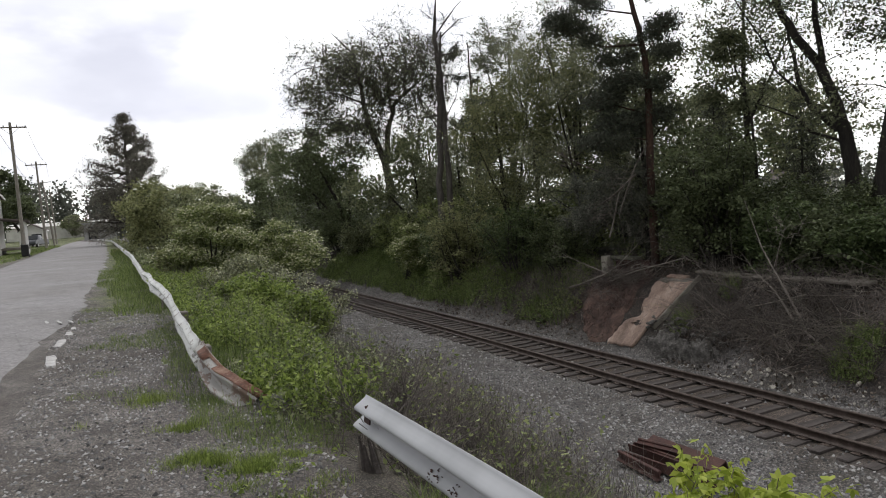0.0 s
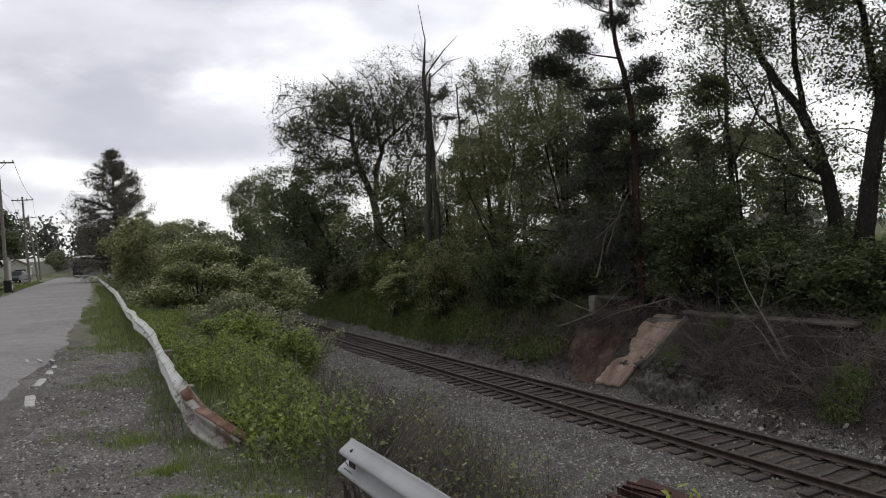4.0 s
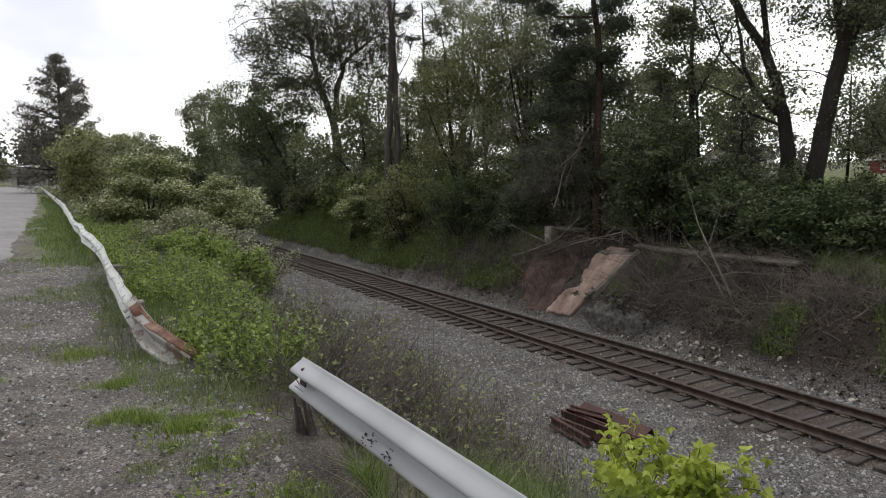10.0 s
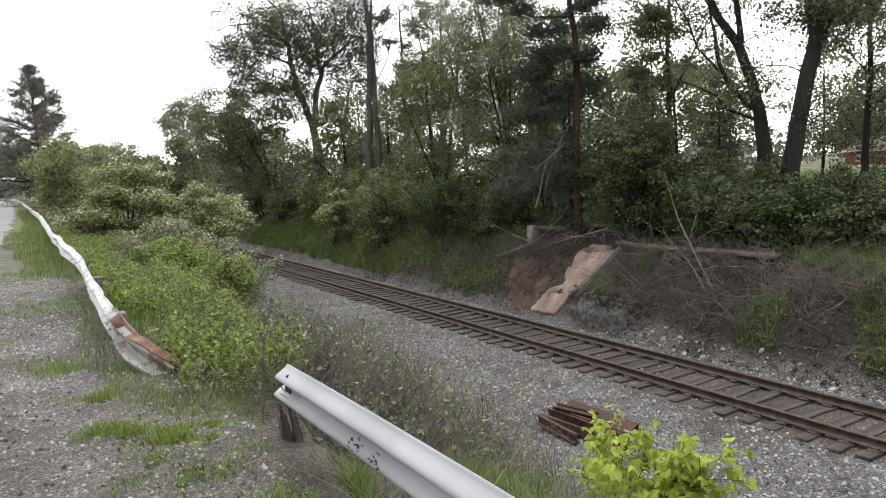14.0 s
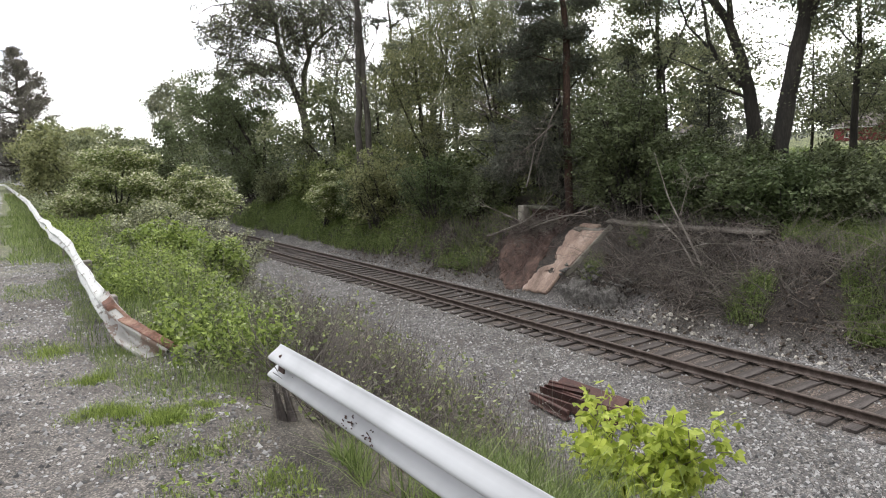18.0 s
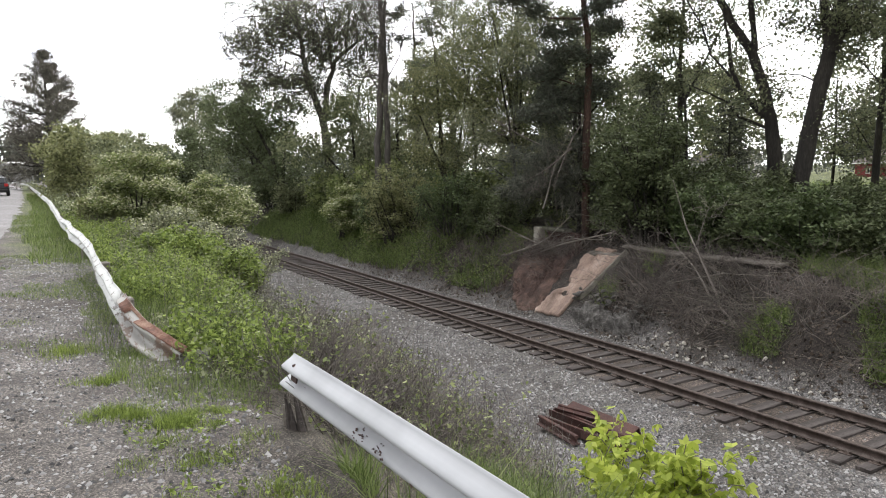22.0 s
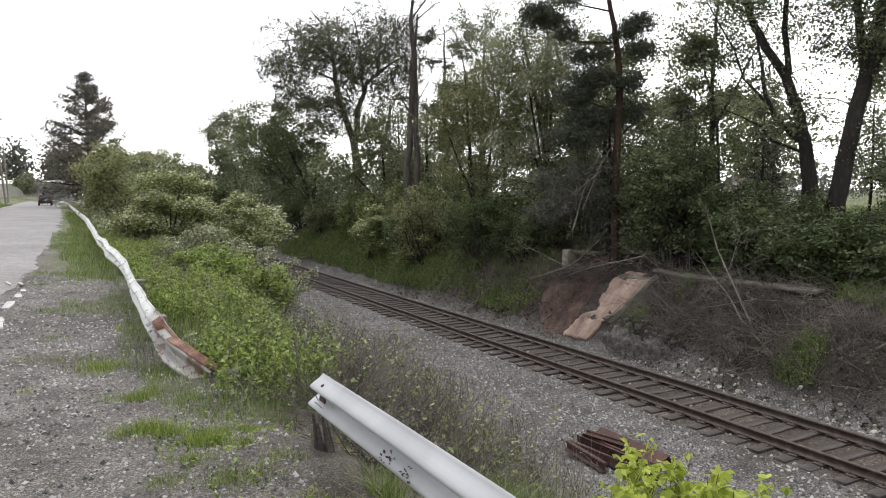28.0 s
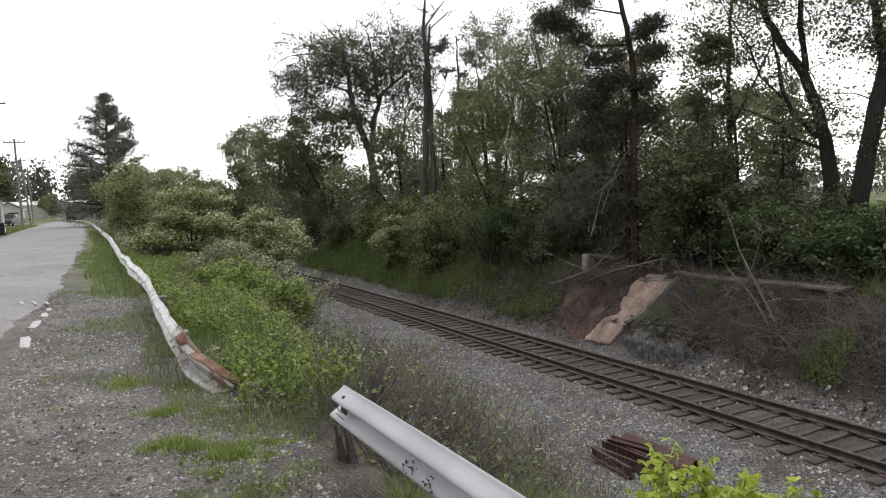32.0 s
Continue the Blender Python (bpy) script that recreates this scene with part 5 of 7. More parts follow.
    crown_tree("thicket_tree", 11.2, 61.5, "dark leafy tree beside the track", 47, [[(0, 0, 0, 0.15), (0.5, 0, 6.5, 0.03)]], [(0.4, 0, 5.2, 2.0, 1.6), (1.2, 0, 3.4, 2.0, 1.4), (-1.4, 0.4, 5.6, 1.9, 1.1), (-0.4, 0, 2.2, 2.4, 1.5)], 160, M_DARKLEAF, 14, 0.2, 0.36, None, 0.7, 4, False)
    crown_tree("young_tree", 20.5, 39.5, "olive leafy tree behind the dead trunks", 82, [[(0, 0, 0, 0.16), (0, 0, 8.4, 0.03)], [(0, 0, 1.5, 0.1), (1.8, -1.0, 6.5, 0.02)]],
               [(-1.0, 0.4, 7.4, 1.7, 1.2), (0.9, -0.5, 6.4, 1.8, 1.2), (-1.2, 0.6, 4.8, 2.0, 1.3), (1.6, -0.9, 4.2, 2.0, 1.4), (0, 0, 2.4, 3.0, 1.4)], 260, M_PALE, 12, 0.14, 0.3, None, 0.7, 4, False)
    crown_tree("young_tree", 21.8, 46.5, "olive leafy tree behind the arching tree", 83, [[(0, 0, 0, 0.16), (0, 0, 8.0, 0.03)]],
               [(-1.4, 0.5, 6.8, 2.2, 1.5), (1.4, -0.6, 6.0, 2.2, 1.5), (0, 0, 4.0, 3.4, 1.6)], 200, M_SHRUB, 13, 0.17, 0.34, None, 0.7, 4, False)
    crown_tree("young_tree", 20.3, 32.6, "tall feathery half-bare tree beside the dead trunks", 84, [[(0, 0, 0, 0.16), (0, 0, 6, 0.1), (0.2, 0, 12.0, 0.02)], [(0, 0, 5, 0.09), (-1.2, 0.8, 11.0, 0.02)], [(0, 0, 5, 0.08), (1.4, -1.0, 10.0, 0.02)]],
               [(-0.8, 0.5, 10.6, 1.7, 1.3), (0.8, -0.5, 9.8, 1.8, 1.4), (0, 0, 11.8, 1.3, 0.9), (-0.9, 0.6, 8.2, 1.8, 1.2), (0.9, -0.6, 7.2, 1.8, 1.2), (0, 0, 5.2, 2.2, 1.3)], 270, M_PALE, 9, 0.11, 0.24, M_GREYBARK, 0.6, 4, True, 0.5, 0.008)
    crown_tree("young_tree", 20.4, 27.0, "tall feathery tree behind the yellow-green ones", 85, [[(0, 0, 0, 0.15), (0, 0, 6, 0.1), (0.1, 0, 11.4, 0.02)], [(0, 0, 5, 0.08), (-1.0, 0.8, 10.4, 0.02)]],
               [(-0.6, 0.5, 10.0, 1.5, 1.2), (0.8, -0.6, 9.4, 1.6, 1.3), (0, 0, 7.6, 2.0, 1.3), (0, 0, 5.6, 2.0, 1.3)], 210, M_YELLOW, 10, 0.1, 0.24, M_GREYBARK, 0.6, 4, True, 0.5, 0.008)
    crown_tree("young_tree", 23.0, 19.3, "slim leafy tree between the pine and the maples", 86, [[(0, 0, 0, 0.14), (-0.2, 0.1, 6, 0.09), (0.1, 0, 12.4, 0.02)], [(-0.1, 0, 4.5, 0.07), (1.4, -1.2, 8.5, 0.02)]],
               [(0, 0, 9.5, 2.2, 1.2), (-0.8, 0.6, 7.5, 2.0, 1.1), (0.8, -0.6, 6.0, 2.2, 1.1), (0, 0, 11.6, 1.9, 1.0), (1.5, -1.2, 8.2, 1.5, 0.9)], 230, M_MAPLE, 10, 0.1, 0.25, None, 0.55, 4, True)
    for k, (x, y, tall) in enumerate([(121, 50, 10.5), (119, 58, 11.5), (124, 65, 10), (122, 43, 10), (128, 36, 11), (126, 54, 13)]):
        # The haze on these trees is only their paler leaf colour.
        crown_tree("background_tree", x, y, "hazy leafy tree behind the red barn", 240 + k, [[(0, 0, 0, 0.3), (0, 0, tall * 0.9, 0.05)]],
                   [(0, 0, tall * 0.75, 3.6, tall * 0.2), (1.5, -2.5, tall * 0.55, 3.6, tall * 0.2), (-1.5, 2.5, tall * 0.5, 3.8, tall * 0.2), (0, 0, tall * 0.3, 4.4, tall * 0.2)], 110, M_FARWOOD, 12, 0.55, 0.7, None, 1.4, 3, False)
    # behind the maples
    for k, (x, y, tall) in enumerate([(29.5, 21.5, 6.5), (31.0, 17.8, 6.5), (29.5, 15.2, 5.5), (28.5, 9.6, 7.0), (27.0, 24.0, 8.0), (31.0, 7.5, 8.0), (33.0, 12.6, 6.5)]):
        crown_tree("background_tree", x, y, "thin leafy tree standing behind the maples", 260 + k, facing(x, y, [[(0, ground_z(x, y) - 0.1, 0.12), (0.1, tall * 0.5, 0.08), (0, tall, 0.02)], [(0.05, tall * 0.3, 0.05), (0.9, tall * 0.6, 0.015)], [(0.05, tall * 0.35, 0.05), (-0.9, tall * 0.65, 0.015)]]),
                   plates(x, y, 270 + k, 30, (0, tall * 0.55, 0), (1.9, tall * 0.46, 1.6), (0.4, 0.9), 0.5), 120, (M_MAPLE, M_SHRUB)[k % 2], 8, 0.15, 0.36, None, 0.7, 3, True, least=0.009)
    rs = random.Random(8)
    for k in range(13):
        x, y = rs.uniform(30, 48), -2 + 4.2 * k + rs.uniform(-1, 1)
        tall = rs.uniform(6.5, 10)
        if abs(y / x - 0.49) < 0.075:
            continue
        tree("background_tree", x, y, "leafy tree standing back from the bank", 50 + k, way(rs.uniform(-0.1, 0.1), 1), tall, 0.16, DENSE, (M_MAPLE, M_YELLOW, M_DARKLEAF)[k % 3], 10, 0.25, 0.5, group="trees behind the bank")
    for k, (x, y, tall) in enumerate([(24.5, 22.5, 6.6), (25.5, 19.0, 5.4), (24, 27, 6.5)]):
        conifer("young_spruce", x, y, "small dark conical spruce", 70 + k, tall, 0.1, 0.1, 1.4, M_NEEDLE, M_BARK, per=8, whorl=0.4, arms=6, droop=-0.03, length=0.26, spread=0.14)
    # left of the track, beyond the shrubs
    for k, (x, y, tall, m) in enumerate([(4.7, 50, 5.6, M_YELLOW), (6.0, 55, 5.8, M_SHRUB), (4.6, 62, 6.4, M_YELLOW), (7.0, 60, 6.2, M_SHRUB), (8.0, 64, 6.6, M_YELLOW), (9.0, 72, 7.2, M_SHRUB), (7.0, 76, 7.6, M_YELLOW), (5.6, 71, 6.9, M_SHRUB),
                                         (10.5, 86, 8.2, M_SHRUB), (13.5, 110, 10.5, M_SHRUB), (9.0, 105, 10, M_YELLOW), (15.5, 72, 7.6, M_DARKLEAF), (16.5, 80, 8.6, M_SHRUB), (7.0, 92, 9.0, M_SHRUB), (12.5, 125, 11, M_SHRUB)]):
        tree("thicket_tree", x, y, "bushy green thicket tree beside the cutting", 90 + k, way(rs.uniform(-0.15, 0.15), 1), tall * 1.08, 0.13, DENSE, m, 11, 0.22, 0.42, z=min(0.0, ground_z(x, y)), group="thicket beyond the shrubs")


def build_shrubs():
    layered_shrub("blossoming_shrub", 3.6, 28.0, "large rounded shrub with plates of cream blossom", 101, 4.2, 3.2, M_OLIVE, M_BLOSSOM, -0.75)
    layered_shrub("blossoming_shrub", 5.6, 27.2, "large rounded shrub with plates of cream blossom", 102, 4.6, 3.9, M_OLIVE, M_BLOSSOM, -1.6, 28)
    shrub("green_shrub", 2.2, 27.6, "yellow-green bush beside the guardrail", 100, 1.5, 1.3, M_YELLOW, 20, 18, 0.1, 0.14)
    shrub("blossoming_shrub", 3.6, 20.8, "low shrub with pale new leaves", 103, 2.8, 1.8, M_PALE, 30, 16, 0.075, 0.12, M_BLOSSOM, 4)
    shrub("blossoming_shrub", 4.9, 20.0, "low shrub with pale new leaves", 104, 2.8, 2.1, M_PALE, 30, 16, 0.075, 0.12, M_BLOSSOM, 4)
    shrub("green_shrub", 3.5, 14.8, "low dense green shrub in the weeds", 105, 1.9, 1.2, M_WEED, 30, 20, 0.07, 0.1)
    shrub("green_shrub", 2.9, 17.5, "low dense green shrub in the weeds", 115, 1.8, 1.1, M_WEED, 24, 16, 0.08, 0.11)
    layered_shrub("blossoming_shrub", 15.6, 37.0, "white flowering shrub on the bank", 106, 3.2, 3.3, M_OLIVE, M_BLOSSOM, -2.2, 22, 170, 0.12)
    shrub("green_shrub", 16.0, 30.8, "leafy green shrub on the bank", 107, 3.6, 3.9, M_YELLOW, 34, 18, 0.11, 0.18)
    shrub("green_shrub", 16.4, 33.6, "leafy green shrub on the bank", 108, 3.0, 2.8, M_HEDGE, 28, 18, 0.11, 0.18)
    shrub("green_shrub", 16.4, 26.4, "sprawling shrub with drooping twigs", 109, 3.4, 2.9, M_HEDGE, 34, 15, 0.09, 0.16)
    shrub("green_shrub", 16.7, 23.6, "sprawling shrub with drooping twigs", 110, 2.6, 2.5, M_DARKLEAF, 24, 17, 0.09, 0.16)
    shrub("holly_shrub", 18.4, 16.8, "tall dark glossy evergreen shrub", 111, 3.0, 4.4, M_DARKLEAF, 38, 26, 0.11, 0.17)
    shrub("holly_shrub", 19.6, 18.2, "tall dark glossy evergreen shrub", 112, 3.0, 4.4, M_DARKLEAF, 30, 24, 0.12, 0.18)
    for k, (x, y, w, h, m) in enumerate([(18.0, 14.1, 2.4, 2.2, M_HEDGE), (18.2, 12.5, 2.2, 1.9, M_DARKLEAF), (18.1, 11.0, 2.4, 2.0, M_HEDGE), (18.6, 9.4, 2.2, 1.5, M_DARKLEAF), (18.5, 7.7, 2.4, 1.5, M_HEDGE),
                                         (19.2, 5.9, 2.6, 1.7, M_DARKLEAF), (20.6, 14.0, 2.6, 2.4, M_DARKLEAF), (20.8, 11.4, 2.6, 1.9, M_DARKLEAF), (21.4, 16.4, 2.6, 2.6, M_DARKLEAF), (20.4, 8.6, 2.4, 1.6, M_DARKLEAF)]):
        shrub("hedge_shrub", x, y, "dark green leafy shrub in a ragged hedge on the bank top", 120 + k, w, h, m, 30, 19, 0.1, 0.15, group="ragged hedge on the bank")
    for k, (x, y, w, h, m) in enumerate([(17.0, 40.5, 3.2, 2.6, M_OLIVE), (17.5, 44, 3.4, 2.8, M_OLIVE), (16.6, 48.0, 3.2, 2.4, M_SHRUB), (18.5, 38, 3.2, 3.6, M_OLIVE), (19.5, 33.5, 3.2, 3.4, M_DARKLEAF),
                                         (19.0, 30, 3.0, 3.2, M_OLIVE), (19.5, 25.5, 3.0, 3.8, M_OLIVE), (19.2, 15.2, 2.2, 2.4, M_DARKLEAF), (17.0, 54, 3.4, 3.2, M_DARKLEAF), (16.0, 66, 4, 4, M_DARKLEAF), (22.5, 26.5, 3.4, 4.0, M_DARKLEAF), (22.5, 20.5, 3.2, 3.4, M_DARKLEAF)]):
        shrub("undergrowth_shrub", x, y, "shaded undergrowth shrub below the trees", 140 + k, w, h, m, 22, 16, 0.14, 0.24, group="undergrowth below the trees")
    # lime-green maple sapling beside the guardrail
    t = thing("maple_sapling", pose(3.7, 3.35, ground_z(3.7, 3.35) - 0.05), "lime green maple sapling with broad young leaves", "sapling")
    pl = Plant(150)
    o = dict(depth=1, seg=0.12, wob=0.12, lift=0.06, trunk_lift=0.05, kids=[6], angle=(25, 60), ratio=0.4, thin=0.6)
    o["from"] = [0.45]
    for k in range(13):
        a = pl.rs.uniform(0, 2 * math.pi)
        pl.grow((0, 0, 0), (math.cos(a) * 0.55, math.sin(a) * 0.55, 1.0), pl.rs.uniform(0.62, 1.05), 0.009, 1, o)
    pl.wood(M_DEADWOOD, "branchwork", t)
    part("foliage", lobed_leaf_mesh("foliage", pl.places(14, 0.06), 0.085, M_LIME, pl.np), None, t)


def strips(name, base, tip_shift, width, material, label, category, segs=2, seed=0, sag=0.0):
    """Blades or stems: narrow tapered strips from base points, bending over."""
    rng = np.random.RandomState(seed)
    n = len(base)
    a = rng.uniform(0, 2 * np.pi, n)
    s = np.stack([np.cos(a), np.sin(a), np.zeros(n)], -1)
    w = np.asarray(width).reshape(-1, 1) * np.ones((n, 1))
    v = []
    for k in range(segs + 1):
        u = k / segs
        c = base + tip_shift * np.array((u ** 1.6, u ** 1.6, 1.0)) * np.array((1, 1, u)) - np.array((0, 0, 1)) * (sag * u * u * np.linalg.norm(tip_shift[:, :2], axis=1))[:, None]
        ww = w * (1 - 0.85 * u)
        v += [c - s * ww / 2, c + s * ww / 2]
    v = np.stack(v, 1)
    m = 2 * (segs + 1)
    f = np.array([(2 * k, 2 * k + 1, 2 * k + 3, 2 * k + 2) for k in range(segs)])
    f = (f[None] + (np.arange(n) * m)[:, None, None]).reshape(-1, 4)
    ob = new(name, mesh_of(name, v.reshape(-1, 3), f, material))
    return tagged(ob, label, category, kind="stuff")


def on_ground(x, y, dz=0.0):
    return np.stack([x, y, height(x, y) + dz], -1)


def patchy(x, y, scale, k, cut):
    return value_noise(x * scale, y * scale, k) + 0.4 * value_noise(x * scale * 3, y * scale * 3, k + 1) > cut


def grass(name, n, xr, yr, tall, wide, material, label, seed, keep=None, lean=0.5):
    rng = np.random.RandomState(seed)
    x, y = rng.uniform(*xr, n), rng.uniform(*yr, n)
    if keep is not None:
        ok = keep(x, y)
        x, y = x[ok], y[ok]
    n = len(x)
    h = rng.uniform(*tall, n)
    a = rng.uniform(0, 2 * np.pi, n)
    d = np.abs(rng.normal(0, lean, n)) * h
    return strips(name, on_ground(x, y, -0.02), np.stack([np.cos(a) * d, np.sin(a) * d, h], -1), rng.uniform(*wide, n), material, label, "grass", 2, seed)


def weeds(name, n, xr, yr, tall, leaf, size, label, seed, keep=None, per=14, category="weeds"):
    """Leafy stalks."""
    rng = np.random.RandomState(seed)
    x, y = rng.uniform(*xr, n), rng.uniform(*yr, n)
    if keep is not None:
        ok = keep(x, y)
        x, y = x[ok], y[ok]
    n = len(x)
    h = rng.uniform(*tall, n) * (1 + 0.55 * value_noise(x * 1.1, y * 1.1, 2))
    lean = rng.normal(0, 0.22, (n, 2)) * h[:, None]
    base = on_ground(x, y, -0.02)
    u = np.sort(rng.uniform(0.12, 1.0, (n, per)), 1)
    c = base[:, None] + np.stack([lean[:, :1] * u ** 1.5, lean[:, 1:] * u ** 1.5, h[:, None] * u], -1)
    c = c + rng.normal(0, 1, c.shape) * (size * 0.55, size * 0.55, size * 0.2)
    me = leaf_mesh(name, c.reshape(-1, 3), size, leaf, rng, 0.5, 1.2, 0.1)
    return tagged(new(name, me), label, category, kind="stuff")


def build_low_plants():
    # grass strip under and beside the far guardrail
    rail_x = lambda y: np.interp(y, [5, 7.5, 10.7, 14.4, 17, 23, 30, 42, 80], [0.9, 0.74, 0.82, 0.92, 0.86, 0.88, 0.98, 1.06, 0.9])
    beside = lambda x, y: (rail_x(y) - x) < 0.22 + 0.3 * value_noise(y * 0.45, y * 0, 1) + 0.095 * (y - 12).clip(0, 15) + 0.12 * value_noise(x * 4, y * 4, 2)
    grass("verge_grass", 36000, (-0.4, 1.9), (5.6, 34), (0.04, 0.13), (0.005, 0.011), M_GRASS, "bright fresh grass along the guardrail", 201,
          lambda x, y: beside(x, y) & patchy(x, y, 1.1, 0, -0.3), 0.6)
    grass("verge_grass_long", 15000, (-0.3, 1.9), (15, 75), (0.07, 0.2), (0.016, 0.03), M_GRASS, "rank bright grass between road and guardrail", 230,
          lambda x, y: (x > np.interp(y, [14, 20, 30, 60], [0.2, -0.05, 0.2, 0.3]) + 0.15 * value_noise(y * 0.7, x * 0, 2)) & patchy(x, y, 0.6, 1, -0.6), 0.5)
    grass("verge_grass_fine", 20000, (0.0, 1.6), (5.2, 14), (0.03, 0.14), (0.003, 0.007), M_GRASS, "fine grass round the rail's end", 219,
          lambda x, y: beside(x, y) & patchy(x, y, 1.6, 2, -0.1), 0.8)
    grass("shoulder_grass", 16000, (-0.5, 1.6), (2.0, 8.0), (0.02, 0.09), (0.003, 0.006), M_GRASS, "thin grass in the gravel", 202, lambda x, y: patchy(x, y, 1.5, 3, 0.45 - 0.3 * (x - 0.3)), 0.9)
    grass("shoulder_patches", 14000, (-0.6, 0.9), (6.8, 17), (0.03, 0.1), (0.006, 0.012), M_GRASS, "scattered low grass patches on the gravel shoulder", 233, lambda x, y: patchy(x, y, 0.9, 2, 0.3 - 0.25 * x), 0.9)
    # low weed tufts in the gravel
    rs = np.random.RandomState(4)
    tufts = [(0.28, 5.2, 0.14, 700), (0.44, 5.22, 0.14, 900), (0.57, 5.1, 0.14, 900), (0.77, 4.85, 0.15, 2200), (0.9, 5.0, 0.1, 500), (1.1, 4.95, 0.1, 600), (0.98, 4.66, 0.09, 400), (0.47, 6.1, 0.14, 900), (0.24, 7.3, 0.24, 1400), (0.3, 6.2, 0.16, 300), (0.84, 5.95, 0.14, 400),
             (0.75, 4.1, 0.16, 700), (0.45, 4.2, 0.14, 500), (0.91, 4.1, 0.18, 700), (0.64, 4.5, 0.12, 500), (1.15, 4.3, 0.15, 500), (0.6, 3.6, 0.14, 350), (1.1, 3.5, 0.22, 900), (0.85, 3.1, 0.2, 500), (0.45, 3.1, 0.15, 300), (1.25, 3.0, 0.2, 900), (0.95, 2.6, 0.3, 700), (-0.34, 6.7, 0.1, 120), (-0.41, 7.95, 0.14, 160), (-0.16, 9.0, 0.2, 260)]
    bx, by, bh = [], [], []
    for x, y, r, n in tufts:
        n = int(n * 0.6)
        bx.append(rs.normal(x, r * 0.5, n))
        by.append(rs.normal(y, r * 0.5, n))
        bh.append(rs.uniform(0.02, 0.075, n) * (0.75 + 0.5 * (n > 500)))
    bx, by, bh = np.concatenate(bx), np.concatenate(by), np.concatenate(bh)
    a, d = rs.uniform(0, 6.28, len(bx)), rs.uniform(0, 0.9, len(bx)) * bh
    strips("gravel_tufts", on_ground(bx, by, -0.01), np.stack([np.cos(a) * d, np.sin(a) * d, bh], -1), 0.005, M_WEED, "small bright green weed tufts in the gravel", "weeds", 2, 6)
    weeds("gravel_weeds", 260, (0.2, 1.5), (2.4, 6.2), (0.03, 0.1), M_WEED, 0.035, "small broad-leaved weeds in the gravel", 220, lambda x, y: patchy(x, y, 1.2, 1, 0.1), 8)
    # weeds on the near slope
    edge = lambda x, y: x < np.interp(y, [4.6, 6, 8, 11, 16, 30], [1.6, 1.95, 2.45, 2.9, 3.5, 5.2]) + 0.5 * value_noise(x * 0.8, y * 0.8, 3)
    beyond = lambda x, y: (x > rail_x(y) + 0.22) & edge(x, y)
    weeds("slope_weeds", 9500, (1.0, 5.4), (5.9, 28), (0.15, 0.55), M_WEED, 0.055, "lush bright green weeds on the embankment", 203, lambda x, y: beyond(x, y) & patchy(x, y, 0.9, 1, -0.1), 26)
    weeds("slope_weeds_tall", 900, (1.2, 5.4), (5.4, 26), (0.35, 0.75), M_WEED, 0.065, "taller broad-leaved stalks among the weeds", 221, lambda x, y: beyond(x, y) & patchy(x, y, 0.6, 4, 0.1), 20)
    weeds("slope_weeds_olive", 2600, (1.0, 5.4), (5.6, 28), (0.15, 0.5), M_SHRUB, 0.05, "darker olive weeds in patches on the embankment", 226, lambda x, y: beyond(x, y) & patchy(x, y, 0.8, 2, 0.0), 24)
    weeds("slope_blossom", 260, (1.3, 4.6), (6.0, 24), (0.45, 0.75), M_BLOSSOM, 0.03, "pale flower heads among the weeds", 227, lambda x, y: beyond(x, y) & patchy(x, y, 0.7, 3, 0.2), 6)
    grass("slope_dry_stems", 5000, (1.2, 5.0), (4.8, 26), (0.25, 0.8), (0.004, 0.008), M_DRY, "dry straw stems among the green weeds", 228, lambda x, y: beyond(x, y) & patchy(x, y, 0.8, 0, -0.1), 0.7)
    weeds("rail_slope_weeds", 1800, (1.2, 6.5), (26, 100), (0.3, 0.9), M_SHRUB, 0.13, "rank weeds beyond the guardrail", 229, lambda x, y: (x > rail_x(y) + 0.3), 14)
    weeds("slope_weeds_dark", 2600, (2.4, 6.6), (8.0, 34), (0.2, 0.6), M_SHRUB, 0.07, "darker leafy weeds lower on the embankment", 204, lambda x, y: ~edge(x, y) & patchy(x, y, 0.8, 2, -0.05), 18)
    grass("slope_grass", 24000, (1.0, 4.8), (5.6, 28), (0.12, 0.42), (0.006, 0.012), M_GRASS, "long grass among the embankment weeds", 205, lambda x, y: (x > rail_x(y) + 0.18) & edge(x, y) & patchy(x, y, 0.8, 3, -0.3))
    grass("guardrail_grass", 15000, (1.5, 2.9), (1.4, 4.2), (0.06, 0.28), (0.005, 0.011), M_GRASS, "long grass below the guardrail", 206, lambda x, y: patchy(x, y, 1.1, 2, -0.3), 0.8)
    grass("guardrail_grass_long", 5000, (1.62, 2.6), (1.6, 3.5), (0.15, 0.42), (0.006, 0.013), M_GRASS, "lush long grass below the guardrail", 232, lambda x, y: patchy(x, y, 1.3, 4, -0.2), 0.7)
    weeds("guardrail_weeds", 500, (1.55, 2.8), (1.8, 4.6), (0.08, 0.3), M_SHRUB, 0.06, "leafy weeds below the guardrail", 222, lambda x, y: patchy(x, y, 1.1, 0, -0.1), 14)
    # dry brush between weeds and ballast
    scrub = lambda x, y: ~edge(x, y + 0.6)
    grass("dry_brush", 13000, (2.4, 6.8), (4.2, 19), (0.1, 0.5), (0.004, 0.009), M_DRY, "tangle of dry grey-brown stems on the slope", 207, lambda x, y: scrub(x, y) & patchy(x, y, 0.7, 4, -0.35) & (x < 6.2 + 0.5 * value_noise(y, y * 0, 1)), 0.75)
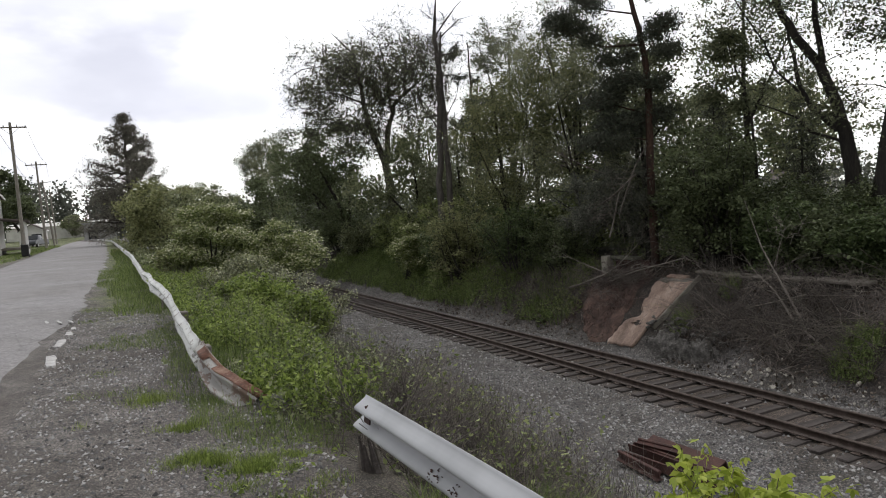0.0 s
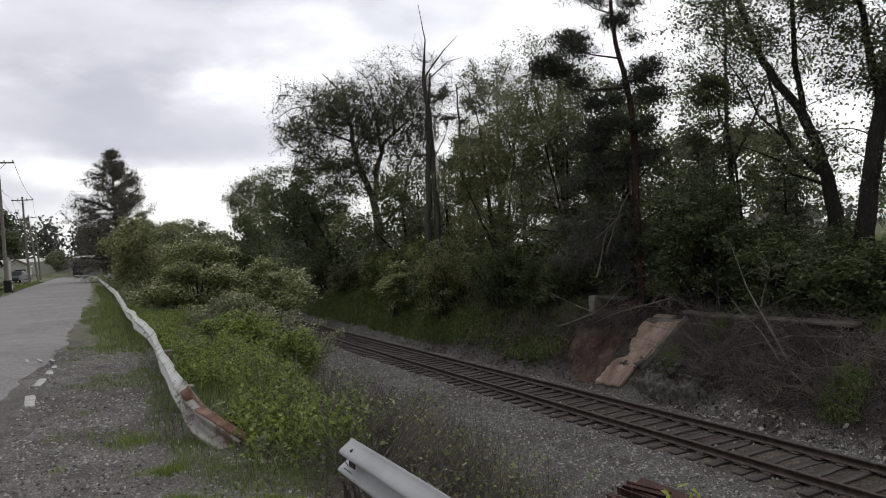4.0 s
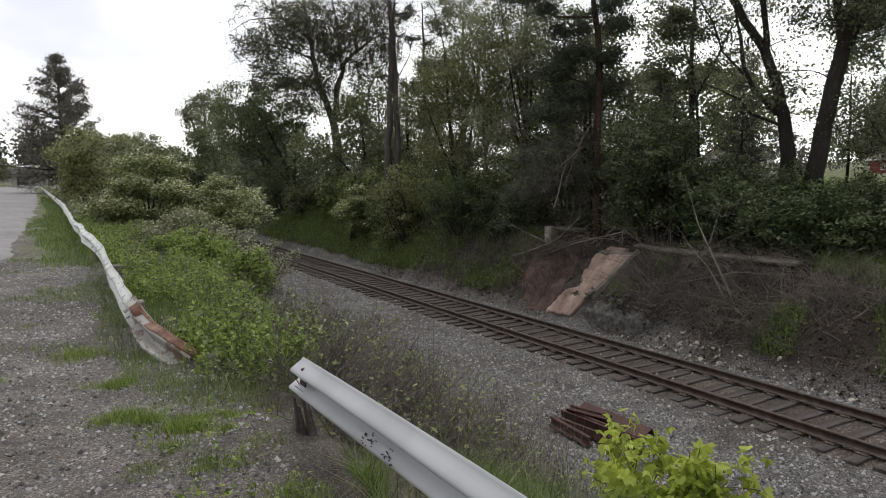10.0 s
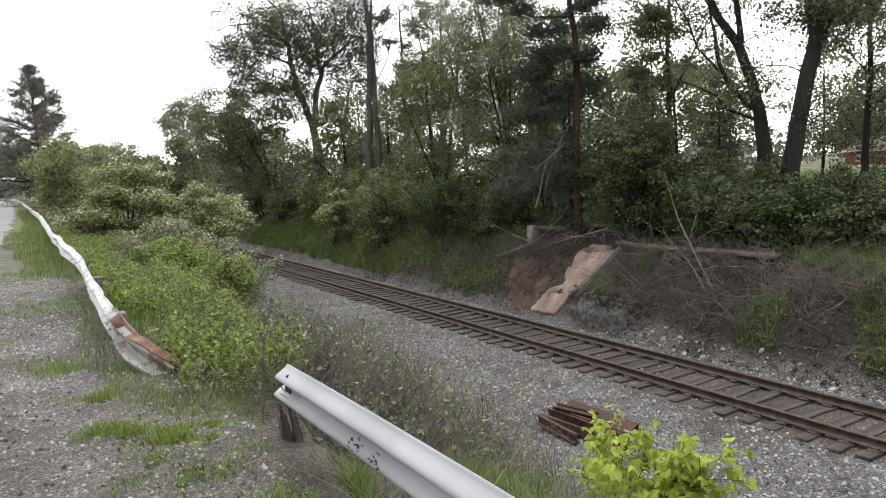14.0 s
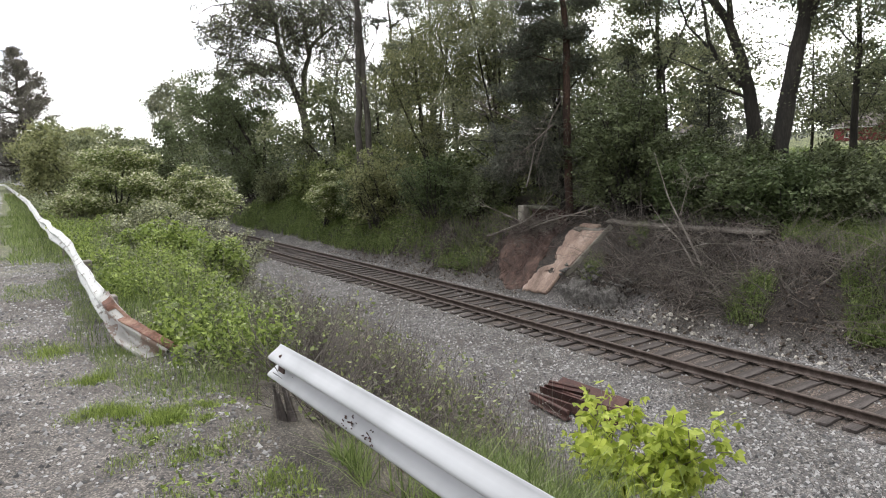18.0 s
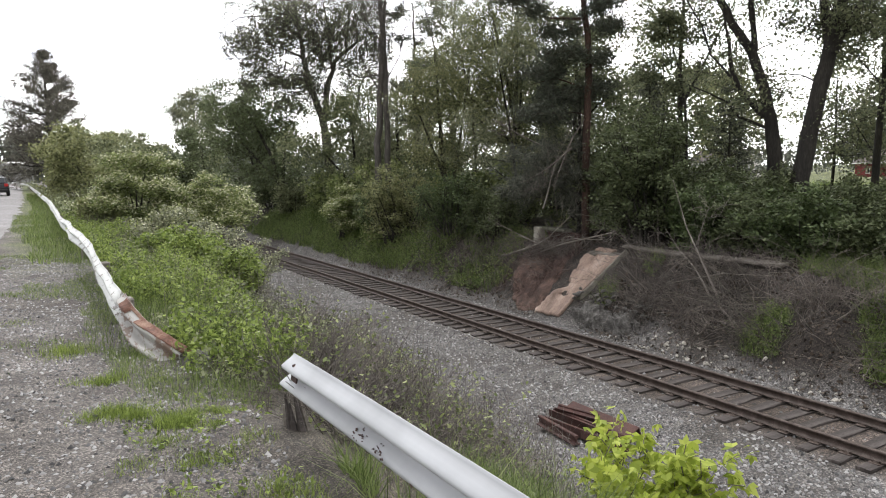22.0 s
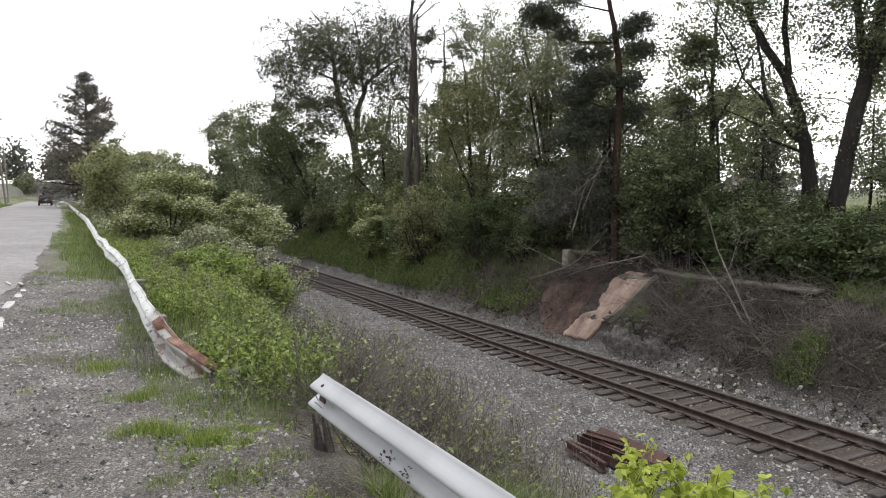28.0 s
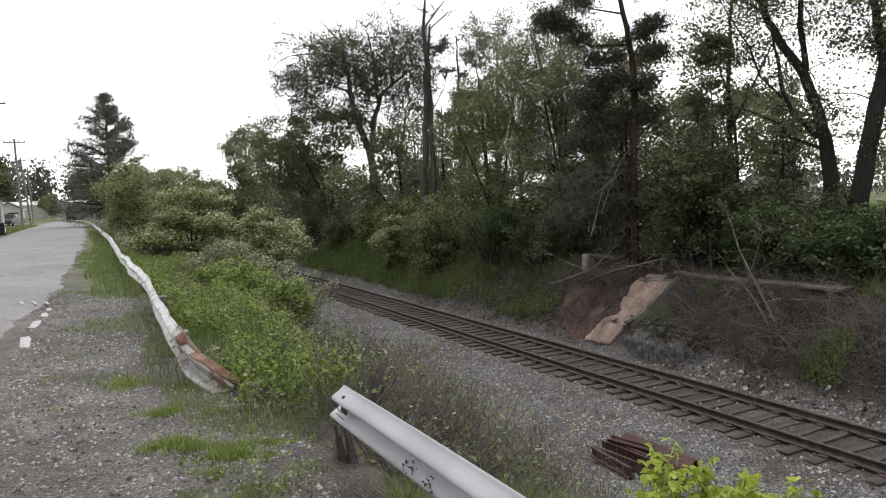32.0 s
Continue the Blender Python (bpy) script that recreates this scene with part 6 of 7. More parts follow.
    grass("dry_stalks", 1800, (2.8, 6.6), (5.0, 18), (0.7, 1.35), (0.006, 0.011), M_DRY, "tall bare stalks on the slope", 223, lambda x, y: scrub(x, y) & patchy(x, y, 0.6, 1, -0.1), 0.35)
    grass("dry_grass", 9000, (1.7, 5.5), (2.0, 7.5), (0.06, 0.35), (0.003, 0.007), M_DRY, "dry grass on the slope near the guardrail", 208, lambda x, y: patchy(x, y, 0.9, 1, -0.2), 1.1)
    weeds("scrub_greens", 800, (2.8, 6.6), (4.5, 18), (0.3, 0.8), M_SHRUB, 0.035, "olive leafy twigs in the dry brush", 224, lambda x, y: scrub(x, y) & patchy(x, y, 0.9, 0, 0.15), 20)
    grass("ballast_weeds", 2200, (5.6, 10.6), (4.0, 24), (0.1, 0.5), (0.004, 0.009), M_DRY, "scattered dry stalks in the ballast", 209, lambda x, y: patchy(x, y, 0.7, 0, 0.4), 0.4)
    weeds("ballast_greens", 300, (4.6, 7.6), (4.0, 14), (0.2, 0.65), M_WEED, 0.038, "scattered green weeds at the ballast's edge", 210, lambda x, y: patchy(x, y, 0.9, 3, 0.25), 22)
    # far bank
    weeds("bank_greens", 3400, (14.6, 17.6), (22, 52), (0.2, 0.6), M_GRASS, 0.08, "bright grass and weeds on the far bank", 211, lambda x, y: patchy(x, y, 0.35, 1, -0.35) & (y > 22 + 3 * value_noise(x, y * 0, 2)), 16)
    grass("bank_grass", 26000, (14.6, 18.0), (21, 54), (0.2, 0.6), (0.014, 0.03), M_GRASS, "long bright grass on the far bank", 212, lambda x, y: patchy(x, y, 0.3, 2, -0.6))
    weeds("bank_ferns", 1900, (14.7, 17.0), (21.5, 50), (0.3, 0.8), M_GRASS, 0.09, "rank bright green weeds on the far bank", 231, lambda x, y: patchy(x, y, 0.45, 3, -0.1), 15)
    spots = [(15.15, 10.1, 0.5), (14.95, 9.85, 0.45), (16.1, 7.6, 0.7), (15.4, 7.2, 0.8), (15.5, 6.2, 1.0), (16.3, 6.4, 0.9), (15.1, 15.5, 0.35), (17.4, 9.9, 0.7), (17.4, 8.6, 0.9), (17.2, 7.4, 0.8), (15.9, 4.6, 1.1), (16.9, 5.4, 1.0), (16.3, 14.6, 0.3)]
    green = lambda x, y: (np.min([((x - a) ** 2 + (y - b) ** 2) / r ** 2 for a, b, r in spots], axis=0) + 0.5 * value_noise(x * 2, y * 2, 1)) < 0.9
    weeds("bank_ivy", 8000, (14.7, 18.6), (3.0, 15.8), (0.08, 0.32), M_GRASS, 0.07, "creeping green plants over the bank", 213, lambda x, y: green(x, y) | (x > 18.2), 12)
    grass("bank_ivy_grass", 26000, (14.7, 18.4), (3.0, 15.8), (0.2, 0.6), (0.008, 0.016), M_GRASS, "grass tufts hanging over the bank", 225, green, 1.0)
    weeds("bank_shade_plants", 3600, (15.0, 19.5), (18.8, 40), (0.15, 0.6), M_OLIVE, 0.09, "ground plants below the trees", 214, lambda x, y: patchy(x, y, 0.5, 0, -0.3), 14)
    grass("bank_brush", 15000, (14.6, 17.3), (4.0, 30), (0.1, 0.8), (0.008, 0.018), M_DRY, "dead brown brush and vines on the bank", 215, lambda x, y: patchy(x, y, 1.3, 4, 0.35) & ~((y > 15.7) & (y < 18.4) & (x < 16.9)), 1.3)
    grass("track_side_grass", 1500, (10.2, 11.2), (18, 50), (0.1, 0.3), (0.01, 0.02), M_DRY, "dry grass beside the sleepers", 216, lambda x, y: patchy(x, y, 0.5, 2, 0.0), 0.6)
    # litter of dead leaves on the bank
    rng = np.random.RandomState(9)
    x, y = rng.uniform(14.2, 19, 20000), rng.uniform(3, 34, 20000)
    ok = ~((y > 15.8) & (y < 18.0) & (x < 16.7))
    tagged(new("leaf_litter", leaf_mesh("leaf_litter", on_ground(x[ok], y[ok], 0.02) + rng.normal(0, 0.02, (ok.sum(), 3)), 0.09, M_LITTER, rng, 0.7, 1.5)), "brown dead leaves scattered over the bank", "leaf litter", kind="stuff")
    # lawn on the other side of the road and beyond the bank
    grass("lawn", 9000, (-16, -6.4), (45, 125), (0.1, 0.22), (0.05, 0.1), M_GRASS, "mown lawn across the road", 217)
    grass("field_grass", 14000, (21, 70), (2, 46), (0.15, 0.5), (0.03, 0.06), M_GRASS, "light green grass behind the bank", 218)


def build_stones():
    rng = np.random.RandomState(12)
    n = 26000
    x, y = rng.uniform(6.3, 14.3, n), 3.5 + 34 * rng.rand(n) ** 1.6
    x2, y2 = rng.uniform(-0.9, 1.3, 11000), 2.2 + 15 * rng.rand(11000) ** 1.3
    x, y = np.concatenate([x, x2]), np.concatenate([y, y2])
    size = np.concatenate([rng.uniform(0.018, 0.045, n), rng.uniform(0.006, 0.02, 11000)])
    c = on_ground(x, y, 0.0)
    ok = (np.abs(x - TRACK_X) > 1.32) | (rng.rand(len(x)) < 0.12)
    x, y, c, size = x[ok], y[ok], c[ok], size[ok]
    tie = (np.abs(x - TRACK_X) < 1.42)
    c[tie, 2] = np.minimum(c[tie, 2], RAIL_TOP - 0.21)
    base = np.array([(1, 0, 0), (0, 1, 0), (-1, 0, 0), (0, -1, 0), (0, 0, 0.9), (0, 0, -0.5)], float)
    tri = np.array([(0, 1, 4), (1, 2, 4), (2, 3, 4), (3, 0, 4)])
    v = c[:, None] + base[None] * size[:, None, None] * rng.uniform(0.6, 1.3, (len(x), 6, 1)) + rng.normal(0, 0.15, (len(x), 6, 3)) * size[:, None, None]
    f = (tri[None] + (np.arange(len(x)) * 6)[:, None, None]).reshape(-1, 3)
    tagged(new("ballast_stones", mesh_of("ballast_stones", v.reshape(-1, 3), f, M_STONE)), "loose grey ballast stones and gravel", "gravel", kind="stuff")
    # pale rubble at the foot of the bank
    meshes = []
    for s in range(5):
        rs = random.Random(40 + s)
        bm = bmesh.new()
        bmesh.ops.create_icosphere(bm, subdivisions=2, radius=1.0)
        cuts = [Vector((rs.gauss(0, 1), rs.gauss(0, 1), rs.gauss(0, 1))).normalized() for _ in range(7)]
        for vtx in bm.verts:
            for cdir in cuts:
                d = vtx.co.dot(cdir) - 0.5
                if d > 0:
                    vtx.co -= cdir * d
            vtx.co += Vector((rs.gauss(0, 0.03), rs.gauss(0, 0.03), rs.gauss(0, 0.03)))
        me = bpy.data.meshes.new("stone")
        bm.to_mesh(me)
        bm.free()
        me.materials.append(M_RUBBLE)
        meshes.append(me)
    dark = []
    for me in meshes:
        d = me.copy()
        d.name = "ledge_stone"
        d.materials.clear()
        d.materials.append(M_DARKSTONE)
        dark.append(d)
    rs = random.Random(78)
    for k in range(90):
        y = rs.uniform(13.0, 16.6)
        x = 14.45 + rs.uniform(0, 0.65)
        s = rs.uniform(0.035, 0.13)
        ob = new("ledge_stone", dark[rs.randrange(5)])
        ob.matrix_world = pose(x, y, ground_z(x, y) + (0.05 if y < 13.3 else 0.3 if x > 14.7 else 0.12), rs.uniform(-25, 25), rs.uniform(-25, 25), rs.uniform(0, 360)) @ Matrix.Diagonal((s, s * rs.uniform(0.7, 1.2), s * rs.uniform(0.45, 0.8), 1))
        tagged(ob, "dark grey broken rock in the bank's ledge", "stone", "dark rock ledge in the bank")
    rs = random.Random(77)
    for k in range(140):
        y = rs.choice((rs.uniform(8.5, 14.6), rs.uniform(10.2, 13.4), rs.uniform(6, 9)))
        x = 14.15 + abs(rs.gauss(0.1, 0.28))
        s = rs.uniform(0.02, 0.065) * (1.7 if rs.random() < 0.12 else 1)
        ob = new("stone", meshes[rs.randrange(5)])
        ob.matrix_world = pose(x, y, ground_z(x, y) + s * 0.35, rs.uniform(0, 360), rs.uniform(0, 360), rs.uniform(0, 360)) @ Matrix.Diagonal((s, s * rs.uniform(0.6, 1), s * rs.uniform(0.5, 0.9), 1))
        tagged(ob, "pale broken stone at the foot of the bank", "stone", "rubble at the foot of the bank")


# ---- built things on the bank ----
def build_bank_things():
    # broken concrete chute down the bank
    chute = thing("concrete_chute", pose(0, 0, 0), "tan stained broken concrete chute down the bank", "concrete chute")
    n, m = 34, 20
    v = []
    for i in range(n):
        u = i / (n - 1)
        x = 14.38 + 2.05 * u
        y0 = float(np.interp(x, [14.4, 15.03, 16.43], [16.92, 16.62, 16.2])) + 0.05 * math.sin(x * 9) * (x < 15.0)
        y1 = float(np.interp(x, [14.4, 14.74, 14.94, 15.15, 15.5, 16.0, 16.43], [18.0, 18.1, 17.95, 17.35, 17.55, 17.72, 17.78])) + 0.07 * math.sin(x * 11) + 0.04 * math.sin(x * 31)
        for j in range(m):
            w = j / (m - 1)
            y = y0 + (y1 - y0) * w
            z = -3.06 + 1.76 * u + 0.17 + 0.04 * float(value_noise(x * 2, y * 2, 3)) + 0.022 * float(value_noise(x * 7, y * 7, 1)) - 0.1 * (x < 14.98 + 0.12 * math.sin(y * 7)) - 0.14 * (w > 0.97) - 0.35 * max(0, 0.06 - u) * (1 + math.sin(w * 17))
            v.append((x, y, z))
    f = [(i * m + j, (i + 1) * m + j, (i + 1) * m + j + 1, i * m + j + 1) for i in range(n - 1) for j in range(m - 1)]
    ob = part("slab", mesh_of("slab", v, f, M_CLAY, True), None, chute)
    sol = ob.modifiers.new("thickness", "SOLIDIFY")
    sol.thickness = 0.14
    part("kerb", box((15.82, 16.32, -1.76), (2.25, 0.05, 0.2), (0, -40.4, -15), 0.015), M_CONCRETE, chute, "thin raised concrete edge")
    for x, y, z, sx, sy, turn in ((16.52, 16.72, -1.17, 0.34, 0.95, 6), (16.44, 17.4, -1.2, 0.3, 0.5, -14), (16.62, 17.05, -1.08, 0.3, 0.7, 12)):
        part("top_ledge", box((x, y, z), (sx, sy, 0.08), (3, -8, turn), 0.025), M_CLAY if turn > 10 else M_TIMBER, chute, "broken ledge above the chute")
    # raw earth left of the chute
    v = []
    n, m = 22, 22
    for i in range(n):
        for j in range(m):
            u, w = i / (n - 1), j / (m - 1)
            x, y = 14.3 + 2.4 * u, 17.3 + 3.0 * w + 0.9 * u
            z = ground_z(x, y) + 0.05 + 0.1 - 0.55 * max(0.0, (2 * w - 1) ** 2 + 0.8 * (2 * u - 1) ** 2 + 0.5 * float(value_noise(x * 1.7, y * 1.7, 4)) - 0.45) + 0.07 * float(value_noise(x * 3, y * 3, 2))
            v.append((x, y, z))
    f = [(i * m + j, (i + 1) * m + j, (i + 1) * m + j + 1, i * m + j + 1) for i in range(n - 1) for j in range(m - 1)]
    tagged(new("earth_scar", mesh_of("earth_scar", v, f, M_REDEARTH, True)), "red-brown earth slipped from the bank", "bare earth", kind="structure")
    n, m = 70, 14
    v = []
    for i in range(n):
        for j in range(m):
            y, w = 13.3 + 3.35 * i / (n - 1), j / (m - 1)
            x = 14.3 + 0.75 * max(0, w - 0.45) / 0.55 + 0.12 * w
            z = -3.32 + 0.66 * min(1, w / 0.45) + 0.3 * max(0, w - 0.45)
            taper = min(1, 4 * i / (n - 1), 5 * (1 - i / (n - 1)))
            r = 0.1 * float(value_noise(y * 3, w * 5, 3)) + 0.11 * float(value_noise(y * 9, w * 8, 2)) + 0.07 * float(value_noise(y * 19, w * 15, 4))
            v.append((x - r * 0.8 + 0.5 * (1 - taper), y, z - 0.6 * (1 - taper) + r))
    f = [(i * m + j, (i + 1) * m + j, (i + 1) * m + j + 1, i * m + j + 1) for i in range(n - 1) for j in range(m - 1)]
    tagged(new("rock_ledge", mesh_of("rock_ledge", v, f, M_DARKSTONE)), "rough dark grey rock ledge at the foot of the bank", "rock ledge", kind="structure")
    # concrete box with a dark opening
    hw = thing("concrete_headwall", pose(16.8, 20.2, -1.35), "old concrete headwall with a dark opening", "headwall")
    part("post", box((0, 0.6, 0.3), (0.3, 0.36, 1.05), (0, 0, 0), 0.025), M_CONCRETE, hw)
    part("lintel", box((0.2, -0.2, 0.76), (0.4, 1.3, 0.12), (1, 0, 0), 0.02), M_MOSSY, hw, "mossy dark cover slab")
    # Dark rust colour here stands in for the shade inside the opening.
    part("back_wall", box((0.55, -0.2, 0.25), (0.12, 1.8, 0.8), (0, 0, 0), 0.01), M_DARKRUST, hw, "inner wall with the recess's shade in its dark colour")
    # long edge beam along the bank's top
    wall = thing("retaining_edge", pose(16.72, 13.1, -0.9), "long grey timber edging along the top of the bank", "retaining edge")
    for k in range(3):
        part("timber", box((-0.02 + 0.02 * k, 1.3 - 1.48 * k, -0.02 + 0.01 * k), (0.4, 1.45, 0.08), (0, -5, -0.8 + 0.6 * k), 0.015), M_TIMBER, wall)
    # Added dark strip: imitates the shadow that the edging casts below itself.
    part("under_shade_strip", box((0.06, -0.1, -0.18), (0.14, 4.2, 0.24), (0, 0, 0), 0.01), M_SLEEPER, wall, "dark strip standing in for the shadow under the timbers")
    part("plank", box((0.0, 2.6, 0.0), (0.3, 1.1, 0.07), (3, -4, 4), 0.015), M_TIMBER, wall)
    st = thing("stake", pose(16.85, 15.0, -1.2), "thin pale wooden stake", "stake")
    pl = Plant(5)
    o = dict(depth=1, seg=0.3, wob=0.03, kids=[1], angle=(30, 50), ratio=0.15, thin=0.6)
    o["from"] = [0.6]
    pl.grow((0, 0, 0), (0.02, 0.04, 1), 1.75, 0.03, 1, o)
    pl.wood(M_DEADWOOD, "wood", st)
    # fallen dead branches
    dead = dict(depth=2, seg=0.3, wob=0.09, lift=0.0, trunk_lift=0.0, kids=[7, 4], angle=(15, 45), ratio=0.45, thin=0.5)
    dead["from"] = [0.35, 0.3]
    for k, (x, y, z, d, length, r) in enumerate([(15.55, 11.7, -2.35, (0.42, 0.85, 0.78), 4.1, 0.045), (15.9, 22.0, -1.7, (0.1, -0.93, 0.22), 5.2, 0.05), (15.8, 10.4, -2.1, (-0.1, 0.9, 0.1), 3.0, 0.03),
                                                  (15.4, 12.6, -2.5, (0.1, -0.9, 0.12), 3.2, 0.03), (16.4, 20.1, 0.2, (0.15, -0.35, 1.0), 3.2, 0.04), (16.2, 9.2, -1.6, (-0.3, 0.8, -0.1), 2.6, 0.025), (16.2, 19.6, -1.2, (-0.2, 0.7, 0.2), 2.6, 0.03)]):
        t = thing("dead_branch", pose(x, y, z), "bare grey fallen branch on the bank", "branch", "fallen branches on the bank")
        pl = Plant(300 + k)
        pl.grow((0, 0, 0), d, length, r, 2, dead)
        pl.wood(M_PALEWOOD, "wood", t)
    for k, line in enumerate([[(17.3, 18.9, 3.4, 0.02), (16.9, 19.1, 2.7, 0.028), (16.6, 19.3, 1.8, 0.026), (16.45, 19.55, 1.0, 0.02), (16.5, 19.4, 0.0, 0.012)], [(17.0, 19.2, 2.4, 0.03), (16.5, 19.9, 1.7, 0.025), (16.0, 20.6, 1.2, 0.01)], [(17.0, 20.8, 2.5, 0.03), (16.3, 21.5, 3.0, 0.025), (15.7, 22.3, 3.6, 0.01)]]):
        crown_tree("dead_branch", 0, 0, "pale dead branch hanging below the pine", 340 + k, [line], [(16.3, 20.0, 1.1, 0.7, 0.6), (16.6, 19.4, 1.9, 0.5, 0.7)] if k < 2 else [(15.9, 21.8, 3.2, 0.6, 0.4)], 16, M_DRY, 1, 0.04, 0.05, M_VINE, 0.4, 3, True, z=0.1, least=0.007, category="branch")
    for k, line in enumerate([[(16.1, 13.85, 1.3, 0.008), (16.1, 13.35, 0.0, 0.02), (16.0, 12.85, -0.7, 0.03), (15.8, 12.05, -1.7, 0.036), (15.6, 11.75, -2.05, 0.034), (15.3, 10.9, -2.45, 0.026)], [(15.2, 14.9, -2.6, 0.02), (15.5, 13.0, -2.2, 0.016), (15.6, 11.8, -1.9, 0.008)],
                              [(15.9, 13.9, -1.75, 0.018), (15.9, 12.0, -1.2, 0.014), (16.0, 10.6, -1.1, 0.006)], [(15.9, 20.9, -1.75, 0.02), (16.0, 18.5, -0.95, 0.035), (16.2, 16.4, -0.42, 0.02)], [(16.0, 20.4, -1.4, 0.014), (16.2, 18.2, -0.75, 0.018), (16.3, 16.9, -0.7, 0.008)], [(16.0, 12.9, -0.5, 0.014), (16.0, 12.5, 0.6, 0.006)]]):
        near_by = [(p[0], p[1], p[2], 0.5, 0.4) for p in line[1:]]
        crown_tree("dead_branch", 0, 0, "bare grey dead branch over the bank", 360 + k, [line], near_by, 12, M_DRY, 1, 0.03, 0.05, M_PALEWOOD, 0.35, 2, True, z=0.1, least=0.006, category="branch")
    # vines in arcs over the bank
    vine = dict(depth=1, seg=0.2, wob=0.12, lift=-0.06, trunk_lift=-0.09, kids=[4], angle=(15, 50), ratio=0.6, thin=0.7)
    vine["from"] = [0.2]
    t = thing("bramble_vines", pose(0, 0, 0), "tangle of bare brown vines over the bank", "vines", kind="stuff")
    pl = Plant(320)
    for k in range(300):
        y = pl.rs.uniform(4.5, 15.4) if k < 200 else pl.rs.uniform(18.6, 30)
        x = pl.rs.uniform(14.7, 17.0)
        a = pl.rs.uniform(0, 6.28)
        pl.grow((x, y, ground_z(x, y)), (math.cos(a) - 0.3, math.sin(a), pl.rs.uniform(0.5, 1.3)), pl.rs.uniform(0.5, 2.2), pl.rs.uniform(0.006, 0.016), 1, vine)
    pl.wood(M_VINE, "branchwork", t)
    def brush(name, label, seed, spots, material, tall, thick, leaf=None):
        t = thing(name, pose(0, 0, 0), label, "brush", kind="stuff")
        pl = Plant(seed)
        o = dict(depth=1, seg=0.14, wob=0.17, lift=0.0, trunk_lift=-0.02, kids=[6], angle=(20, 70), ratio=0.5, thin=0.7, least=0.003)
        o["from"] = [0.15]
        for x, y, size in spots:
            for k in range(int(9 * size + 4)):
                a = pl.rs.uniform(0, 6.28)
                px, py = x + pl.rs.gauss(0, 0.2 * size), y + pl.rs.gauss(0, 0.2 * size)
                pl.grow((px, py, ground_z(px, py) - 0.03), (math.cos(a) * 0.9, math.sin(a) * 0.9, pl.rs.uniform(0.2, 1.3)), size * pl.rs.uniform(0.5, 1.1) * tall, thick * pl.rs.uniform(0.6, 1.3), 1, o)
        pl.wood(material, "branchwork", t)
        if leaf:
            pl.leaves(pl.places(3, 0.05), 0.05, leaf, "foliage", t)
    rs = random.Random(61)
    spots = []
    for k in range(110):
        y = 4.6 + 12 * rs.random() ** 1.5
        spots.append((float(np.interp(y, [4.6, 6, 8, 11, 16, 30], [1.9, 2.6, 3.2, 3.8, 4.6, 6.2])) + rs.uniform(-0.2, 2.0), y, rs.uniform(0.5, 1.2)))
    brush("slope_brush", "tangled bare grey-brown brush on the slope", 351, spots[:66], M_VINE, 0.8, 0.007)
    spots_near = []
    for k in range(60):
        y = rs.uniform(4.5, 9.5)
        spots_near.append((float(np.interp(y, [4.5, 6, 8, 11], [1.75, 2.2, 2.8, 3.4])) + rs.uniform(0.0, 1.3), y, rs.uniform(0.5, 1.0)))
    brush("slope_brush", "dense grey-brown dead twigs beside the weeds", 356, spots_near, M_DEADWOOD, 0.85, 0.006)
    brush("slope_brush", "bare brush with a few olive leaves on the slope", 352, spots[66:], M_DEADWOOD, 0.8, 0.007, M_OLIVE)
    spots = [(rs.uniform(14.9, 16.6), rs.choice((rs.uniform(7.5, 15.4), rs.uniform(10, 14.5), rs.uniform(4.5, 8))), rs.uniform(0.7, 1.5)) for k in range(56)]
    brush("bank_thicket", "tangle of dead grey brush on the bank", 353, spots[:32], M_DEADWOOD, 0.95, 0.013)
    brush("bank_thicket", "tangle of dead brown brush on the bank", 354, spots[32:], M_VINE, 0.95, 0.013)
    brush("bank_thicket", "dead brush above the slipped earth", 355, [(rs.uniform(15.6, 17.0), rs.uniform(18.3, 24), rs.uniform(0.6, 1.2)) for k in range(34)], M_VINE, 1.0, 0.011)
    rng = np.random.RandomState(71)
    x, y = rng.uniform(14.7, 16.9, 2600), rng.uniform(17.5, 20.8, 2600)
    ok = patchy(x, y, 1.6, 1, -0.2)
    x, y = x[ok], y[ok]
    reach = np.stack([rng.uniform(-0.45, 0.05, len(x)), rng.normal(0, 0.25, len(x)), rng.uniform(-0.25, 0.25, len(x))], -1)
    strips("hanging_roots", on_ground(x, y, 0.2), reach, rng.uniform(0.01, 0.024, len(x)), M_ROOT, "red-brown roots and stems over the slipped earth", "roots", 2, 72, 0.3)
    # old rails dumped beside the track
    t = thing("scrap_channel", pose(9.05, 9.45, -3.2, 0, 0, 1), "rusty steel channel dumped on the ballast", "scrap steel", "scrap steel beside the track")
    part("web", box((0, 0, 0.1), (0.4, 1.75, 0.025), (0, -24, 0), 0.006), M_DARKRUST, t)
    part("flange", box((0.2, 0, 0.1), (0.025, 1.75, 0.16), (0, -24, 0), 0.006), M_DARKRUST, t)
    part("flange", box((-0.16, 0, -0.02), (0.025, 1.75, 0.13), (0, -24, 0), 0.006), M_DARKRUST, t)
    for x, y, z, length, turn, tip in ((8.62, 9.3, -3.17, 1.95, 4, 78), (8.36, 9.15, -3.2, 2.05, 7, 95), (8.15, 9.55, -3.22, 1.2, -6, 0), (8.75, 9.75, -3.12, 0.9, 14, 60)):
        prof = rail_profile()
        nn = len(prof)
        v = [(px * 1.1, yy, pz + 0.17) for yy in (-length / 2, length / 2) for px, pz in prof]
        bm = bmesh.new()
        vs = [bm.verts.new(p) for p in v]
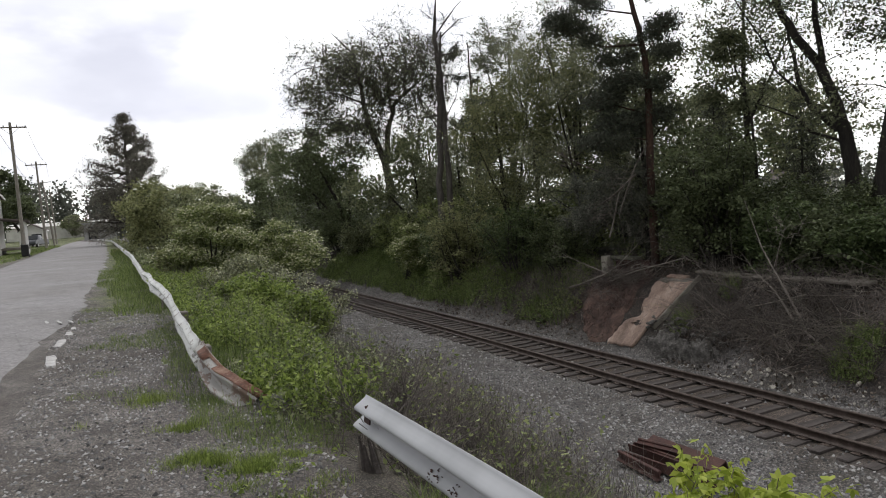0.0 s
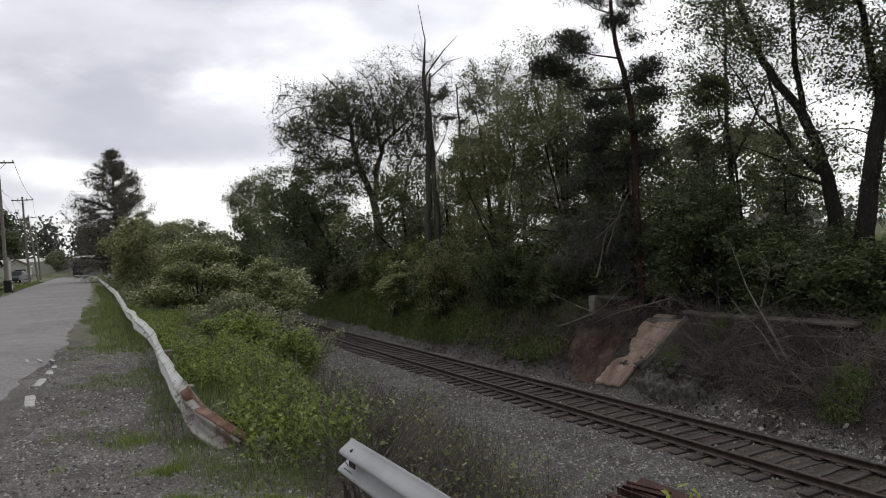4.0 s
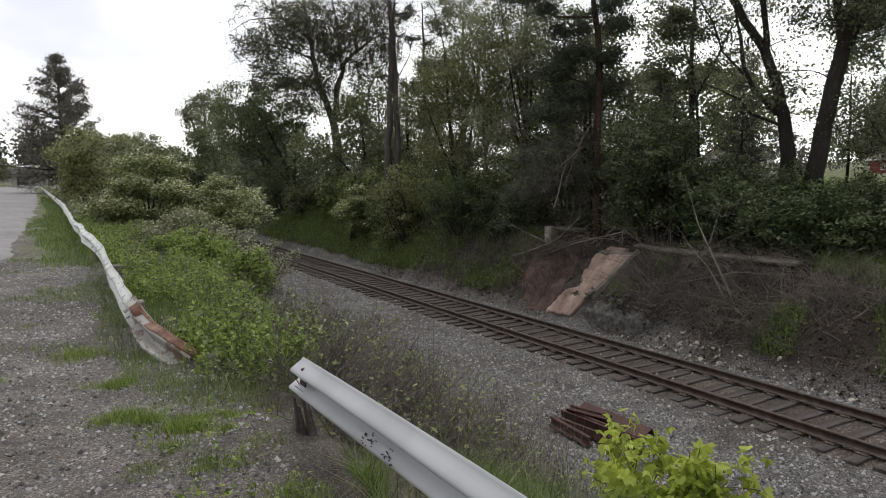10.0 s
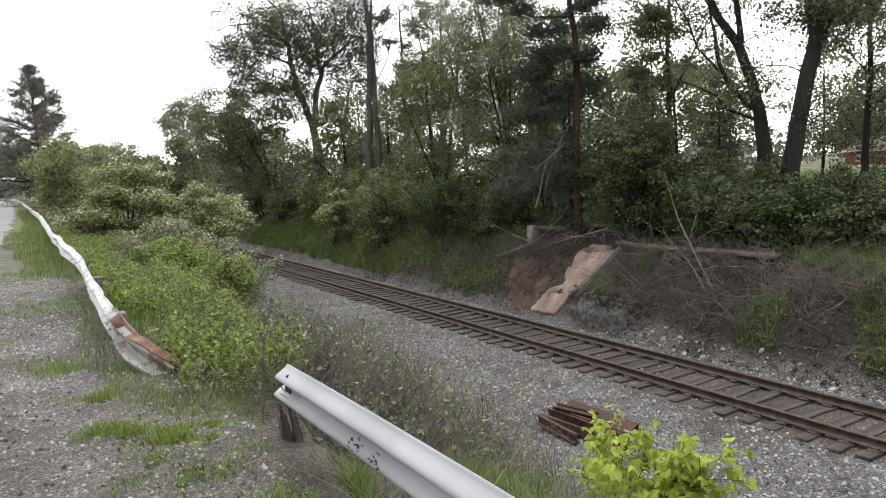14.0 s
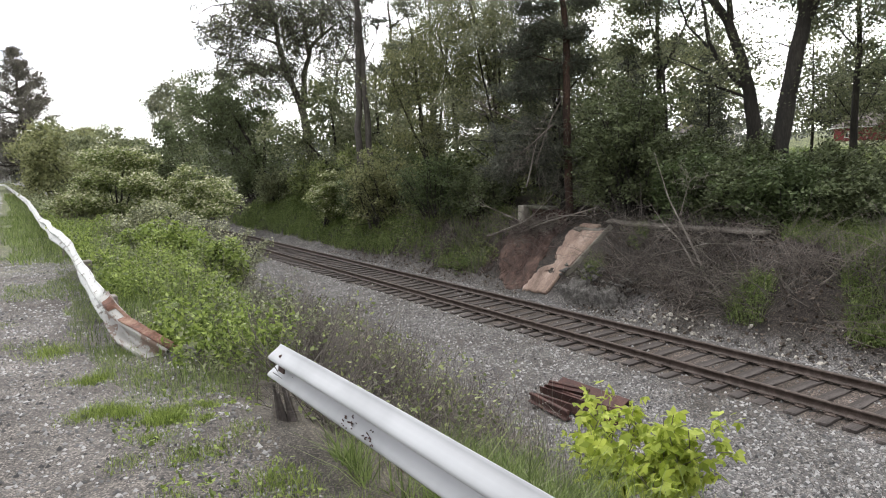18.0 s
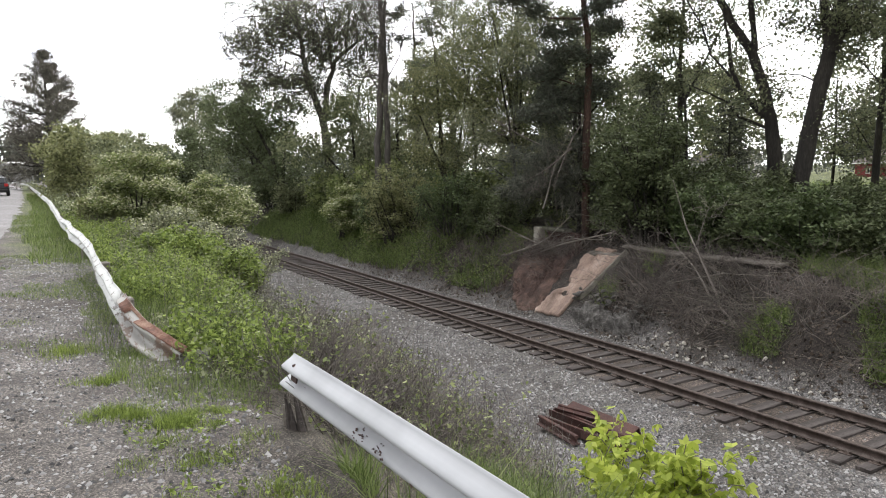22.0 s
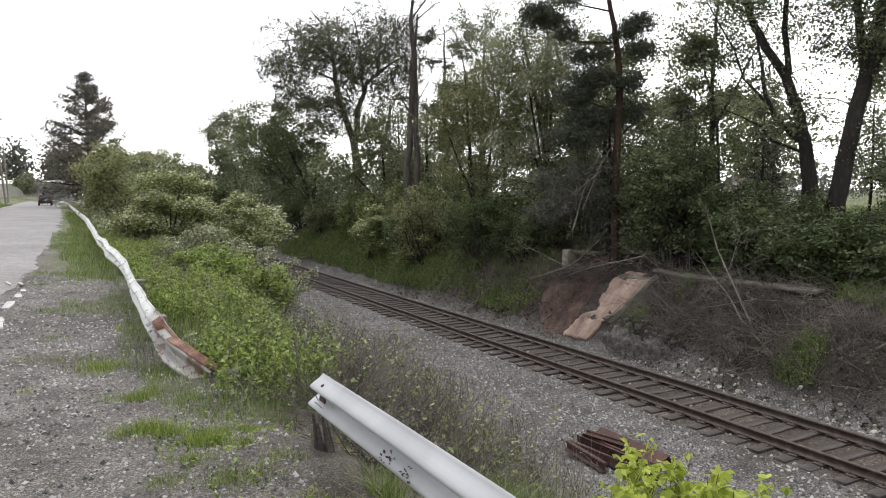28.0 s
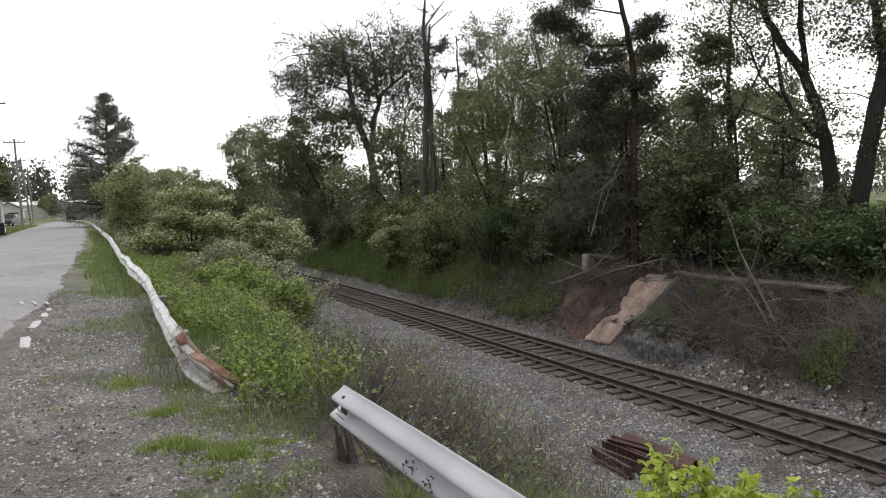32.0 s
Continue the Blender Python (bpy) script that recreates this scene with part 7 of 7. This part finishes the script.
        for q in range(nn):
            bm.faces.new((vs[q], vs[(q + 1) % nn], vs[nn + (q + 1) % nn], vs[nn + q]))
        bm.faces.new(vs[:nn][::-1])
        bm.faces.new(vs[nn:])
        t = part("scrap_rail", bm, M_DARKRUST, None)
        t.matrix_world = pose(x, y, z + (0.06 if tip else 0), 0, tip, turn)
        tagged(t, "short piece of rusty old rail on the ballast", "scrap steel", "scrap steel beside the track")


# ---- buildings, poles, vehicles ----
def gable_house(name, x, y, turn, w, d, eave, ridge, wall, roof, label, category, windows=(), base=0.0, overhang=0.3, trim=None):
    h = thing(name, pose(x, y, base, 0, 0, turn), label, category)
    bm = bmesh.new()
    pts = [(-w / 2, 0), (w / 2, 0), (w / 2, eave), (0, ridge), (-w / 2, eave)]
    a = [bm.verts.new((px, -d / 2, pz)) for px, pz in pts]
    b = [bm.verts.new((px, d / 2, pz)) for px, pz in pts]
    bm.faces.new(a)
    bm.faces.new(b[::-1])
    for k in range(5):
        if k not in (2, 3):
            bm.faces.new((a[k], b[k], b[(k + 1) % 5], a[(k + 1) % 5]))
    part("wall", bm, wall, h)
    run = math.hypot(w / 2, ridge - eave)
    ang = math.degrees(math.atan2(ridge - eave, w / 2))
    for s in (-1, 1):
        L = run + overhang
        cx, cz = s * (w / 4 + overhang / 2 * math.cos(radians(ang))), (eave + ridge) / 2 - overhang / 2 * math.sin(radians(ang))
        part("roof", box((cx, 0, cz + 0.07), (L, d + 2 * overhang, 0.12), (0, s * ang, 0), 0.01), roof, h)
        if trim:
            part("fascia", box((s * (w / 2 + overhang * 0.93), 0, eave - 0.06), (0.06, d + 2 * overhang + 0.02, 0.18)), trim, h)
    for wx, wy, wz, sx, sy, sz in windows:
        win = part("window", box((wx, wy, wz), (sx, sy, sz), bevel=0.01), M_GLASS, h)
        t = 0.09
        if sx > sy:
            frames = [((wx, wy, wz + sz / 2), (sx + 2 * t, sy + 0.06, t)), ((wx, wy, wz - sz / 2), (sx + 2 * t, sy + 0.06, t)), ((wx - sx / 2, wy, wz), (t, sy + 0.06, sz)), ((wx + sx / 2, wy, wz), (t, sy + 0.06, sz))]
        else:
            frames = [((wx, wy, wz + sz / 2), (sx + 0.06, sy + 2 * t, t)), ((wx, wy, wz - sz / 2), (sx + 0.06, sy + 2 * t, t)), ((wx, wy - sy / 2, wz), (sx + 0.06, t, sz)), ((wx, wy + sy / 2, wz), (sx + 0.06, t, sz))]
        for c, s_ in frames:
            part("window_frame", box(c, s_), M_WHITETRIM, win)
    return h


def utility_pole(x, y, tall, lean, arm, label):
    z = ground_z(x, y)
    p = thing("utility_pole", pose(x, y, z - 0.1, 0, lean, 0), label, "utility pole", "poles along the road")
    part("shaft", rod((0, 0, 0), (0, 0, tall), 0.17, 0.11, 12), M_POLE, p)
    if arm:
        a = part("crossarm", box((0, -0.14, tall - 0.45), (2.5, 0.1, 0.13), bevel=0.01), M_POLE, p)
        for k in (-1.15, -0.5, 0.5, 1.15):
            part("insulator", rod((k, -0.14, tall - 0.38), (k, -0.14, tall - 0.2), 0.05, 0.035, 8), M_ALLOY, a)
        for s in (-1, 1):
            part("brace", rod((s * 0.65, -0.14, tall - 0.5), (0, -0.14, tall - 1.1), 0.02, 0.02, 6), M_ALLOY, p)
    return p


def build_left_side():
    h = gable_house("house", -13.0, 79.0, 4, 8.0, 9.0, 5.6, 8.2, M_SIDING, M_ROOF, "two-storey pale house with a porch", "house",
                    [(-1.8 + 1.8 * i, -4.5, z, 0.9, 0.08, 1.5) for i in range(3) for z in (1.6, 4.3)] + [(4.0, -2.5 + 2.5 * i, 4.3, 0.08, 0.9, 1.5) for i in range(3)], 0.25, 0.4, M_WHITETRIM)
    porch = part("porch_floor", box((5.1, 0, 0.5), (2.2, 8.6, 0.2), bevel=0.02), M_TIMBER, h)
    part("porch_roof", box((5.1, 0, 3.2), (2.6, 9.0, 0.16), (0, 8, 0), 0.02), M_ROOF, h)
    for k in range(5):
        part("porch_post", rod((6.0, -4.1 + 2.05 * k, 0.5), (6.0, -4.1 + 2.05 * k, 3.15), 0.07, 0.07, 8), M_WHITETRIM, h)
    part("porch_skirt", box((6.1, 0, 0.2), (0.08, 8.6, 0.55)), M_WHITETRIM, h)
    gable_house("garage", -10.3, 128, 0, 3.6, 5.0, 2.4, 3.4, M_SIDING, M_ROOF, "small white garage beside the road", "garage", [(0.6, -2.5, 1.2, 1.5, 0.06, 1.5)], 0.35, 0.2, M_WHITETRIM)
    shed = thing("concrete_shed", pose(-1.2, 189, 0.2), "low grey concrete shed with a dark doorway", "shed")
    for x, w in ((-2.95, 0.9), (1.55, 4.0)):
        part("front_wall", box((x, -4, 1.9), (w, 0.25, 3.8), bevel=0.02), M_BLOCKWORK, shed)
    part("lintel", box((-1.5, -4, 3.5), (2.1, 0.25, 0.6), bevel=0.02), M_BLOCKWORK, shed)
    for x in (-3.3, 3.45):
        part("side_wall", box((x, 0, 1.9), (0.25, 7.7, 3.8), bevel=0.02), M_BLOCKWORK, shed)
    part("back_wall", box((0, 4, 1.9), (7.0, 0.25, 3.8), bevel=0.02), M_BLOCKWORK, shed)
    part("roof", box((0.05, 0, 4.0), (7.6, 9.0, 0.35), bevel=0.03), M_BLOCKWORK, shed, "flat pale roof slab")
    # Added dark panel that imitates the unlit inside of the open doorway.
    part("doorway_shade", box((-1.5, -3.7, 1.6), (2.1, 0.1, 3.2), bevel=0.01), M_GLASS, shed, "dark panel standing in for the shade in the doorway")
    gable_house("long_building", -12, 232, 90, 8.0, 26, 3.6, 4.6, M_SIDING, M_SIDING, "long low pale commercial building", "building", [(4.0, -9 + 4.5 * i, 1.8, 0.08, 2.4, 1.4) for i in range(5)], 1.0, 0.3)
    ob = thing("garden_bin", pose(-6.45, 70.6, ground_z(-6.45, 70.6)), "dark wheeled rubbish bin at the roadside", "bin")
    part("body", box((0, 0, 0.55), (0.55, 0.6, 0.95), bevel=0.05), M_RUBBER, ob)
    part("lid", box((0, 0, 1.06), (0.6, 0.66, 0.08), (4, 0, 0), 0.02), M_RUBBER, ob)
    for s in (-1, 1):
        part("wheel", rod((s * 0.25, 0.28, 0.12), (s * 0.32, 0.28, 0.12), 0.12, 0.12, 12), M_RUBBER, ob)
    poles = [(-6.55, 71.3, 11.9, -0.6, True), (-7.2, 106, 11.6, -1.2, True), (-7.7, 131, 11.0, -4.5, True), (-8.4, 150, 10.6, -2.0, False)]
    for x, y, tall, lean, arm in poles:
        utility_pole(x, y, tall, lean, arm, "leaning weathered wooden utility pole")
    # cables
    def cable(a, b, sag, r=0.02):
        pts = []
        for k in range(13):
            u = k / 12
            p = Vector(a).lerp(Vector(b), u)
            p.z -= sag * 4 * u * (1 - u)
            pts.append(p)
        pl = Plant(1)
        pl.tubes.append((pts, [r] * 13))
        ob = pl.wood(M_WIRE, "overhead_cable", None)
        tagged(ob, "thin black overhead cable", "cable", "overhead cables")
    tops = []
    for x, y, tall, lean, arm in poles:
        a = radians(lean)
        tops.append([(x + math.sin(a) * tall + k, y - 0.14, ground_z(x, y) + tall - 0.3) for k in (-1.15, 1.15)] + [(x + math.sin(a) * tall * 0.7, y, ground_z(x, y) + tall * 0.7)])
    before = [(-7.0 + k, 20.0, 11.5) for k in (-1.15, 1.15)] + [(-7.2, 20.0, 8.3)]
    for q, (a, b) in enumerate(zip([before] + tops[:-1], tops)):
        if q == 0:
            continue
        for k in range(3):
            cable(a[k], b[k], 0.6)
    for z in (7.5, 8.6, 9.2):
        cable((-8.4, 150, z), (14, 168, z + 0.4), 0.5, 0.03)
    # trees and woods far along the road
    tree("roadside_tree", -12.6, 138, "dense dark roadside tree", 401, (0, 0, 1), 15.0, 0.3, DENSE, M_DARKLEAF, 22, 0.45, 0.6)
    tree("roadside_tree", -16.5, 130, "dense dark roadside tree", 402, (0, 0, 1), 11.5, 0.3, DENSE, M_DARKLEAF, 22, 0.45, 0.6)
    tree("roadside_tree", -5.0, 222, "bushy green tree by the road bend", 403, (0, 0, 1), 7.5, 0.2, DENSE, M_SHRUB, 22, 0.5, 0.7)
    shrub("green_shrub", -0.5, 236, "bush at the road bend", 404, 5, 2.6, M_SHRUB, 30, 30, 0.22, 0.35)
    rng = np.random.RandomState(21)
    for far_one, count, size in ((True, 900, 1.5), (False, 300, 0.55)):
        blobs = []
        for k in range(64 if far_one else 120):
            ang = rng.uniform(-0.5, 0.3) if far_one else rng.uniform(0.16, 1.75)
            r = rng.uniform(270, 420) if far_one else rng.uniform(95, 170)
            x, y = r * math.sin(ang), r * math.cos(ang)
            top = (17 + 14 * max(0, min(1, (0.05 - ang) / 0.12))) * r / 400 if far_one else rng.uniform(4.0, 6.5)
            w = rng.uniform(5, 9) if far_one else rng.uniform(2.5, 5)
            if abs(ang - 1.115) < 0.07 and r < 140:
                continue
            p = rng.normal(0, 1, (count, 3))
            p /= np.linalg.norm(p, axis=1)[:, None]
            blobs.append(p * rng.uniform(0.3 if far_one else 0.55, 1.05, (count, 1)) * (w, w, top * 0.55) + (x, y, top * 0.5))
        # The woods look hazy through their leaf colour, not through any air.
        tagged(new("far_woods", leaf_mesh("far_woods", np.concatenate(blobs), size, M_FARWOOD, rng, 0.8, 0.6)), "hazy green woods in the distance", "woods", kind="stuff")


def build_right_side():
    gable_house("red_barn", 104.9, 51.4, -9, 7.2, 6.4, 2.1, 3.85, M_BARNRED, M_ROOF, "red barn with white eaves behind the trees", "barn",
                [(-3.6, 1.2, 1.0, 0.06, 0.5, 0.7)], -0.1, 0.3, M_WHITETRIM)
    gable_house("red_barn", 106.8, 43.0, 81, 6.0, 9.0, 2.0, 3.4, M_BARNRED, M_ROOF, "red barn wing with white eaves", "barn", [], -0.1, 0.3, M_WHITETRIM)
    gable_house("house", 96, 72, 10, 7, 8, 2.6, 4.4, M_SIDING, M_ROOF, "small white house half hidden by trees", "house", [(-2 + 2 * i, -4.0, 1.5, 0.9, 0.08, 1.1) for i in range(3)], -0.1)


def wheel_meshes():
    tyre = bmesh.new()
    bmesh.ops.create_cone(tyre, cap_ends=True, segments=20, radius1=0.34, radius2=0.34, depth=0.22, matrix=pose(0, 0, 0, 0, 90, 0))
    rim = bmesh.new()
    bmesh.ops.create_cone(rim, cap_ends=True, segments=14, radius1=0.22, radius2=0.2, depth=0.24, matrix=pose(0, 0, 0, 0, 90, 0))
    return tyre, rim


def car(name, label, paint, profile, cabin, width, wheels_y):
    """A car whose front looks along +y; profile and cabin: side outlines of (y, z)."""
    c = thing(name, pose(0, 0, 0), label, "car")

    def loft(outline, half_low, half_high, zl, zh, bev):
        bm = bmesh.new()
        left, right = [], []
        for yy, zz in outline:
            u = max(0, min(1, (zz - zl) / (zh - zl)))
            w = half_low * (1 - u) + half_high * u
            left.append(bm.verts.new((-w, yy, zz)))
            right.append(bm.verts.new((w, yy, zz)))
        bm.faces.new(left)
        bm.faces.new(right[::-1])
        n = len(outline)
        for k in range(n):
            bm.faces.new((left[k], right[k], right[(k + 1) % n], left[(k + 1) % n]))
        bmesh.ops.recalc_face_normals(bm, faces=bm.faces)
        bmesh.ops.bevel(bm, geom=list(bm.edges), offset=bev, segments=2, affect="EDGES")
        return bm
    half = width / 2
    part("body", loft(profile, half, half * 0.97, 0.25, 1.0, 0.05), paint, c)
    part("cabin", loft(cabin, half * 0.94, half * 0.74, 0.95, cabin[1][1], 0.04), paint, c)
    zt = max(z for _, z in cabin)
    zb = min(z for _, z in cabin)
    (y0, _), (y1, _), (y2, _), (y3, _) = cabin[:4]
    part("rear_window", box((0, (y0 + y1) / 2 - 0.02, (zt + zb) / 2 + 0.02), (width * 0.7, 0.04, (zt - zb) * 0.78), (-math.degrees(math.atan2(y1 - y0, zt - zb)), 0, 0), 0.015), M_GLASS, c)
    part("windscreen", box((0, (y2 + y3) / 2 + 0.02, (zt + zb) / 2 + 0.02), (width * 0.7, 0.04, (zt - zb) * 0.95), (math.degrees(math.atan2(y3 - y2, zt - zb)), 0, 0), 0.015), M_GLASS, c)
    for s in (-1, 1):
        for ya, yb in ((y1 + 0.1, (y1 + y2) / 2 - 0.05), ((y1 + y2) / 2 + 0.05, y2 + 0.1)):
            part("side_window", box((s * half * 0.85, (ya + yb) / 2, (zt + zb) / 2 + 0.02), (0.03, yb - ya, (zt - zb) * 0.66), (0, -s * 17, 0), 0.01), M_GLASS, c)
        rear = min(y for y, _ in profile)
        part("tail_lamp", box((s * half * 0.82, rear + 0.02, 0.9), (0.26, 0.08, 0.22), bevel=0.02), M_TAIL, c, "red tail lamp")
        for wy in wheels_y:
            tyre, rim = wheel_meshes()
            w = part("wheel", tyre, M_RUBBER, c)
            w.location = (s * (half - 0.1), wy, 0.34)
            part("rim", rim, M_ALLOY, w)
    rear, front = min(y for y, _ in profile), max(y for y, _ in profile)
    part("rear_bumper", box((0, rear - 0.02, 0.46), (width * 0.94, 0.16, 0.24), bevel=0.04), M_RUBBER, c)
    part("front_bumper", box((0, front + 0.02, 0.46), (width * 0.94, 0.16, 0.24), bevel=0.04), M_RUBBER, c)
    part("number_plate", box((0, rear - 0.03, 0.78), (0.34, 0.03, 0.16), bevel=0.004), M_WHITETRIM, c, "pale plate")
    return c


SUV_BODY = [(-2.05, 0.3), (-2.12, 0.62), (-2.05, 0.95), (0.9, 0.98), (1.9, 0.86), (2.12, 0.62), (2.08, 0.3)]
SUV_CABIN = [(-2.0, 0.92), (-1.45, 1.5), (0.05, 1.54), (1.0, 0.92)]


def build_vehicles():
    suv = car("suv_car", "black sport utility car driving away along the road", M_CARPAINT, SUV_BODY, SUV_CABIN, 1.76, (-1.3, 1.3))
    truck_paint = plain("dark_blue_grey_paint", (0.05, 0.055, 0.065), 0.35)
    t = car("pickup_truck", "dark parked pickup truck beside the garage", truck_paint, [(-2.7, 0.45), (-2.7, 1.1), (0.9, 1.12), (2.3, 1.05), (2.6, 0.8), (2.6, 0.45)], [(-0.7, 1.05), (-0.45, 1.75), (0.7, 1.75), (1.3, 1.05)], 1.95, (-1.7, 1.7))
    t.matrix_world = pose(-9.4, 118, ground_z(-9.4, 118), 0, 0, 165)
    return suv


def motions(suv):
    rows = [(0.0, -1.9, -90.0, 0), (14.0, -1.8, 5.0, 0), (22.0, -1.8, 68.0, 0), (24.0, -1.9, 84.0, 0), (26.0, -1.95, 100.0, 0), (28.0, -2.0, 116.0, 2), (28.6, -2.2, 121.0, 10), (29.1, -2.9, 125.0, 24),
            (29.6, -4.4, 129.0, 42), (30.1, -6.4, 132.0, 60), (30.6, -8.7, 133.6, 68), (31.2, -11.5, 134.6, 72), (32.0, -14.5, 135.4, 74)]
    walk(suv, [(t, pose(x, y, ground_z(x, y) + (0.06 if x > -6.2 else 0.0), 0, 0, a)) for t, x, y, a in rows])


build_ground()
build_road()
build_track()
build_guardrails()
build_bank_things()
build_left_side()
build_right_side()
build_trees()
build_shrubs()
build_low_plants()
build_stones()
suv_car = build_vehicles()
motions(suv_car)
